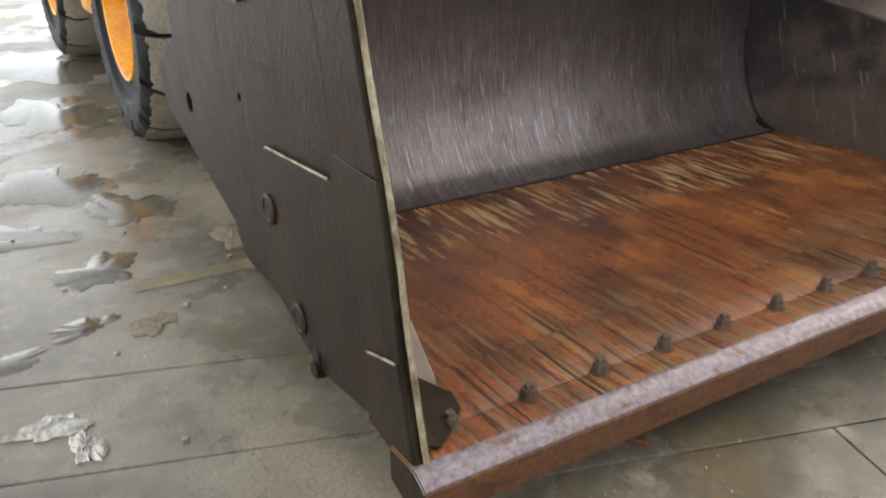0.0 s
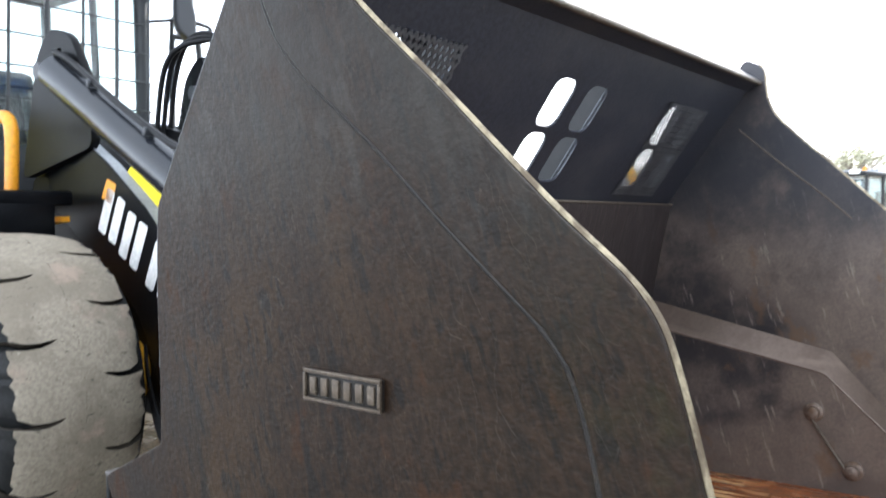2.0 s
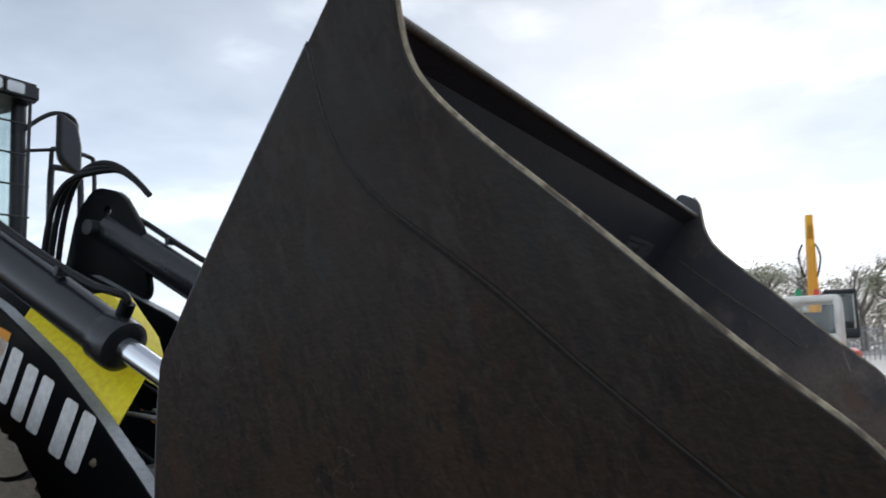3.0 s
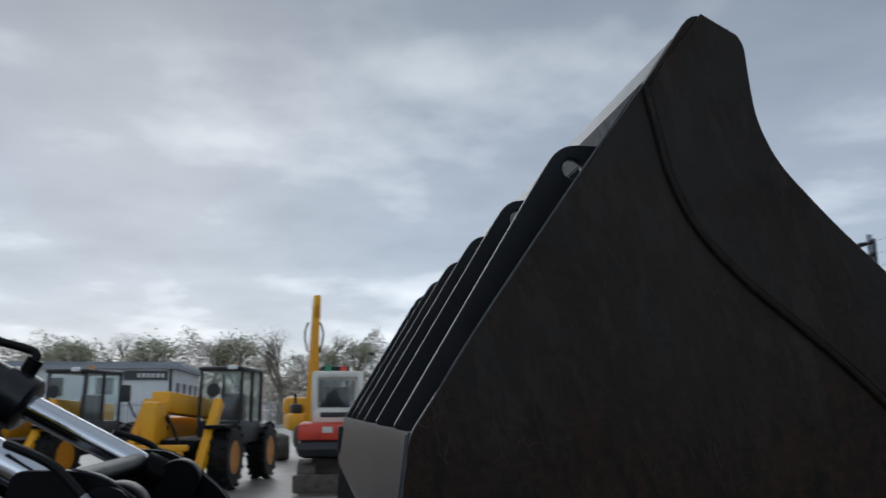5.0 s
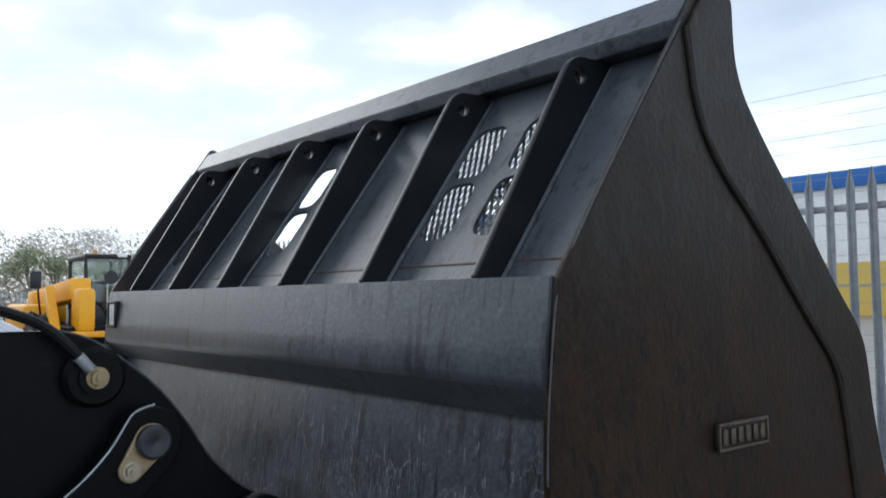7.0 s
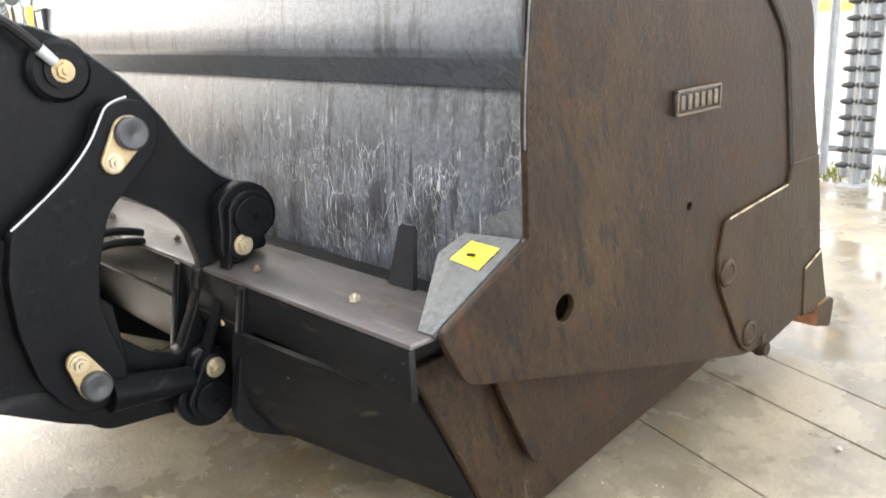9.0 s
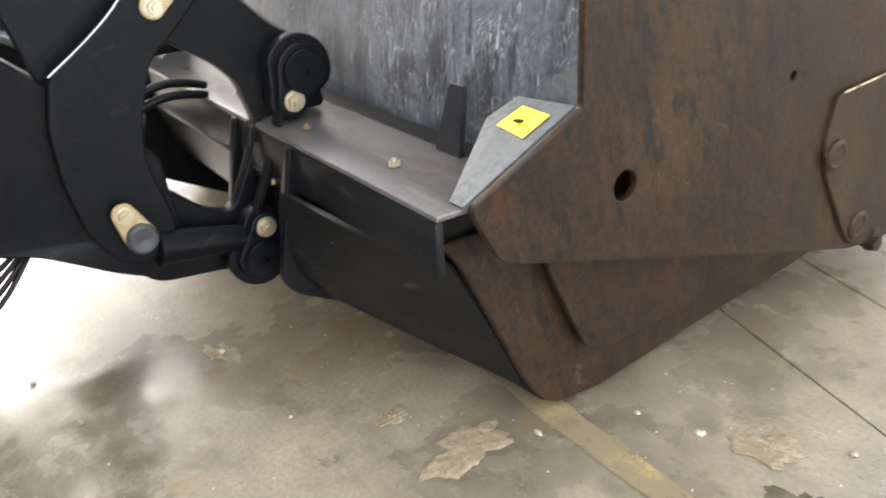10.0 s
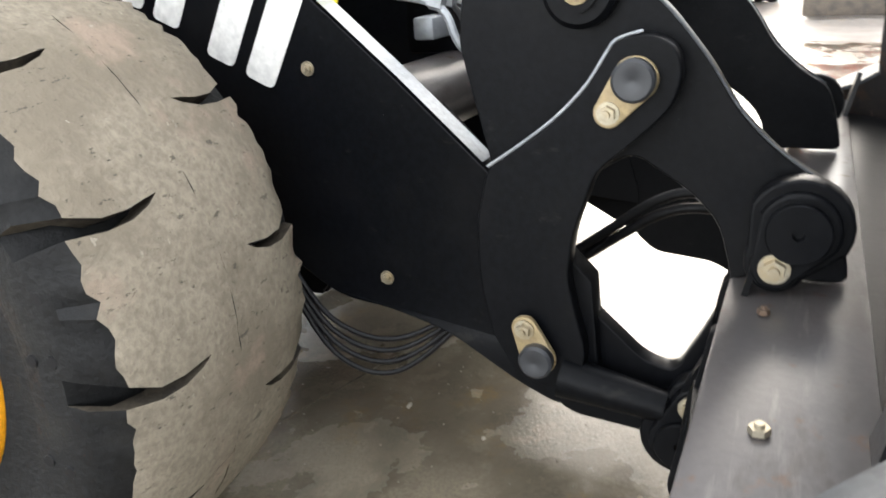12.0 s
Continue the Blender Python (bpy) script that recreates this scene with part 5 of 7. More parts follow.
        part("mud_flap", box((xa + 0.2, 4.0, 1.40), (xb - 0.1, 4.06, 1.60), 0.015), M_BLACK, top)
        part("deck_locker", box((mx(0.55) - 0.2, 5.45, 1.66), (mx(0.55) + 0.2, 6.1, 2.25), 0.05), M_ARMTOP, top, "yellow locker beside the cab")
        part("step_box", box((mx(0.4) - 0.2, 4.85, 0.55), (mx(0.4) + 0.2, 5.25, 1.58), 0.03), M_HUB, top)
    build_cab(top)
    # hoses under the arm and between the hitch plates
    for k in range(4):
        part("hose", sweep([(0.86, 3.18, 0.92 - 0.02 * k), (0.80, 3.03, 0.62 - 0.03 * k), (0.84, 2.86, 0.50 - 0.035 * k), (0.92, 2.72, 0.53 - 0.02 * k), (1.0, 2.6, 0.62)], 0.007), M_HOSE, top)
    for k in range(2):
        part("hose", sweep([(1.3, 2.56, 0.56 - 0.03 * k), (1.3, 2.46, 0.63 - 0.03 * k), (1.3, 2.35, 0.715 - 0.035 * k), (1.3, 2.25, 0.79 - 0.04 * k), (1.3, 2.14, 0.81 - 0.04 * k), (1.33, 2.04, 0.77 - 0.03 * k)], 0.0135, 12), M_HOSE, top)
    # bright pipes and hoses over the cross tube
    for k in range(3):
        x = 1.16 + 0.07 * k
        part("steel_pipe", sweep([(x, 3.1, 1.33), (x, 2.9, 1.31), (x, 2.76, 1.28), (x, 2.735, 1.18), (x + 0.04, 2.67, 1.125), (x + 0.05, 2.63, 1.04), (x + 0.1, 2.53, 0.985), (x + 0.12, 2.45, 0.9)], 0.011, 10), M_GALV if k != 1 else M_HOSE, top)
        part("pipe_nut", tube((x, 2.80, 1.29), (x, 2.765, 1.281), 0.02, None, 6), M_GALV, top)
    for k, (x, h) in enumerate(((1.42, 0.0), (1.5, 0.05), (1.66, -0.02), (1.8, 0.06), (1.93, 0.02))):
        run = [(x - 0.12, 3.3, 1.5 + h), (x - 0.06, 3.05, 1.36 + h), (x, 2.86, 1.27 + h), (x + 0.03, 2.72, 1.2 + 0.5 * h), (x + 0.06, 2.6, 1.08), (x + 0.05, 2.5, 0.92)]
        hz = part("arm_hose", sweep(run, 0.013 + 0.003 * (k % 2), 10), M_HOSE, top, "black hydraulic hose")
        for a, b in ((2, 3), (4, 5)):
            p, q = Vector(run[a]), Vector(run[b])
            part("ferrule", tube(p, p + (q - p).normalized() * 0.055, 0.021, 0.019, 12), M_GALV, hz, "bright hose end")
    part("hose_clamp", box((1.3, 2.86, 1.18), (2.0, 2.92, 1.24), 0.008), M_GALV, top, "pale clamp bar over the hoses")
    part("valve_body", box((1.42, 2.8, 1.13), (1.62, 3.0, 1.3), 0.015), M_BLACK, top)
    for k in range(2):
        part("hose", sweep([(1.02, 3.35, 1.42), (1.05, 3.1, 1.25 - 0.04 * k), (1.1, 2.9, 1.16 - 0.05 * k), (1.12, 2.7, 0.98 - 0.05 * k), (1.2, 2.6, 0.8)], 0.014, 10), M_HOSE, top)
    # ram towers and the hose loop between them
    for near, mx in ((True, lambda v: v), (False, mirror)):
        tower = part("ram_tower", plate(rounded([(4.5, 2.46), (4.34, 2.6), (4.12, 2.54), (3.95, 2.3), (3.88, 1.9), (4.7, 1.75)], 0.08), 0.05, yz(mx(1.02)), (circle((4.23, 2.44), 0.03),), 0.004), M_BLACK, top)
        part("tower_pin", tube((mx(0.9), 4.3, 2.34), (mx(1.13), 4.3, 2.34), 0.045, None, 20), M_DARKGREY, tower)
    for k in range(3):
        part("hose", sweep([(1.92 - 0.05 * k, 4.6, 1.9), (1.92 - 0.05 * k, 4.56, 2.35), (1.92 - 0.05 * k, 4.42, 2.68 - 0.03 * k), (1.95, 4.24, 2.74 - 0.03 * k), (1.98, 4.05, 2.66), (2.02, 3.92, 2.5)], 0.018, 12), M_HOSE, top)
    cover = bmesh.new()
    rows = [(2.97, 1.30, 0.2), (3.08, 1.385, 0.26), (3.32, 1.565, 0.29), (3.44, 1.64, 0.21), (3.66, 1.765, 0.06)]
    lo = [cover.verts.new((0.955 + 0.1 * (y - 2.6), y, z - 0.02)) for y, z, h in rows]
    hi = [cover.verts.new((0.965 + 0.75 * h + 0.1 * (y - 2.6), y, z + h)) for y, z, h in rows]
    inn = [cover.verts.new((1.06 + 0.75 * h + 0.1 * (y - 2.6), y, z + h)) for y, z, h in rows]
    for a, b in ((lo, hi), (hi, inn)):
        for k in range(4):
            cover.faces.new((a[k], a[k + 1], b[k + 1], b[k]))
    thicken(cover, 0.008)
    part("arm_cover", cover, M_ARMTOP, top, "bright yellow cover on top of the arm")
    return top


def build_cab(top):
    """A tapered black cab with a deep roof visor, a bar guard over the windscreen, mirrors and rail frames."""
    x0, x1, y0, y1, z0, z1 = 0.86, mirror(0.86) + 0.05, 5.37, 6.8, 1.6, 3.42
    tin = 0.06
    cab = part("cab", box((x0, y0 + 0.1, z0), (x1, y1, z0 + 0.45), 0.03), M_CABFRAME, top, "black cab with wire guards")
    visor = [(y0 - 0.2, z1 - 0.1), (y0 - 0.2, z1 + 0.02), (y0 + 0.05, z1 + 0.1), (y1 + 0.05, z1 + 0.1), (y1 + 0.05, z1 - 0.08), (y0 + 0.1, z1 - 0.12)]
    part("roof_frame", along_x(visor, x0 + tin - 0.05, x1 - tin + 0.05, 0.02), M_CABFRAME, cab)
    for xb, xt in ((x0, x0 + tin), (x1, x1 - tin)):
        for yb, yt, r in ((y0 + 0.02, y0 - 0.04, 0.05), (y0 + 0.65, y0 + 0.65, 0.03), (y1, y1, 0.045)):
            part("pillar", tube((xb, yb, z0), (xt, yt, z1 - 0.05), r, None, 12), M_CABFRAME, cab)
    for k, (p, q) in enumerate((((x0, y0), (x1, y0)), ((x0, y0), (x0, y1)), ((x1, y0), (x1, y1)), ((x0, y1), (x1, y1)))):
        sx = lambda x: x + (tin if x < XC else -tin)
        pane = bmesh.new()
        pane.faces.new([pane.verts.new(v) for v in ((p[0], p[1], z0 + 0.4), (q[0], q[1], z0 + 0.4), (sx(q[0]), q[1] - 0.03, z1 - 0.1), (sx(p[0]), p[1] - 0.03, z1 - 0.1))])
        thicken(pane, 0.006)
        w_ = part("window", pane, M_GLASS, cab, "pale cab glass")
        w_.visible_shadow = False
    # bar guard in front of the windscreen
    for k in range(6):
        f = k / 5
        xb, xt = x0 + 0.04 + (x1 - x0 - 0.08) * f, x0 + tin + (x1 - x0 - 2 * tin) * f
        part("guard_bar", tube((xb, y0 - 0.1, z0 + 0.15), (xt, y0 - 0.16, z1 - 0.1), 0.012 if k % 2 else 0.016, None, 8), M_CABFRAME, cab)
    for k in range(7):
        z = z0 + 0.3 + 0.21 * k
        ins = tin * (z - z0) / (z1 - z0)
        part("guard_wire", tube((x0 + ins, y0 - 0.12 - 0.005 * k, z), (x1 - ins, y0 - 0.12 - 0.005 * k, z), 0.007, None, 6), M_CABFRAME, cab)
    part("roof", box((x0 + 0.25, y0 + 0.25, z1 + 0.09), (x1 - 0.3, y1 - 0.1, z1 + 0.15), 0.03), M_ARMTOP, cab)
    for x in (x1 - 0.36, x1 - 0.2, x0 + 0.2, x0 + 0.36):
        lamp_ = part("work_lamp", box((x - 0.07, y0 - 0.215, z1 - 0.085), (x + 0.07, y0 - 0.19, z1 + 0.005), 0.02), M_LAMP, cab, "clear square work lamp")
        part("lamp_rim", box((x - 0.078, y0 - 0.21, z1 - 0.093), (x + 0.078, y0 - 0.195, z1 + 0.012), 0.01), M_CABFRAME, lamp_)
    for xm, s in ((x1, 1), (x0, -1)):
        part("mirror_arm", sweep([(xm - s * 0.06, y0 - 0.06, z1 - 0.3), (xm + s * 0.08, y0 - 0.12, z1 - 0.13), (xm + s * 0.26, y0 - 0.15, z1 - 0.1), (xm + s * 0.34, y0 - 0.15, z1 - 0.2), (xm + s * 0.28, y0 - 0.15, z1 - 0.36)], 0.016), M_CABFRAME, cab)
        part("mirror_arm", sweep([(xm - s * 0.04, y0 - 0.06, z1 - 0.42), (xm + s * 0.15, y0 - 0.13, z1 - 0.38), (xm + s * 0.28, y0 - 0.15, z1 - 0.36)], 0.012), M_CABFRAME, cab)
        shell = rounded([(-0.09, 0.2), (0.05, 0.14), (0.09, -0.02), (0.09, -0.2), (0.04, -0.22), (-0.07, -0.15), (-0.09, -0.08)], 0.035)
        place = Matrix(((s, 0, 0, xm + s * 0.24), (0, 0, -1, y0 - 0.17), (0, 1, 0, z1 - 0.32), (0, 0, 0, 1)))
        part("mirror", plate(shell, 0.07, place, (), 0.02), M_DARKGREY, cab, "dark grey door mirror")
        # rail frames beside the cab
        for out, zt, r in ((0.68, z1 - 0.3, 0.017), (0.56, z1 - 0.44, 0.024)):
            part("handrail", sweep([(xm + s * 0.3, y0 + 0.1, z0), (xm + s * 0.3, y0 + 0.1, zt - 0.5), (xm + s * 0.3, y0 + 0.1, zt - 0.02), (xm + s * 0.32, y0 + 0.1, zt), (xm + s * (out - 0.04), y0 + 0.1, zt), (xm + s * out, y0 + 0.1, zt - 0.04), (xm + s * out, y0 + 0.1, zt - 0.6), (xm + s * out, y0 + 0.1, z0)], r), M_CABFRAME, cab)
        part("rail_stay", tube((xm, y0 + 0.1, 2.25), (xm + s * 0.58, y0 + 0.1, 2.25), 0.02, None, 8), M_CABFRAME, cab)
    part("seat_back", box((XC - 0.24, y0 + 0.75, z0 + 0.4), (XC + 0.24, y0 + 0.9, z0 + 1.05), 0.06), M_DARKGREY, cab)
    part("steering_column", merged(tube((XC, y0 + 0.3, z0 + 0.4), (XC, y0 + 0.42, z0 + 0.85), 0.035, None, 10), tube((XC - 0.17, y0 + 0.42, z0 + 0.88), (XC + 0.17, y0 + 0.42, z0 + 0.88), 0.015, None, 8)), M_DARKGREY, cab)
    # bent yellow grab bar standing on the deck
    part("grab_bar", sweep([(0.72, 4.22, 1.66), (0.72, 4.2, 1.9), (0.72, 4.21, 2.03), (0.72, 4.3, 2.08), (0.72, 4.45, 2.06)], 0.036, 12), M_HUB, top, "bent yellow grab bar")
    return cab


build_loader()

# ---- the yard behind: machines, fences, buildings, trees ----
M_TRACK = material("muddy_steel_track", (0.11, 0.09, 0.07), 0.8, 0.0, (0.06, 0.05, 0.045), 6.0, (0.4, 0.7), 0.12, 60.0, 0.4)
M_RED = material("red_orange_paint", (0.72, 0.075, 0.04), 0.4, 0.0, (0.5, 0.05, 0.03), 2.0, (0.5, 0.7), 0.04, 40.0, 0.05)
M_CREAM = material("cream_cab_paint", (0.78, 0.76, 0.68), 0.4, 0.0, (0.68, 0.65, 0.58), 2.0, (0.5, 0.7), 0.04, 40.0, 0.05)
M_CLAD = material("white_ribbed_cladding", (0.8, 0.81, 0.8), 0.55, 0.0, (0.7, 0.71, 0.7), 0.6, (0.45, 0.7), 0.04, 12.0, 0.0)
M_ROOF = material("grey_roof_sheet", (0.33, 0.345, 0.37), 0.55, 0.0, (0.25, 0.265, 0.28), 0.5, (0.45, 0.7), 0.05, 10.0, 0.0)
M_YARDYEL = material("yard_orange_yellow_paint", (1.0, 0.44, 0.012), 0.45, 0.0, (0.85, 0.35, 0.015), 2.0, (0.5, 0.75), 0.05, 40.0, 0.08)
M_BLUE = plain("blue_trim", (0.02, 0.13, 0.42), 0.45)
M_BANDY = plain("ochre_cladding", (0.62, 0.44, 0.1), 0.55)
M_DARK = plain("dark_opening", (0.03, 0.033, 0.036), 0.3)
M_BARK = material("grey_brown_bark", (0.26, 0.22, 0.18), 0.9, 0.0, (0.1, 0.085, 0.07), 3.0, (0.4, 0.7), 0.1, 30.0, 0.3)
# Leaf and twig colours are paled to carry the haze of distance.
M_LEAF = {"olive": plain("hazed_olive_spring_leaf", (0.42, 0.41, 0.28), 0.8), "buff": plain("hazed_buff_bare_twig", (0.5, 0.44, 0.37), 0.9), "green": plain("hazed_dull_green_leaf", (0.33, 0.36, 0.22), 0.8)}
M_INSUL = plain("black_insulator", (0.02, 0.021, 0.022), 0.35)
M_GREEN = plain("green_plastic", (0.02, 0.3, 0.12), 0.4)


def yard_wheel(parent, m, x, y, r, w, hub):
    wh = part("wheel", lathe([(r * 0.55, -w / 2), (r * 0.9, -w / 2), (r, -w / 2 + 0.06), (r, w / 2 - 0.06), (r * 0.9, w / 2), (r * 0.55, w / 2)], (x, y, r), (0, 1, 0), 36), M_RUBBER, parent)
    part("hub", lathe([(0.0, -w / 2 + 0.05), (r * 0.56, -w / 2 + 0.01), (r * 0.56, w / 2 - 0.01), (0.0, w / 2 - 0.05)], (x, y, r), (0, 1, 0), 28), hub, wh)
    lugs = bmesh.new()
    for k in range(18):
        for s in (0, 1):
            a = 2 * math.pi * (k + 0.5 * s) / 18
            p = Vector((x + r * math.cos(a), y + (w / 4 if s else -w / 4), r + r * math.sin(a)))
            bm_box(lugs, (-0.03, -w / 4, -0.035), (0.03, w / 4, 0.035), 0.0, Matrix.Translation(p) @ Matrix.Rotation(-a + math.pi / 2, 4, "Y") @ Matrix.Rotation(0.5 * (1 if s else -1), 4, "X"))
    part("tread", lugs, M_RUBBER, wh, smooth=False)


def telehandler(at, turn):
    """Built facing -x, cab on the -y side, boom along the +y side."""
    t = thing("telehandler", "yellow telehandler with black cab parked in a row", "telehandler", group="yard telehandlers")
    part("chassis", box((-2.2, -0.55, 0.55), (2.0, 0.6, 1.0), 0.06), M_BLACK, t)
    for x in (-1.45, 1.35):
        for y in (-0.95, 0.95):
            yard_wheel(t, t, x, y, 0.62, 0.42, M_HUB)
    part("engine_pod", box((-0.9, 0.62, 0.75), (1.3, 1.2, 1.45), 0.12), M_YARDYEL, t)
    cab = part("cab", box((-0.7, -1.0, 0.85), (0.95, -0.05, 1.35), 0.05), M_CABFRAME, t, "black glazed cab")
    part("cab_roof", box((-0.72, -1.02, 2.42), (0.97, -0.03, 2.52), 0.04), M_CABFRAME, cab)
    for x, y in ((-0.68, -0.98), (-0.68, -0.08), (0.92, -0.98), (0.92, -0.08), (0.15, -0.99)):
        part("pillar", tube((x, y, 1.3), (x + (0.08 if x < 0 else 0), y, 2.45), 0.04, None, 8), M_CABFRAME, cab)
    for a, b in (((-0.66, -0.95, 1.35), (-0.63, -0.1, 2.42)), ((-0.6, -0.99, 1.35), (0.9, -0.97, 2.42)), ((0.9, -0.95, 1.35), (0.92, -0.1, 2.42))):
        pane = part("window", box(a, b, 0.0), M_GLASS, cab)
        pane.visible_shadow = False
    part("seat", box((0.3, -0.75, 1.2), (0.6, -0.3, 1.95), 0.06), M_DARKGREY, cab)
    part("work_lamp", box((-0.78, -0.9, 2.45), (-0.7, -0.7, 2.55), 0.02), M_LAMP, cab)
    boom = part("boom", merged(box((-2.0, 0.1, 1.35), (2.1, 0.5, 1.78), 0.04, pose(0, 0, 0.08, 0, 3, 0)), box((-2.5, 0.14, 0.9), (-1.8, 0.46, 1.75), 0.08)), M_YARDYEL, t, "long yellow boom")
    part("boom_foot", box((1.5, -0.15, 1.0), (2.2, 0.6, 1.75), 0.06), M_YARDYEL, t)
    part("lift_strut", box((-2.35, -0.42, 0.35), (-2.15, -0.22, 1.65), 0.04, pose(0.25, 0, 0.15, 0, -24, 0)), M_YARDYEL, t, "slanting yellow strut")
    for y in (-0.72, 0.78):
        p, q = Vector((-2.45, y, 0.3)), Vector((-1.3, y, 1.75))
        ang = math.degrees(math.atan2(q.z - p.z, q.x - p.x))
        part("strut", box((0, -0.09, -0.13), ((q - p).length, 0.09, 0.13), 0.03, pose(p.x, p.y, p.z, 0, -ang, 0)), M_YARDYEL, t, "slanting yellow front strut")
    part("hose_loop", sweep([(-1.7, 0.2, 1.2), (-2.1, 0.1, 1.55), (-2.3, -0.1, 1.3), (-2.2, -0.3, 0.8)], 0.03), M_HOSE, t)
    part("carriage", merged(box((-2.75, -0.6, 0.3), (-2.6, 0.7, 0.45), 0.03), box((-2.75, -0.6, 0.8), (-2.6, 0.7, 0.92), 0.03), box((-2.72, -0.5, 0.3), (-2.62, -0.38, 0.9), 0.02), box((-2.72, 0.5, 0.3), (-2.62, 0.62, 0.9), 0.02)), M_YARDYEL, t)
    part("front_fender", box((-2.05, -1.12, 1.2), (-0.85, -0.68, 1.28), 0.03), M_BLACK, t)
    part("mirror_arm", sweep([(-1.2, 0.9, 1.2), (-1.8, 1.05, 1.6), (-1.75, 1.08, 2.05)], 0.018), M_CABFRAME, t)
    part("mirror", box((-1.82, 1.0, 1.75), (-1.72, 1.2, 2.1), 0.03), M_CABFRAME, t)
    part("round_mirror", lathe([(0.0, -0.02), (0.14, -0.02), (0.15, 0.0), (0.14, 0.02), (0.0, 0.02)], (-1.05, -0.5, 2.0), (1, 0, 0), 20), M_CABFRAME, t)
    part("beacon", tube((0.4, -0.5, 2.52), (0.4, -0.5, 2.66), 0.06, 0.04, 12), M_ORANGE, t)
    t.matrix_world = pose(at[0], at[1], 0, 0, 0, turn)
    return t


def mini_excavator(at, turn):
    """Built with the counterweight to -x."""
    t = thing("mini_excavator", "red and cream compact excavator seen from behind", "excavator")
    for y in (-0.6, 0.6):
        prof = rounded([(-1.15, 0.0), (1.15, 0.0), (1.3, 0.25), (1.15, 0.5), (-1.15, 0.5), (-1.3, 0.25)], 0.15)
        part("track", plate(prof, 0.36, Matrix(((1, 0, 0, 0), (0, 0, -1, y), (0, 1, 0, 0), (0, 0, 0, 1))), (), 0.02), M_TRACK, t)
    part("undercarriage", box((-0.6, -0.5, 0.2), (0.6, 0.5, 0.6), 0.04), M_TRACK, t)
    part("dozer_blade", box((-1.7, -0.85, 0.02), (-1.55, 0.85, 0.35), 0.03), M_TRACK, t)
    part("counterweight", box((-1.15, -0.82, 0.62), (0.2, 0.82, 0.98), 0.18), M_DARKGREY, t, "dark rounded counterweight")
    part("engine_cover", box((-1.08, -0.8, 0.95), (0.6, 0.8, 1.32), 0.12), M_RED, t, "red engine cover")
    part("name_mark", box((-1.095, 0.1, 1.12), (-1.085, 0.3, 1.24), 0.002), M_WHITE, t)
    cab = part("cab", merged(box((-0.75, -0.52, 1.3), (0.7, 0.52, 1.62), 0.08), box((-0.72, -0.52, 2.22), (0.7, 0.52, 2.36), 0.06), box((-0.74, -0.53, 1.5), (-0.62, -0.4, 2.3), 0.04),
                             box((-0.74, 0.4, 1.5), (-0.62, 0.53, 2.3), 0.04), box((0.58, -0.53, 1.5), (0.7, -0.42, 2.3), 0.04), box((0.58, 0.42, 1.5), (0.7, 0.53, 2.3), 0.04)), M_CREAM, t, "cream cab")
    pane = part("window", box((-0.7, -0.42, 1.6), (-0.69, 0.42, 2.24), 0.0), M_GLASS, cab, "dark rear window")
    pane.visible_shadow = False
    part("seat", box((-0.3, -0.28, 1.5), (-0.1, 0.28, 2.05), 0.06), M_DARKGREY, cab)
    part("vent", box((-0.765, -0.35, 1.42), (-0.745, 0.35, 1.52), 0.01), M_DARKGREY, cab)
    part("green_beacon", tube((-0.5, 0.2, 2.36), (-0.5, 0.2, 2.5), 0.07, 0.05, 12), M_GREEN, t)
    part("red_beacon", tube((-0.5, -0.12, 2.36), (-0.5, -0.12, 2.48), 0.07, 0.05, 12), M_RED, t)
    part("boom", merged(box((0.7, -0.12, 0.9), (0.95, 0.12, 2.2), 0.03, pose(0, 0, 0, 0, 12, 0)), box((1.2, -0.1, 0.3), (1.4, 0.1, 2.0), 0.03)), M_RED, t)
    t.matrix_world = pose(at[0], at[1], 0, 0, 0, turn)
    return t


def tapered(me, low, high):
    """Narrows a boom towards its top and lets it lean a little."""
    verts = me.verts if isinstance(me, bmesh.types.BMesh) else me.vertices
    for v in verts:
        k = min(1.0, max(0.0, (v.co.z - low) / (high - low)))
        v.co.y = v.co.y * (1.0 - 0.45 * k) - 0.08 * k
    return me


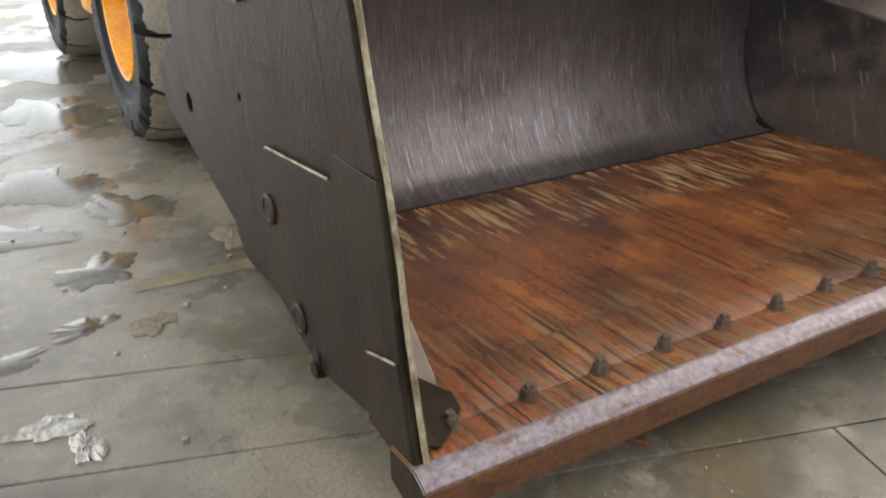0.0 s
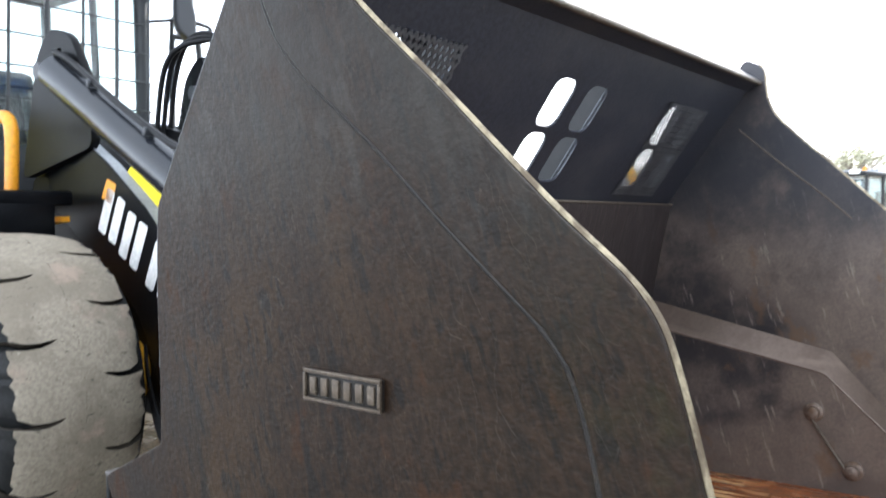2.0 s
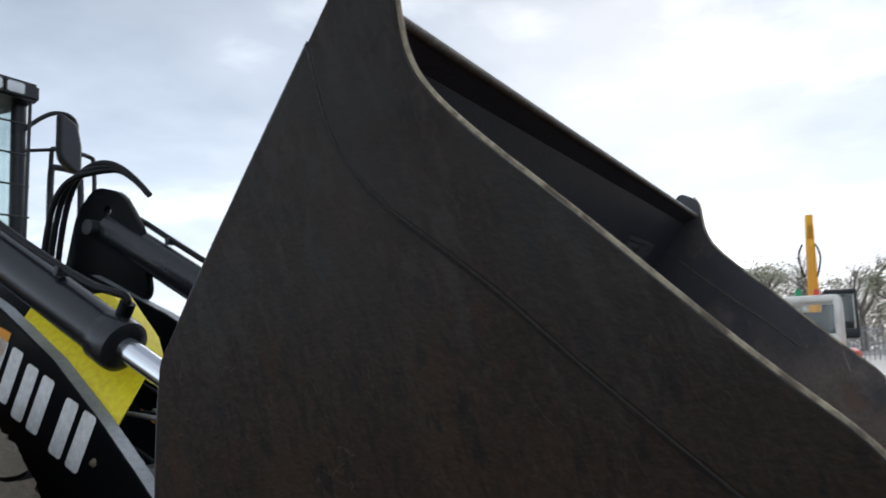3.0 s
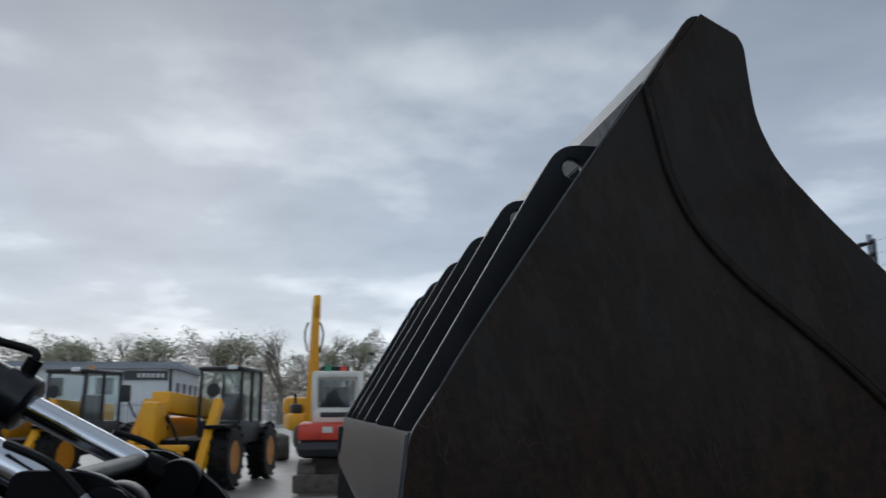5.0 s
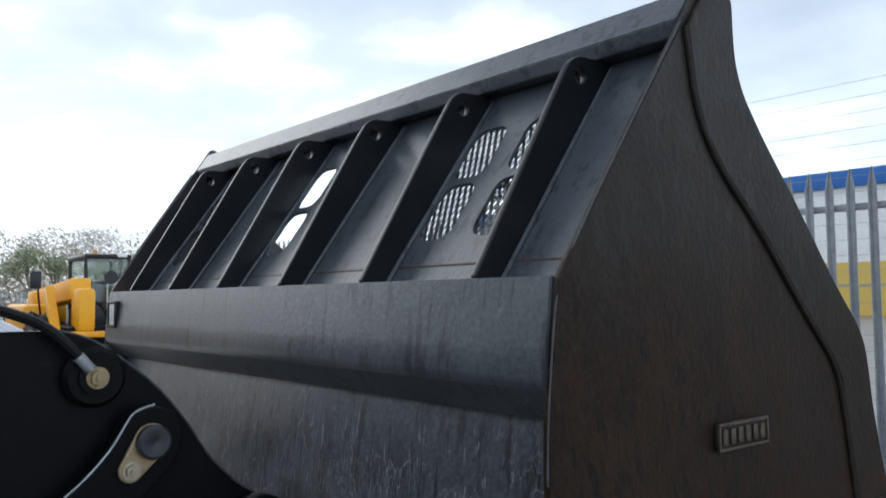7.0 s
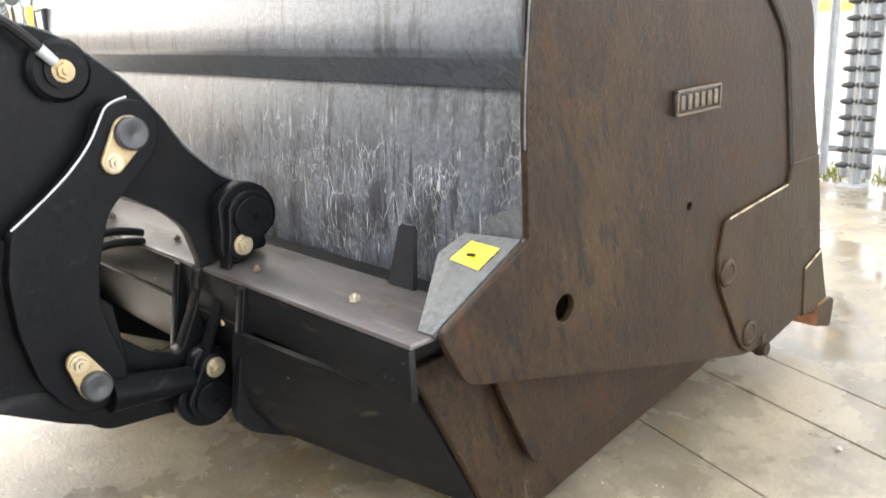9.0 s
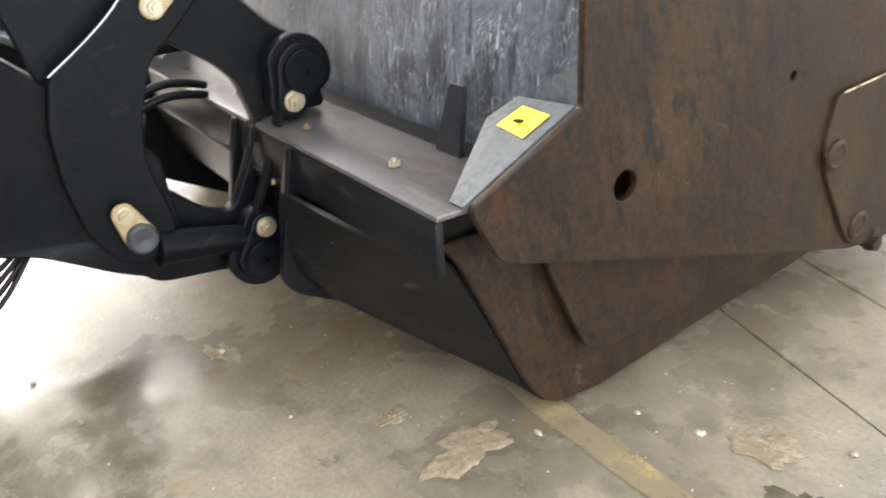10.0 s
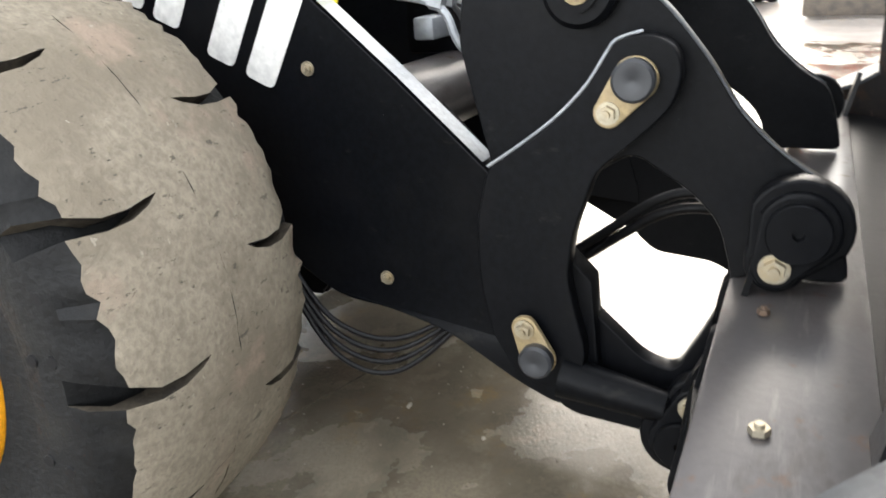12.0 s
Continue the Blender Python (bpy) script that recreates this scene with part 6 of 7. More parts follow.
def tracked_excavator(at, turn, reach, label):
    """Built facing -x with a high folded boom; reach is the boom's top."""
    t = thing("tracked_excavator", label, "excavator", group="yard excavators")
    for y in (-0.95, 0.95):
        prof = rounded([(-1.6, 0.0), (1.6, 0.0), (1.85, 0.4), (1.6, 0.75), (-1.6, 0.75), (-1.85, 0.4)], 0.2)
        part("track", plate(prof, 0.5, Matrix(((1, 0, 0, 0), (0, 0, -1, y), (0, 1, 0, 0), (0, 0, 0, 1))), (), 0.02), M_TRACK, t)
    part("slew_body", box((-1.2, -0.8, 0.9), (1.4, 0.72, 1.45), 0.12), M_YARDYEL, t)
    part("engine_deck", box((0.2, -0.5, 1.4), (1.7, 0.74, 2.0), 0.15), M_YARDYEL, t)
    part("deck_machinery", merged(box((-0.9, 0.25, 1.44), (0.1, 0.6, 1.75), 0.05), tube((-0.4, 0.45, 1.7), (-0.4, 0.45, 2.1), 0.05, None, 10)), M_DARKGREY, t)
    cab = part("cab", merged(box((-1.5, -1.2, 1.5), (0.1, -0.3, 1.8), 0.05), box((-1.5, -1.2, 2.85), (0.1, -0.3, 2.98), 0.04), box((-1.5, -1.2, 1.6), (-1.42, -1.12, 2.9), 0.01), box((-1.5, -0.38, 1.6), (-1.42, -0.3, 2.9), 0.01), box((0.0, -1.2, 1.6), (0.1, -0.3, 2.9), 0.02)), M_CABFRAME, t)
    pane = part("window", box((-1.47, -1.14, 1.75), (-1.46, -0.36, 2.85), 0.0), M_GLASS, cab)
    pane.visible_shadow = False
    part("boom", tapered(merged(box((-1.5, -0.2, 1.2), (-1.2, 0.2, reach - 0.05), 0.04), box((-1.75, -0.19, reach - 0.8), (-1.25, 0.19, reach), 0.04)), 1.2, reach), M_YARDYEL, t, "tall yellow boom")
    part("dipper", tapered(merged(box((-1.75, -0.15, 1.0), (-1.55, 0.15, reach - 0.3), 0.03), tube((-1.82, 0, 1.8), (-1.82, 0, reach - 1.0), 0.05, None, 12)), 1.0, reach), M_YARDYEL, t)
    for y in (-0.3, 0.3):
        part("hose", sweep([(-1.6, y * 0.6, reach - 1.9), (-1.62, y, reach - 1.5), (-1.62, y, reach - 1.1), (-1.6, y * 0.6, reach - 0.9)], 0.03), M_HOSE, t)
    part("bucket", box((-2.3, -0.6, 0.35), (-1.4, 0.6, 1.1), 0.2), M_TRACK, t)
    t.matrix_world = pose(at[0], at[1], 0, 0, 0, turn)
    return t


def digger_arm_machine(at, turn):
    """A backhoe whose folded arm stands high."""
    t = thing("backhoe_loader", "yellow backhoe with its arm folded up high", "backhoe loader")
    part("body", box((-1.5, -1.0, 0.6), (2.5, 1.0, 1.9), 0.15), M_YARDYEL, t)
    part("cab", box((-0.9, -0.9, 1.8), (0.8, 0.9, 2.9), 0.1), M_CABFRAME, t)
    for x, r in ((-0.6, 0.75), (2.0, 0.5)):
        for y in (-1.0, 1.0):
            yard_wheel(t, t, x, y, r, 0.4, M_HUB)
    part("boom", box((-2.0, -0.15, 0), (-1.6, 0.15, 4.0), 0.06, pose(0.1, 0, 1.6, 0, -10, 0)), M_YARDYEL, t)
    part("dipper", box((-0.16, -0.14, -3.0), (0.2, 0.14, 0.1), 0.06, pose(-2.6, 0, 5.65, 0, -28 + 50, 0)), M_YARDYEL, t)
    t.matrix_world = pose(at[0], at[1], 0, 0, 0, turn)
    return t


def tree(at, height, leaf, seed):
    rnd = random.Random(seed)
    t = thing("tree", {"olive": "tall tree coming into olive spring leaf", "buff": "bare buff-brown winter tree", "green": "dull green rounded tree"}[leaf], "tree", at, group="trees beyond the yard")
    wood = bmesh.new()
    tips = []
    def limb(p, d, length, r, level):
        q = p + d * length
        bm_tube(wood, p, q, r, r * 0.6, 6, False)
        if level == 0:
            tips.append((q, length))
            return
        for _ in range(3 if level > 1 else 4):
            nd = (d + Vector((rnd.uniform(-1, 1), rnd.uniform(-1, 1), rnd.uniform(-0.25, 0.7))) * 0.75).normalized()
            limb(q - d * length * rnd.uniform(0, 0.3), nd, length * rnd.uniform(0.55, 0.8), r * 0.55, level - 1)
    limb(Vector((0, 0, 0)), Vector((0, 0, 1)), height * 0.3, height * 0.025, 3)
    top_z = max(p.z for p, _ in tips)
    k = height * 0.94 / top_z
    bmesh.ops.scale(wood, vec=(k, k, k), verts=wood.verts[:])
    me_t = Vector(at)
    bmesh.ops.translate(wood, vec=me_t, verts=wood.verts[:])
    part("trunk", wood, M_BARK, t)
    crown = bmesh.new()
    for p, length in tips:
        p = p * k
        for _ in range(64 if leaf != "buff" else 52):
            c = p + Vector((rnd.gauss(0, 1), rnd.gauss(0, 1), rnd.gauss(0, 0.8))) * height * 0.062
            s = rnd.uniform(0.05, 0.13) if leaf != "buff" else rnd.uniform(0.03, 0.07)
            a = Vector((rnd.uniform(-1, 1), rnd.uniform(-1, 1), rnd.uniform(-1, 1))).normalized() * s
            b = a.cross(Vector((rnd.uniform(-1, 1), rnd.uniform(-1, 1), rnd.uniform(-1, 1)))).normalized() * s * (1.0 if leaf != "buff" else 0.5)
            if leaf == "buff":
                a *= 2.2
            crown.faces.new([crown.verts.new(me_t + c + v) for v in (a, b, -a, -b)])
    part("crown", crown, M_LEAF[leaf], t, smooth=False)
    return t


def picket_fence(name, label, p, q, height, pitch, rails):
    """Palisade fence from p to q: each pale a folded strip with a pointed head."""
    f = thing(name, label, "fence", (p[0], p[1], 0))
    d = Vector((q[0] - p[0], q[1] - p[1], 0))
    n = int(d.length / pitch)
    e = d.normalized()
    rot = Matrix.Rotation(math.atan2(e.y, e.x), 4, "Z")
    pale = bmesh.new()
    prof = [(-0.034, 0.012), (-0.026, 0.012), (-0.012, -0.01), (0.012, -0.01), (0.026, 0.012), (0.034, 0.012), (0.016, -0.018), (-0.016, -0.018)]
    lo = [pale.verts.new((x, y, 0.04)) for x, y in prof]
    hi = [pale.verts.new((x, y, height - 0.14)) for x, y in prof]
    tip = [pale.verts.new((x * 0.12, y * 0.4, height)) for x, y in prof]
    for a, b in ((lo, hi), (hi, tip)):
        for k in range(8):
            pale.faces.new((a[k], a[(k + 1) % 8], b[(k + 1) % 8], b[k]))
    first = part("pale", pale, M_GALV, f, smooth=False)
    base = Vector(first.location)
    first.matrix_local = Matrix.Translation((0, 0, 0)) @ rot
    for k in range(1, n):
        o = bpy.data.objects.new("pale", first.data)
        scene.collection.objects.link(o)
        o.parent = f
        o.matrix_local = Matrix.Translation(e * pitch * k) @ rot
    for z in rails:
        r = part("rail", box((0, -0.075, z - 0.025), (d.length, -0.022, z + 0.025), 0.004), M_GALV, f)
        r.matrix_local = rot
    for k in range(int(d.length / 2.75) + 1):
        po = part("post", box((-0.05, -0.17, -0.03), (0.05, -0.078, height - 0.1), 0.004), M_GALV, f)
        po.matrix_local = Matrix.Translation(e * min(2.75 * k, d.length)) @ rot
    return f


def electric_post(at, label):
    t = thing("electric_fence_post", label, "fence post", (at[0], at[1], 0), group="electric fence posts")
    x, y = at
    part("upright", merged(box((x - 0.045, y - 0.03, 0), (x + 0.045, y - 0.022, 3.08), 0.002), box((x - 0.005, y - 0.025, 0), (x + 0.005, y + 0.03, 3.12), 0.001)), M_GALV, t)
    part("foot_plate", box((x - 0.09, y - 0.08, -0.002), (x + 0.09, y + 0.08, 0.012), 0.003), M_GALV, t)
    for k in range(26):
        z = 0.16 + k * 0.115
        for s in (-1, 1):
            part("insulator", lathe([(0.0, 0.0), (0.018, 0.004), (0.02, 0.012), (0.009, 0.02), (0.009, 0.03), (0.02, 0.036), (0.024, 0.06), (0.02, 0.1), (0.008, 0.12), (0.0, 0.122)], (x + s * 0.006, y + 0.035, z), (s, 0.15, 0), 12), M_INSUL, t)
    return t


def site_office():
    b = thing("site_office", "long low white clad office with dark roof", "building", (62, 19, 0))
    x0, y0, y1, h = 62.0, 12.2, 34.0, 4.55
    part("wall", merged(box((x0, y0, 0), (x0 + 0.25, y1, h), 0.0), box((x0, y0, 0), (x0 + 14, y0 + 0.25, h), 0.0), box((x0, y1 - 0.25, 0), (x0 + 14, y1, h), 0.0), box((x0 + 13.75, y0, 0), (x0 + 14, y1, h), 0.0)), M_CLAD, b)
    n = int((y1 - y0) / 0.5)
    for k in range(n):
        y = y0 + 0.25 + k * 0.5
        part("cladding_rib", box((x0 - 0.05, y - 0.05, 0.1), (x0, y + 0.05, h), 0.0), M_CLAD, b, smooth=False)
    part("roof", merged(along_x([(y0 - 0.4, h), (y1 + 0.4, h), (y1 + 0.4, h + 0.25), (y0 - 0.4, h + 0.25)], x0 - 0.5, x0 + 14.5), along_x([(y0 - 0.4, h + 0.25), (y1 + 0.4, h + 0.25), (y1 + 0.2, h + 0.6), (y0 - 0.2, h + 0.6)], x0 + 1.5, x0 + 13)), M_ROOF, b, smooth=False)
    for y, z, w, hh in ((30.5, 1.2, 1.6, 1.6), (23.2, 0.0, 1.1, 3.2), (20.2, 2.6, 0.9, 1.3), (26.5, 2.4, 2.6, 1.6), (16.9, 2.7, 1.2, 1.2)):
        w_ = part("window", box((x0 - 0.09, y - w / 2, z), (x0 - 0.05, y + w / 2, z + hh), 0.0), M_DARK, b)
        part("head_frame", box((x0 - 0.12, y - w / 2 - 0.08, z + hh), (x0 - 0.05, y + w / 2 + 0.08, z + hh + 0.08), 0.0), M_CLAD, w_)
        part("sill", box((x0 - 0.12, y - w / 2 - 0.08, z - 0.08), (x0 - 0.05, y + w / 2 + 0.08, z), 0.0), M_CLAD, w_)
    for k in range(4):
        x = x0 + 2 + 3.2 * k
        part("window", box((x, y0 - 0.06, 1.0), (x + 1.2, y0 - 0.02, 3.6), 0.0), M_DARK, b)
    sign = part("sign_board", box((x0 - 0.16, 10.9 + 1.6, 3.75), (x0 - 0.1, 14.2 + 1.4, 4.4), 0.0), M_DARK, b, "dark sign board with plain pale bars")
    for k in range(6):
        part("pale_bar", box((x0 - 0.18, 12.75 + 0.33 * k, 3.92), (x0 - 0.165, 12.98 + 0.33 * k, 4.22), 0.0), M_WHITE, sign)
    s = thing("stair_flight", "grey steel stair against the office wall", "staircase", (61, 26, 0))
    for k in range(8):
        part("tread", box((60.4, 24.6 - 0.28 * k + 1.2, 0.17 * (7 - k) + 0.12), (61.6, 24.88 - 0.28 * k + 1.2, 0.17 * (7 - k) + 0.16), 0.0), M_GALV, s)
    for x in (60.4, 61.6):
        part("stringer", box((x - 0.02, 23.6, 0.0), (x + 0.02, 26.1, 0.12), 0.0, pose(0, 0, 0)), M_GALV, s)
    e = thing("workshop", "grey workshop with a roller door", "building", (64, 42, 0))
    part("wall", box((64, 35.5, 0), (78, 52, 4.6), 0.0), M_CLAD, e)
    part("roof", box((63.5, 35.2, 4.6), (78.5, 52.3, 4.9), 0.05), M_ROOF, e)
    part("door", box((63.9, 37.5, 0), (63.99, 41, 3.2), 0.0), M_ROOF, e)


def warehouse():
    b = thing("warehouse", "white warehouse with ochre base and blue eaves", "building", (8, -52, 0))
    part("base_wall", box((-14, -60, 0), (60, -50, 3.4), 0.0), M_BANDY, b)
    part("upper_wall", box((-14, -59.9, 3.4), (60, -50.05, 8.2), 0.0), M_CLAD, b)
    part("roof_edge", box((-14.3, -60.3, 8.2), (60.3, -49.7, 9.3), 0.05), M_BLUE, b)
    for k in range(10):
        x = -8 + 7 * k
        part("blue_post", box((x, -49.98, 3.4), (x + 0.35, -49.9, 8.2), 0.0), M_BLUE, b)
        part("rail_line", box((x - 3, -49.99, 1.9), (x + 4, -49.95, 2.0), 0.0), M_ROOF, b)


telehandler((18.1, 4.24), -12)
telehandler((19.4, 7.75), -17)
telehandler((18.0, -2.15), -3)
mini_excavator((16.6, 1.35), 0)
tracked_excavator((27.6, 2.05), 6, 5.3, "yellow excavator with boom upright behind the machines")
tracked_excavator((35.5, -1.9), 14, 4.75, "yellow excavator with lower boom, green machine beside")
digger_arm_machine((31.5, 18.9), 90)
site_office()
warehouse()
k_tree = 0
for tx, ty, th, kind_ in ((92, 27, 9.3, "olive"), (96, 22.5, 10, "buff"), (90, 18.5, 9.2, "olive"), (98, 13.5, 10, "buff"), (94, 10, 9.6, "olive"), (92, 5.5, 10.6, "buff"), (97, 1.5, 10.4, "buff"), (95, -2.5, 9.2, "olive"),
                          (90, -6.5, 8.2, "buff"), (98, -9, 8.6, "olive"), (93, -13, 9, "olive"), (90, -17, 7.2, "green"), (96, -21, 6.8, "green"), (92, -25.5, 6.4, "green"), (100, -31, 7, "olive"), (104, 34, 9, "olive"), (100, 42, 10, "buff")):
    k_tree += 1
    tree((tx, ty, 0), th, kind_, k_tree)
def woodland(name, label, mat_, seed, count, x0, x1, low, high, size, slim):
    """A far belt of bare crowns: many small twigs or leaves, thinning upwards with an uneven top."""
    rnd = random.Random(seed)
    verts, faces = [], []
    for _ in range(count):
        y = rnd.uniform(-75, 75)
        top = high + 1.5 * math.sin(y * 0.31 + seed) + 1.1 * math.sin(y * 0.83 + 2 * seed) + 0.7 * math.sin(y * 1.9)
        c = Vector((rnd.uniform(x0, x1), y, low + (top - low) * rnd.random() ** 0.85))
        u = Vector((rnd.uniform(-1, 1), rnd.uniform(-1, 1), rnd.uniform(-0.6, 1))).normalized() * size * rnd.uniform(0.6, 1.3)
        v = u.cross(Vector((rnd.uniform(-1, 1), 1, rnd.uniform(-1, 1)))).normalized() * size * slim
        k = len(verts)
        verts += [c + u, c + v, c - u, c - v]
        faces.append((k, k + 1, k + 2, k + 3))
    me = bpy.data.meshes.new(name)
    me.from_pydata(verts, [], faces)
    return tagged(part(name, me, mat_, None, smooth=False), label, "woodland", kind="stuff")


woodland("far_woodland", "pale leafless woodland edge behind the yard", M_LEAF["buff"], 3, 110000, 99, 113, 0.0, 8.6, 0.3, 0.2)
woodland("spring_woodland", "olive woodland edge coming into leaf", M_LEAF["olive"], 5, 30000, 100, 112, 0.5, 7.2, 0.2, 0.6)
lamp = thing("street_lamp", "slim grey lamp column by the far fence", "street lamp", (60, -2.3, 0))
part("column", tube((60, -2.3, 0), (60, -2.3, 5.6), 0.09, 0.05, 10), M_GALV, lamp)
part("head", box((59.8, -2.5, 5.5), (60.2, -2.1, 5.7), 0.05), M_DARKGREY, lamp)
picket_fence("far_palisade_fence", "grey palisade fence across the far yard", (56, 24), (56, -14), 2.2, 0.28, (0.4, 1.9))
picket_fence("near_palisade_fence", "galvanised steel palisade fence beside the loader", (-6.0, -3.25), (12.0, -3.25), 2.43, 0.158, (0.24, 2.14))
for px in (-1.75, 1.0, 2.45, 2.75, 5.2, 8.0):
    electric_post((px, -3.13), "galvanised post with black insulators by the palisade")
wires = thing("electric_fence_wires", "thin stranded fence wires between insulators", "fence wire", (-6, -3.08, 0))
for k in range(26):
    z = 0.16 + k * 0.115
    part("wire", tube((-6, -3.09, z), (12, -3.09, z), 0.0016, None, 5), M_GALV, wires)


# ---- small things lying about ----
M_STONE = material("pale_chipping", (0.4, 0.36, 0.29), 0.8, 0.0, (0.25, 0.22, 0.17), 20.0, (0.4, 0.7), 0.1, 90.0, 0.4)
M_RAG = coated("wet_pale_rag", (0.52, 0.49, 0.44), 0.7, 0.0, 0.4, [((0.25, 0.22, 0.18), (9, 9, 9), (0.5, 0.65), 0.8, 0.4, None)], 0.6, 60.0, 0.3)
M_DRYLEAF = material("dead_brown_leaf", (0.3, 0.1, 0.035), 0.7, 0.0, (0.18, 0.06, 0.025), 30.0, (0.4, 0.7), 0.1, 80.0, 0.3)


def pebble(at, r, seed, label="small pale stone lying on the concrete"):
    rnd = random.Random(seed)
    bm = bmesh.new()
    bmesh.ops.create_icosphere(bm, subdivisions=2, radius=1.0)
    sc = (rnd.uniform(0.8, 1.3), rnd.uniform(0.6, 1.0), rnd.uniform(0.4, 0.7))
    for v in bm.verts:
        k = 1 + rnd.uniform(-0.16, 0.16)
        v.co = Vector((at[0] + v.co.x * r * sc[0] * k, at[1] + v.co.y * r * sc[1] * k, r * sc[2] * 0.8 + v.co.z * r * sc[2] * k))
    ob = part("stone", bm, M_STONE, None)
    return tagged(ob, label, "stone", "stones on the concrete")


for k, (px, py, pr) in enumerate(((-0.14, 1.40, 0.014), (0.02, 1.46, 0.01), (0.95, 2.68, 0.012), (1.05, 2.23, 0.014), (-0.35, 0.62, 0.011), (-0.5, 1.75, 0.012), (-0.2, 2.2, 0.01), (0.45, 2.55, 0.012),
                                   (0.7, 2.9, 0.01), (1.25, 2.75, 0.011), (-0.62, 2.35, 0.009), (0.3, 2.35, 0.009), (0.12, 1.72, 0.011), (-0.42, 1.18, 0.01), (1.35, 3.05, 0.012), (0.6, 2.2, 0.008), (-0.75, 1.5, 0.013))):
    pebble((px, py), pr, k + 40)
grit = bmesh.new()
g_rnd = random.Random(12)
for _ in range(900):
    c = Vector((g_rnd.uniform(-1.6, 2.6), g_rnd.uniform(-0.9, 4.6), 0.0))
    q = g_rnd.uniform(0.0015, 0.0045)
    vs = [grit.verts.new(c + Vector((q * math.cos(a) * g_rnd.uniform(0.6, 1.2), q * math.sin(a) * g_rnd.uniform(0.6, 1.2), 0))) for a in (0, 1.6, 3.1, 4.7)]
    tip_v = grit.verts.new(c + Vector((0, 0, q)))
    for i in range(4):
        grit.faces.new((vs[i], vs[(i + 1) % 4], tip_v))
tagged(part("grit", grit, M_STONE, None, smooth=False), "fine pale grit scattered on the wet concrete", "grit", kind="stuff")


def crumpled(outline, at, seed, lift):
    """A soft wet scrap: a lobed sheet with folds."""
    rnd = random.Random(seed)
    bm = bmesh.new()
    rings = []
    n = len(outline)
    for j in range(7):
        f = 1 - j / 6.5
        rings.append([bm.verts.new((at[0] + x * f, at[1] + y * f, 0.003 + (lift * rnd.uniform(0.2, 1.0) if j else 0.0))) for x, y in outline])
    for a, b in zip(rings, rings[1:]):
        for k in range(n):
            bm.faces.new((a[k], a[(k + 1) % n], b[(k + 1) % n], b[k]))
    bm.faces.new(rings[-1])
    return bm


def lobes(r, n, seed, stretch):
    """An uneven rounded outline."""
    rnd = random.Random(seed)
    ph = [rnd.uniform(0, 6.28) for _ in range(5)]
    out = []
    for k in range(n):
        a = 2 * math.pi * k / n
        q = r * (0.85 + 0.17 * math.sin(2 * a + ph[0]) + 0.14 * math.sin(3 * a + ph[1]) + 0.1 * math.sin(5 * a + ph[2]) + 0.08 * math.sin(9 * a + ph[3]) + 0.06 * math.sin(17 * a + ph[4]))
        out.append((q * math.cos(a) * stretch[0], q * math.sin(a) * stretch[1]))
    return out


rag = part("rag", crumpled(lobes(0.1, 40, 5, (1.25, 0.55)), (-0.66, 0.86), 5, 0.016), M_RAG, None)
tagged(rag, "wet torn pale scrap lying on the concrete", "rag", "wet scraps")
rag2 = part("rag", crumpled(lobes(0.08, 36, 9, (0.6, 1.1)), (-0.585, 0.72), 9, 0.014), M_RAG, None)
tagged(rag2, "wet torn pale scrap lying on the concrete", "rag", "wet scraps")
leaf_bm = bmesh.new()
leaf_line = [(0, 0.03), (0.012, 0.018), (0.022, 0.02), (0.016, 0.006), (0.024, -0.008), (0.01, -0.01), (0, -0.03), (-0.01, -0.01), (-0.024, -0.008), (-0.016, 0.006), (-0.022, 0.02), (-0.012, 0.018)]
mid_v = leaf_bm.verts.new((0.70, -0.03, 0.012))
rim_v = [leaf_bm.verts.new((0.70 + x, -0.03 + y, 0.003 + 0.009 * abs(math.sin(k * 2.1)))) for k, (x, y) in enumerate(leaf_line)]
for k in range(len(rim_v)):
    leaf_bm.faces.new((rim_v[k], rim_v[(k + 1) % len(rim_v)], mid_v))
thicken(leaf_bm, 0.0008)
tagged(part("dead_leaf", leaf_bm, M_DRYLEAF, None), "curled dead brown leaf under the bucket lip", "leaf")


# ---- a faded yellow line and dried mud on the concrete ----
M_LINE = coated("faded_yellow_line", (0.29, 0.22, 0.11), 0.45, 0.0, 0.4, [((0.2, 0.16, 0.1), (6, 6, 6), (0.36, 0.54), 1.0, 0.35, None), ((0.12, 0.1, 0.07), (22, 22, 22), (0.55, 0.65), 0.8, None, None)], 0.15, 70.0)
M_MUD = coated("dried_pale_mud", (0.25, 0.2, 0.14), 0.75, 0.0, 0.3, [((0.2, 0.15, 0.095), (14, 14, 14), (0.46, 0.6), 0.85, 0.5, None)], 0.5, 60.0, 0.1)
line_bm = bmesh.new()
l_rnd = random.Random(4)
line_a = [line_bm.verts.new((2.0 - 0.12 * k, 1.63 + 0.008 * k * 0.3 + l_rnd.uniform(-0.008, 0.008), 0.0025)) for k in range(20)]
line_b = [line_bm.verts.new((2.0 - 0.12 * k, 1.54 + 0.008 * k * 0.3 + l_rnd.uniform(-0.008, 0.008), 0.0025)) for k in range(20)]
for k in range(19):
    line_bm.faces.new((line_a[k], line_a[k + 1], line_b[k + 1], line_b[k]))
tagged(part("paint_line", line_bm, M_LINE, None, smooth=False), "faded worn yellow painted line on the concrete", "road marking", kind="structure")
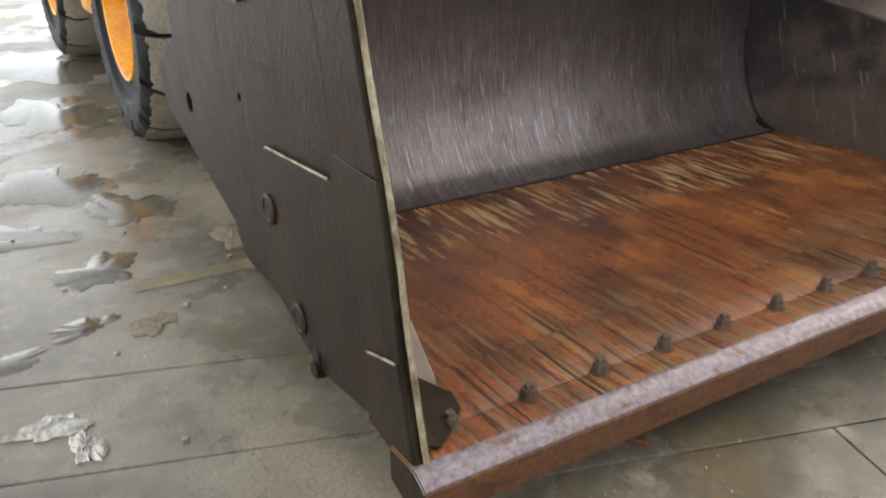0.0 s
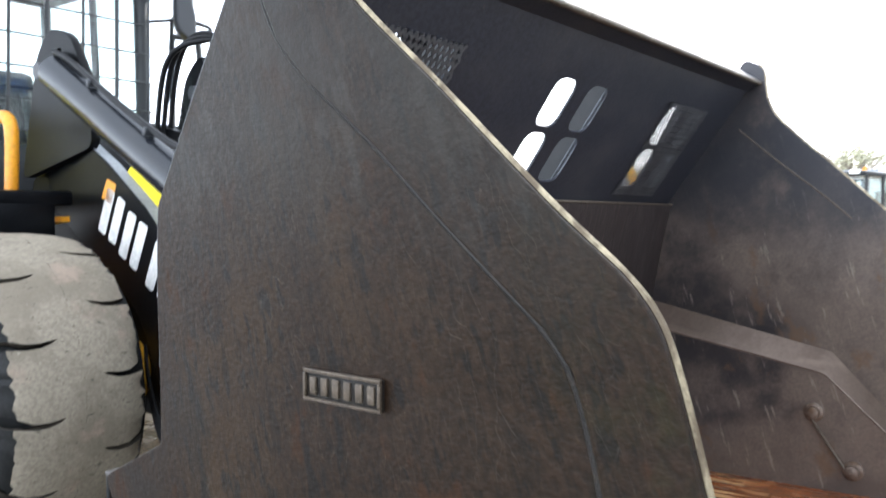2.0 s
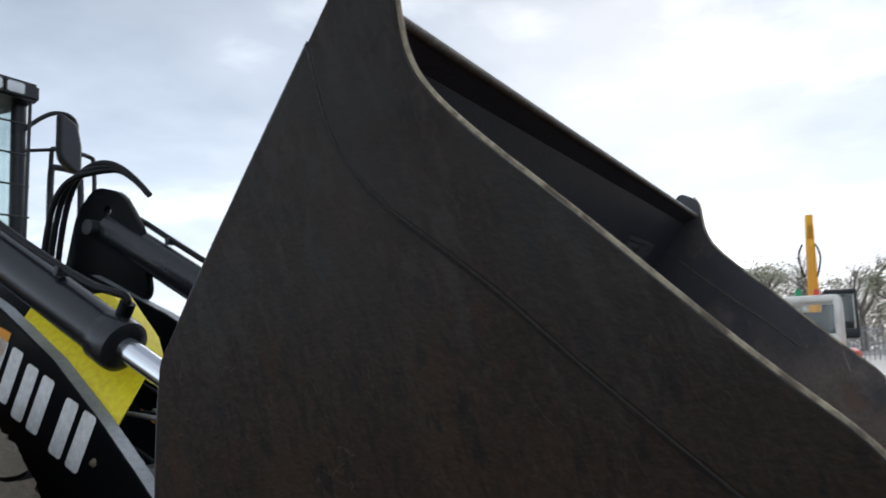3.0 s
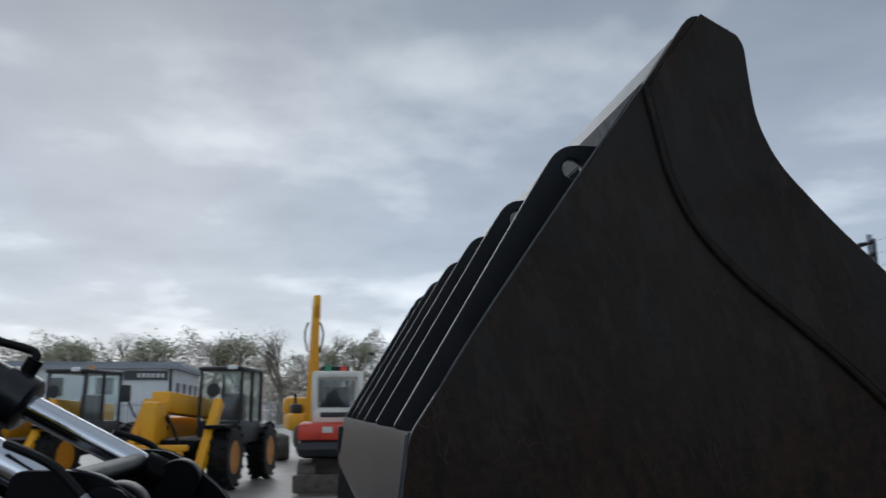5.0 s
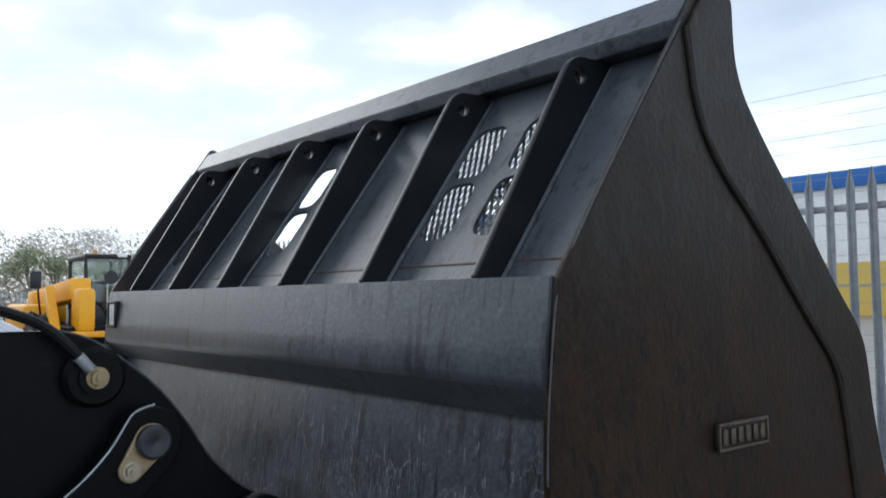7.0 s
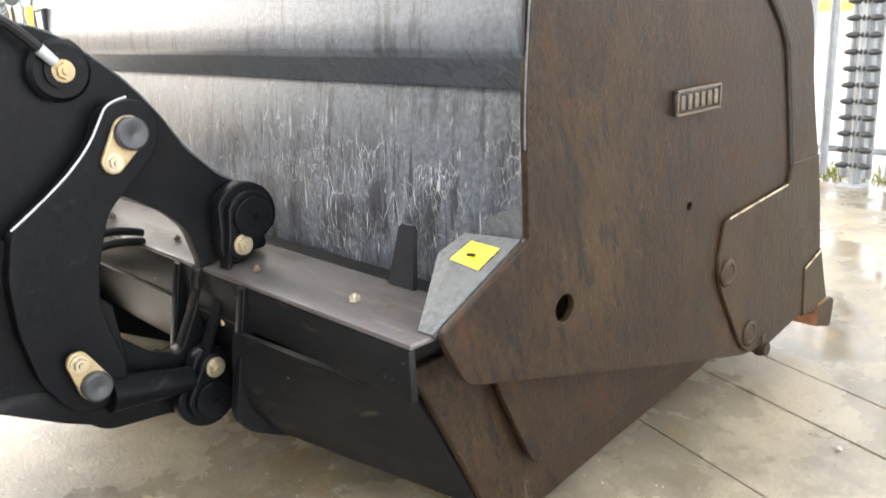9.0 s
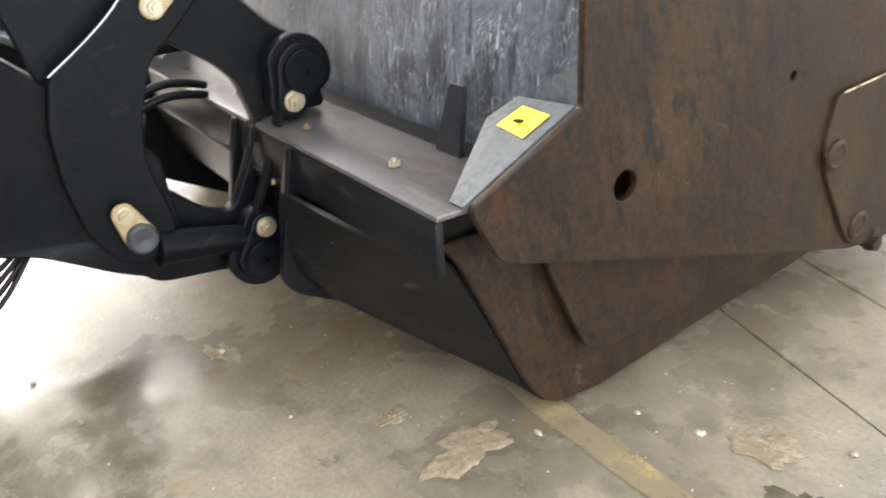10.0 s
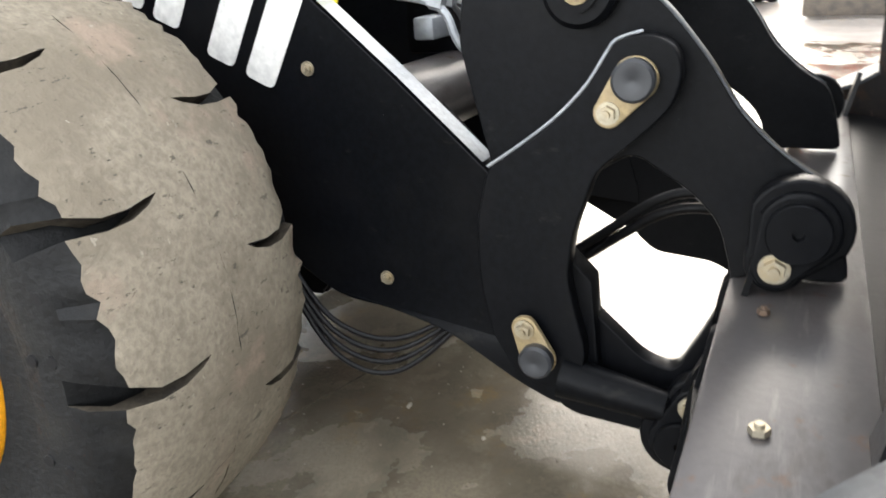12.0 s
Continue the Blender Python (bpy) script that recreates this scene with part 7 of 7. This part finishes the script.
for k, (mx_, my_, mr, st) in enumerate(((0.185, 1.9, 0.12, (0.7, 1.2)), (-0.28, 1.32, 0.09, (1.0, 0.9)), (1.06, 2.25, 0.05, (1.2, 0.6)), (0.42, 1.98, 0.05, (0.8, 1.1)))):
    mud = part("mud_patch", crumpled(lobes(mr, 44, 30 + k, st), (mx_, my_), 30 + k, 0.004), M_MUD, None)
    tagged(mud, "thin patch of dried pale mud on the concrete", "mud", "mud patches")


# ---- shallow puddles on the slabs ----
M_WATER = coated("thin_puddle_water", (0.11, 0.095, 0.07), 0.16, 0.0, 0.5, [((0.12, 0.095, 0.06), (5, 5, 5), (0.48, 0.62), 0.8, 0.14, None), ((0.12, 0.1, 0.07), (26, 26, 26), (0.64, 0.68), 0.7, 0.4, None)], 0.012, 30.0)
for k, (px, py, pr, st) in enumerate(((-0.5, 3.0, 0.42, (0.9, 0.9)), (-0.68, 2.38, 0.26, (1.2, 0.7)), (-0.49, 1.42, 0.13, (1.0, 0.55)), (-0.2, 4.45, 0.5, (0.7, 1.1)), (-0.2, 6.2, 0.8, (0.9, 1.0)), (-0.12, 2.5, 0.22, (0.9, 1.2)),
                                      (-0.95, 3.7, 0.5, (0.8, 1.1)), (-0.36, 1.86, 0.2, (0.8, 0.9)), (-0.75, 1.3, 0.14, (1.2, 0.5)))):
    pool = bmesh.new()
    rim_w = [pool.verts.new((px + x, py + y, 0.0008)) for x, y in lobes(pr, 56, 60 + k, st)]
    mid_w = [pool.verts.new((px + x * 0.96, py + y * 0.96, 0.002)) for x, y in lobes(pr, 56, 60 + k, st)]
    for i in range(56):
        pool.faces.new((rim_w[i], rim_w[(i + 1) % 56], mid_w[(i + 1) % 56], mid_w[i]))
    pool.faces.new(mid_w)
    tagged(part("puddle", pool, M_WATER, None), "shallow brown rain puddle on the concrete", "puddle", "rain puddles")

# ---- a strip of rough grass along the palisade ----
M_GRASS = material("rough_verge_grass", (0.16, 0.19, 0.03), 0.7, 0.0, (0.3, 0.28, 0.07), 6.0, (0.4, 0.65), 0.1, 30.0, 0.0)
blades, blade_faces = [], []
v_rnd = random.Random(21)
for _ in range(5200):
    c = Vector((v_rnd.uniform(-6, 12), -3.3 - abs(v_rnd.gauss(0, 0.22)), 0.0))
    h, a = v_rnd.uniform(0.04, 0.15), v_rnd.uniform(0, 6.28)
    d = Vector((math.cos(a), math.sin(a), 0)) * 0.007
    i = len(blades)
    blades += [c + d, c - d, c + Vector((v_rnd.uniform(-0.05, 0.05), v_rnd.uniform(-0.05, 0.05), h))]
    blade_faces.append((i, i + 1, i + 2))
verge = bpy.data.meshes.new("grass_verge")
verge.from_pydata(blades, [], blade_faces)
tagged(part("grass_verge", verge, M_GRASS, None, smooth=False), "rough yellow-green grass along the palisade foot", "grass", kind="stuff")
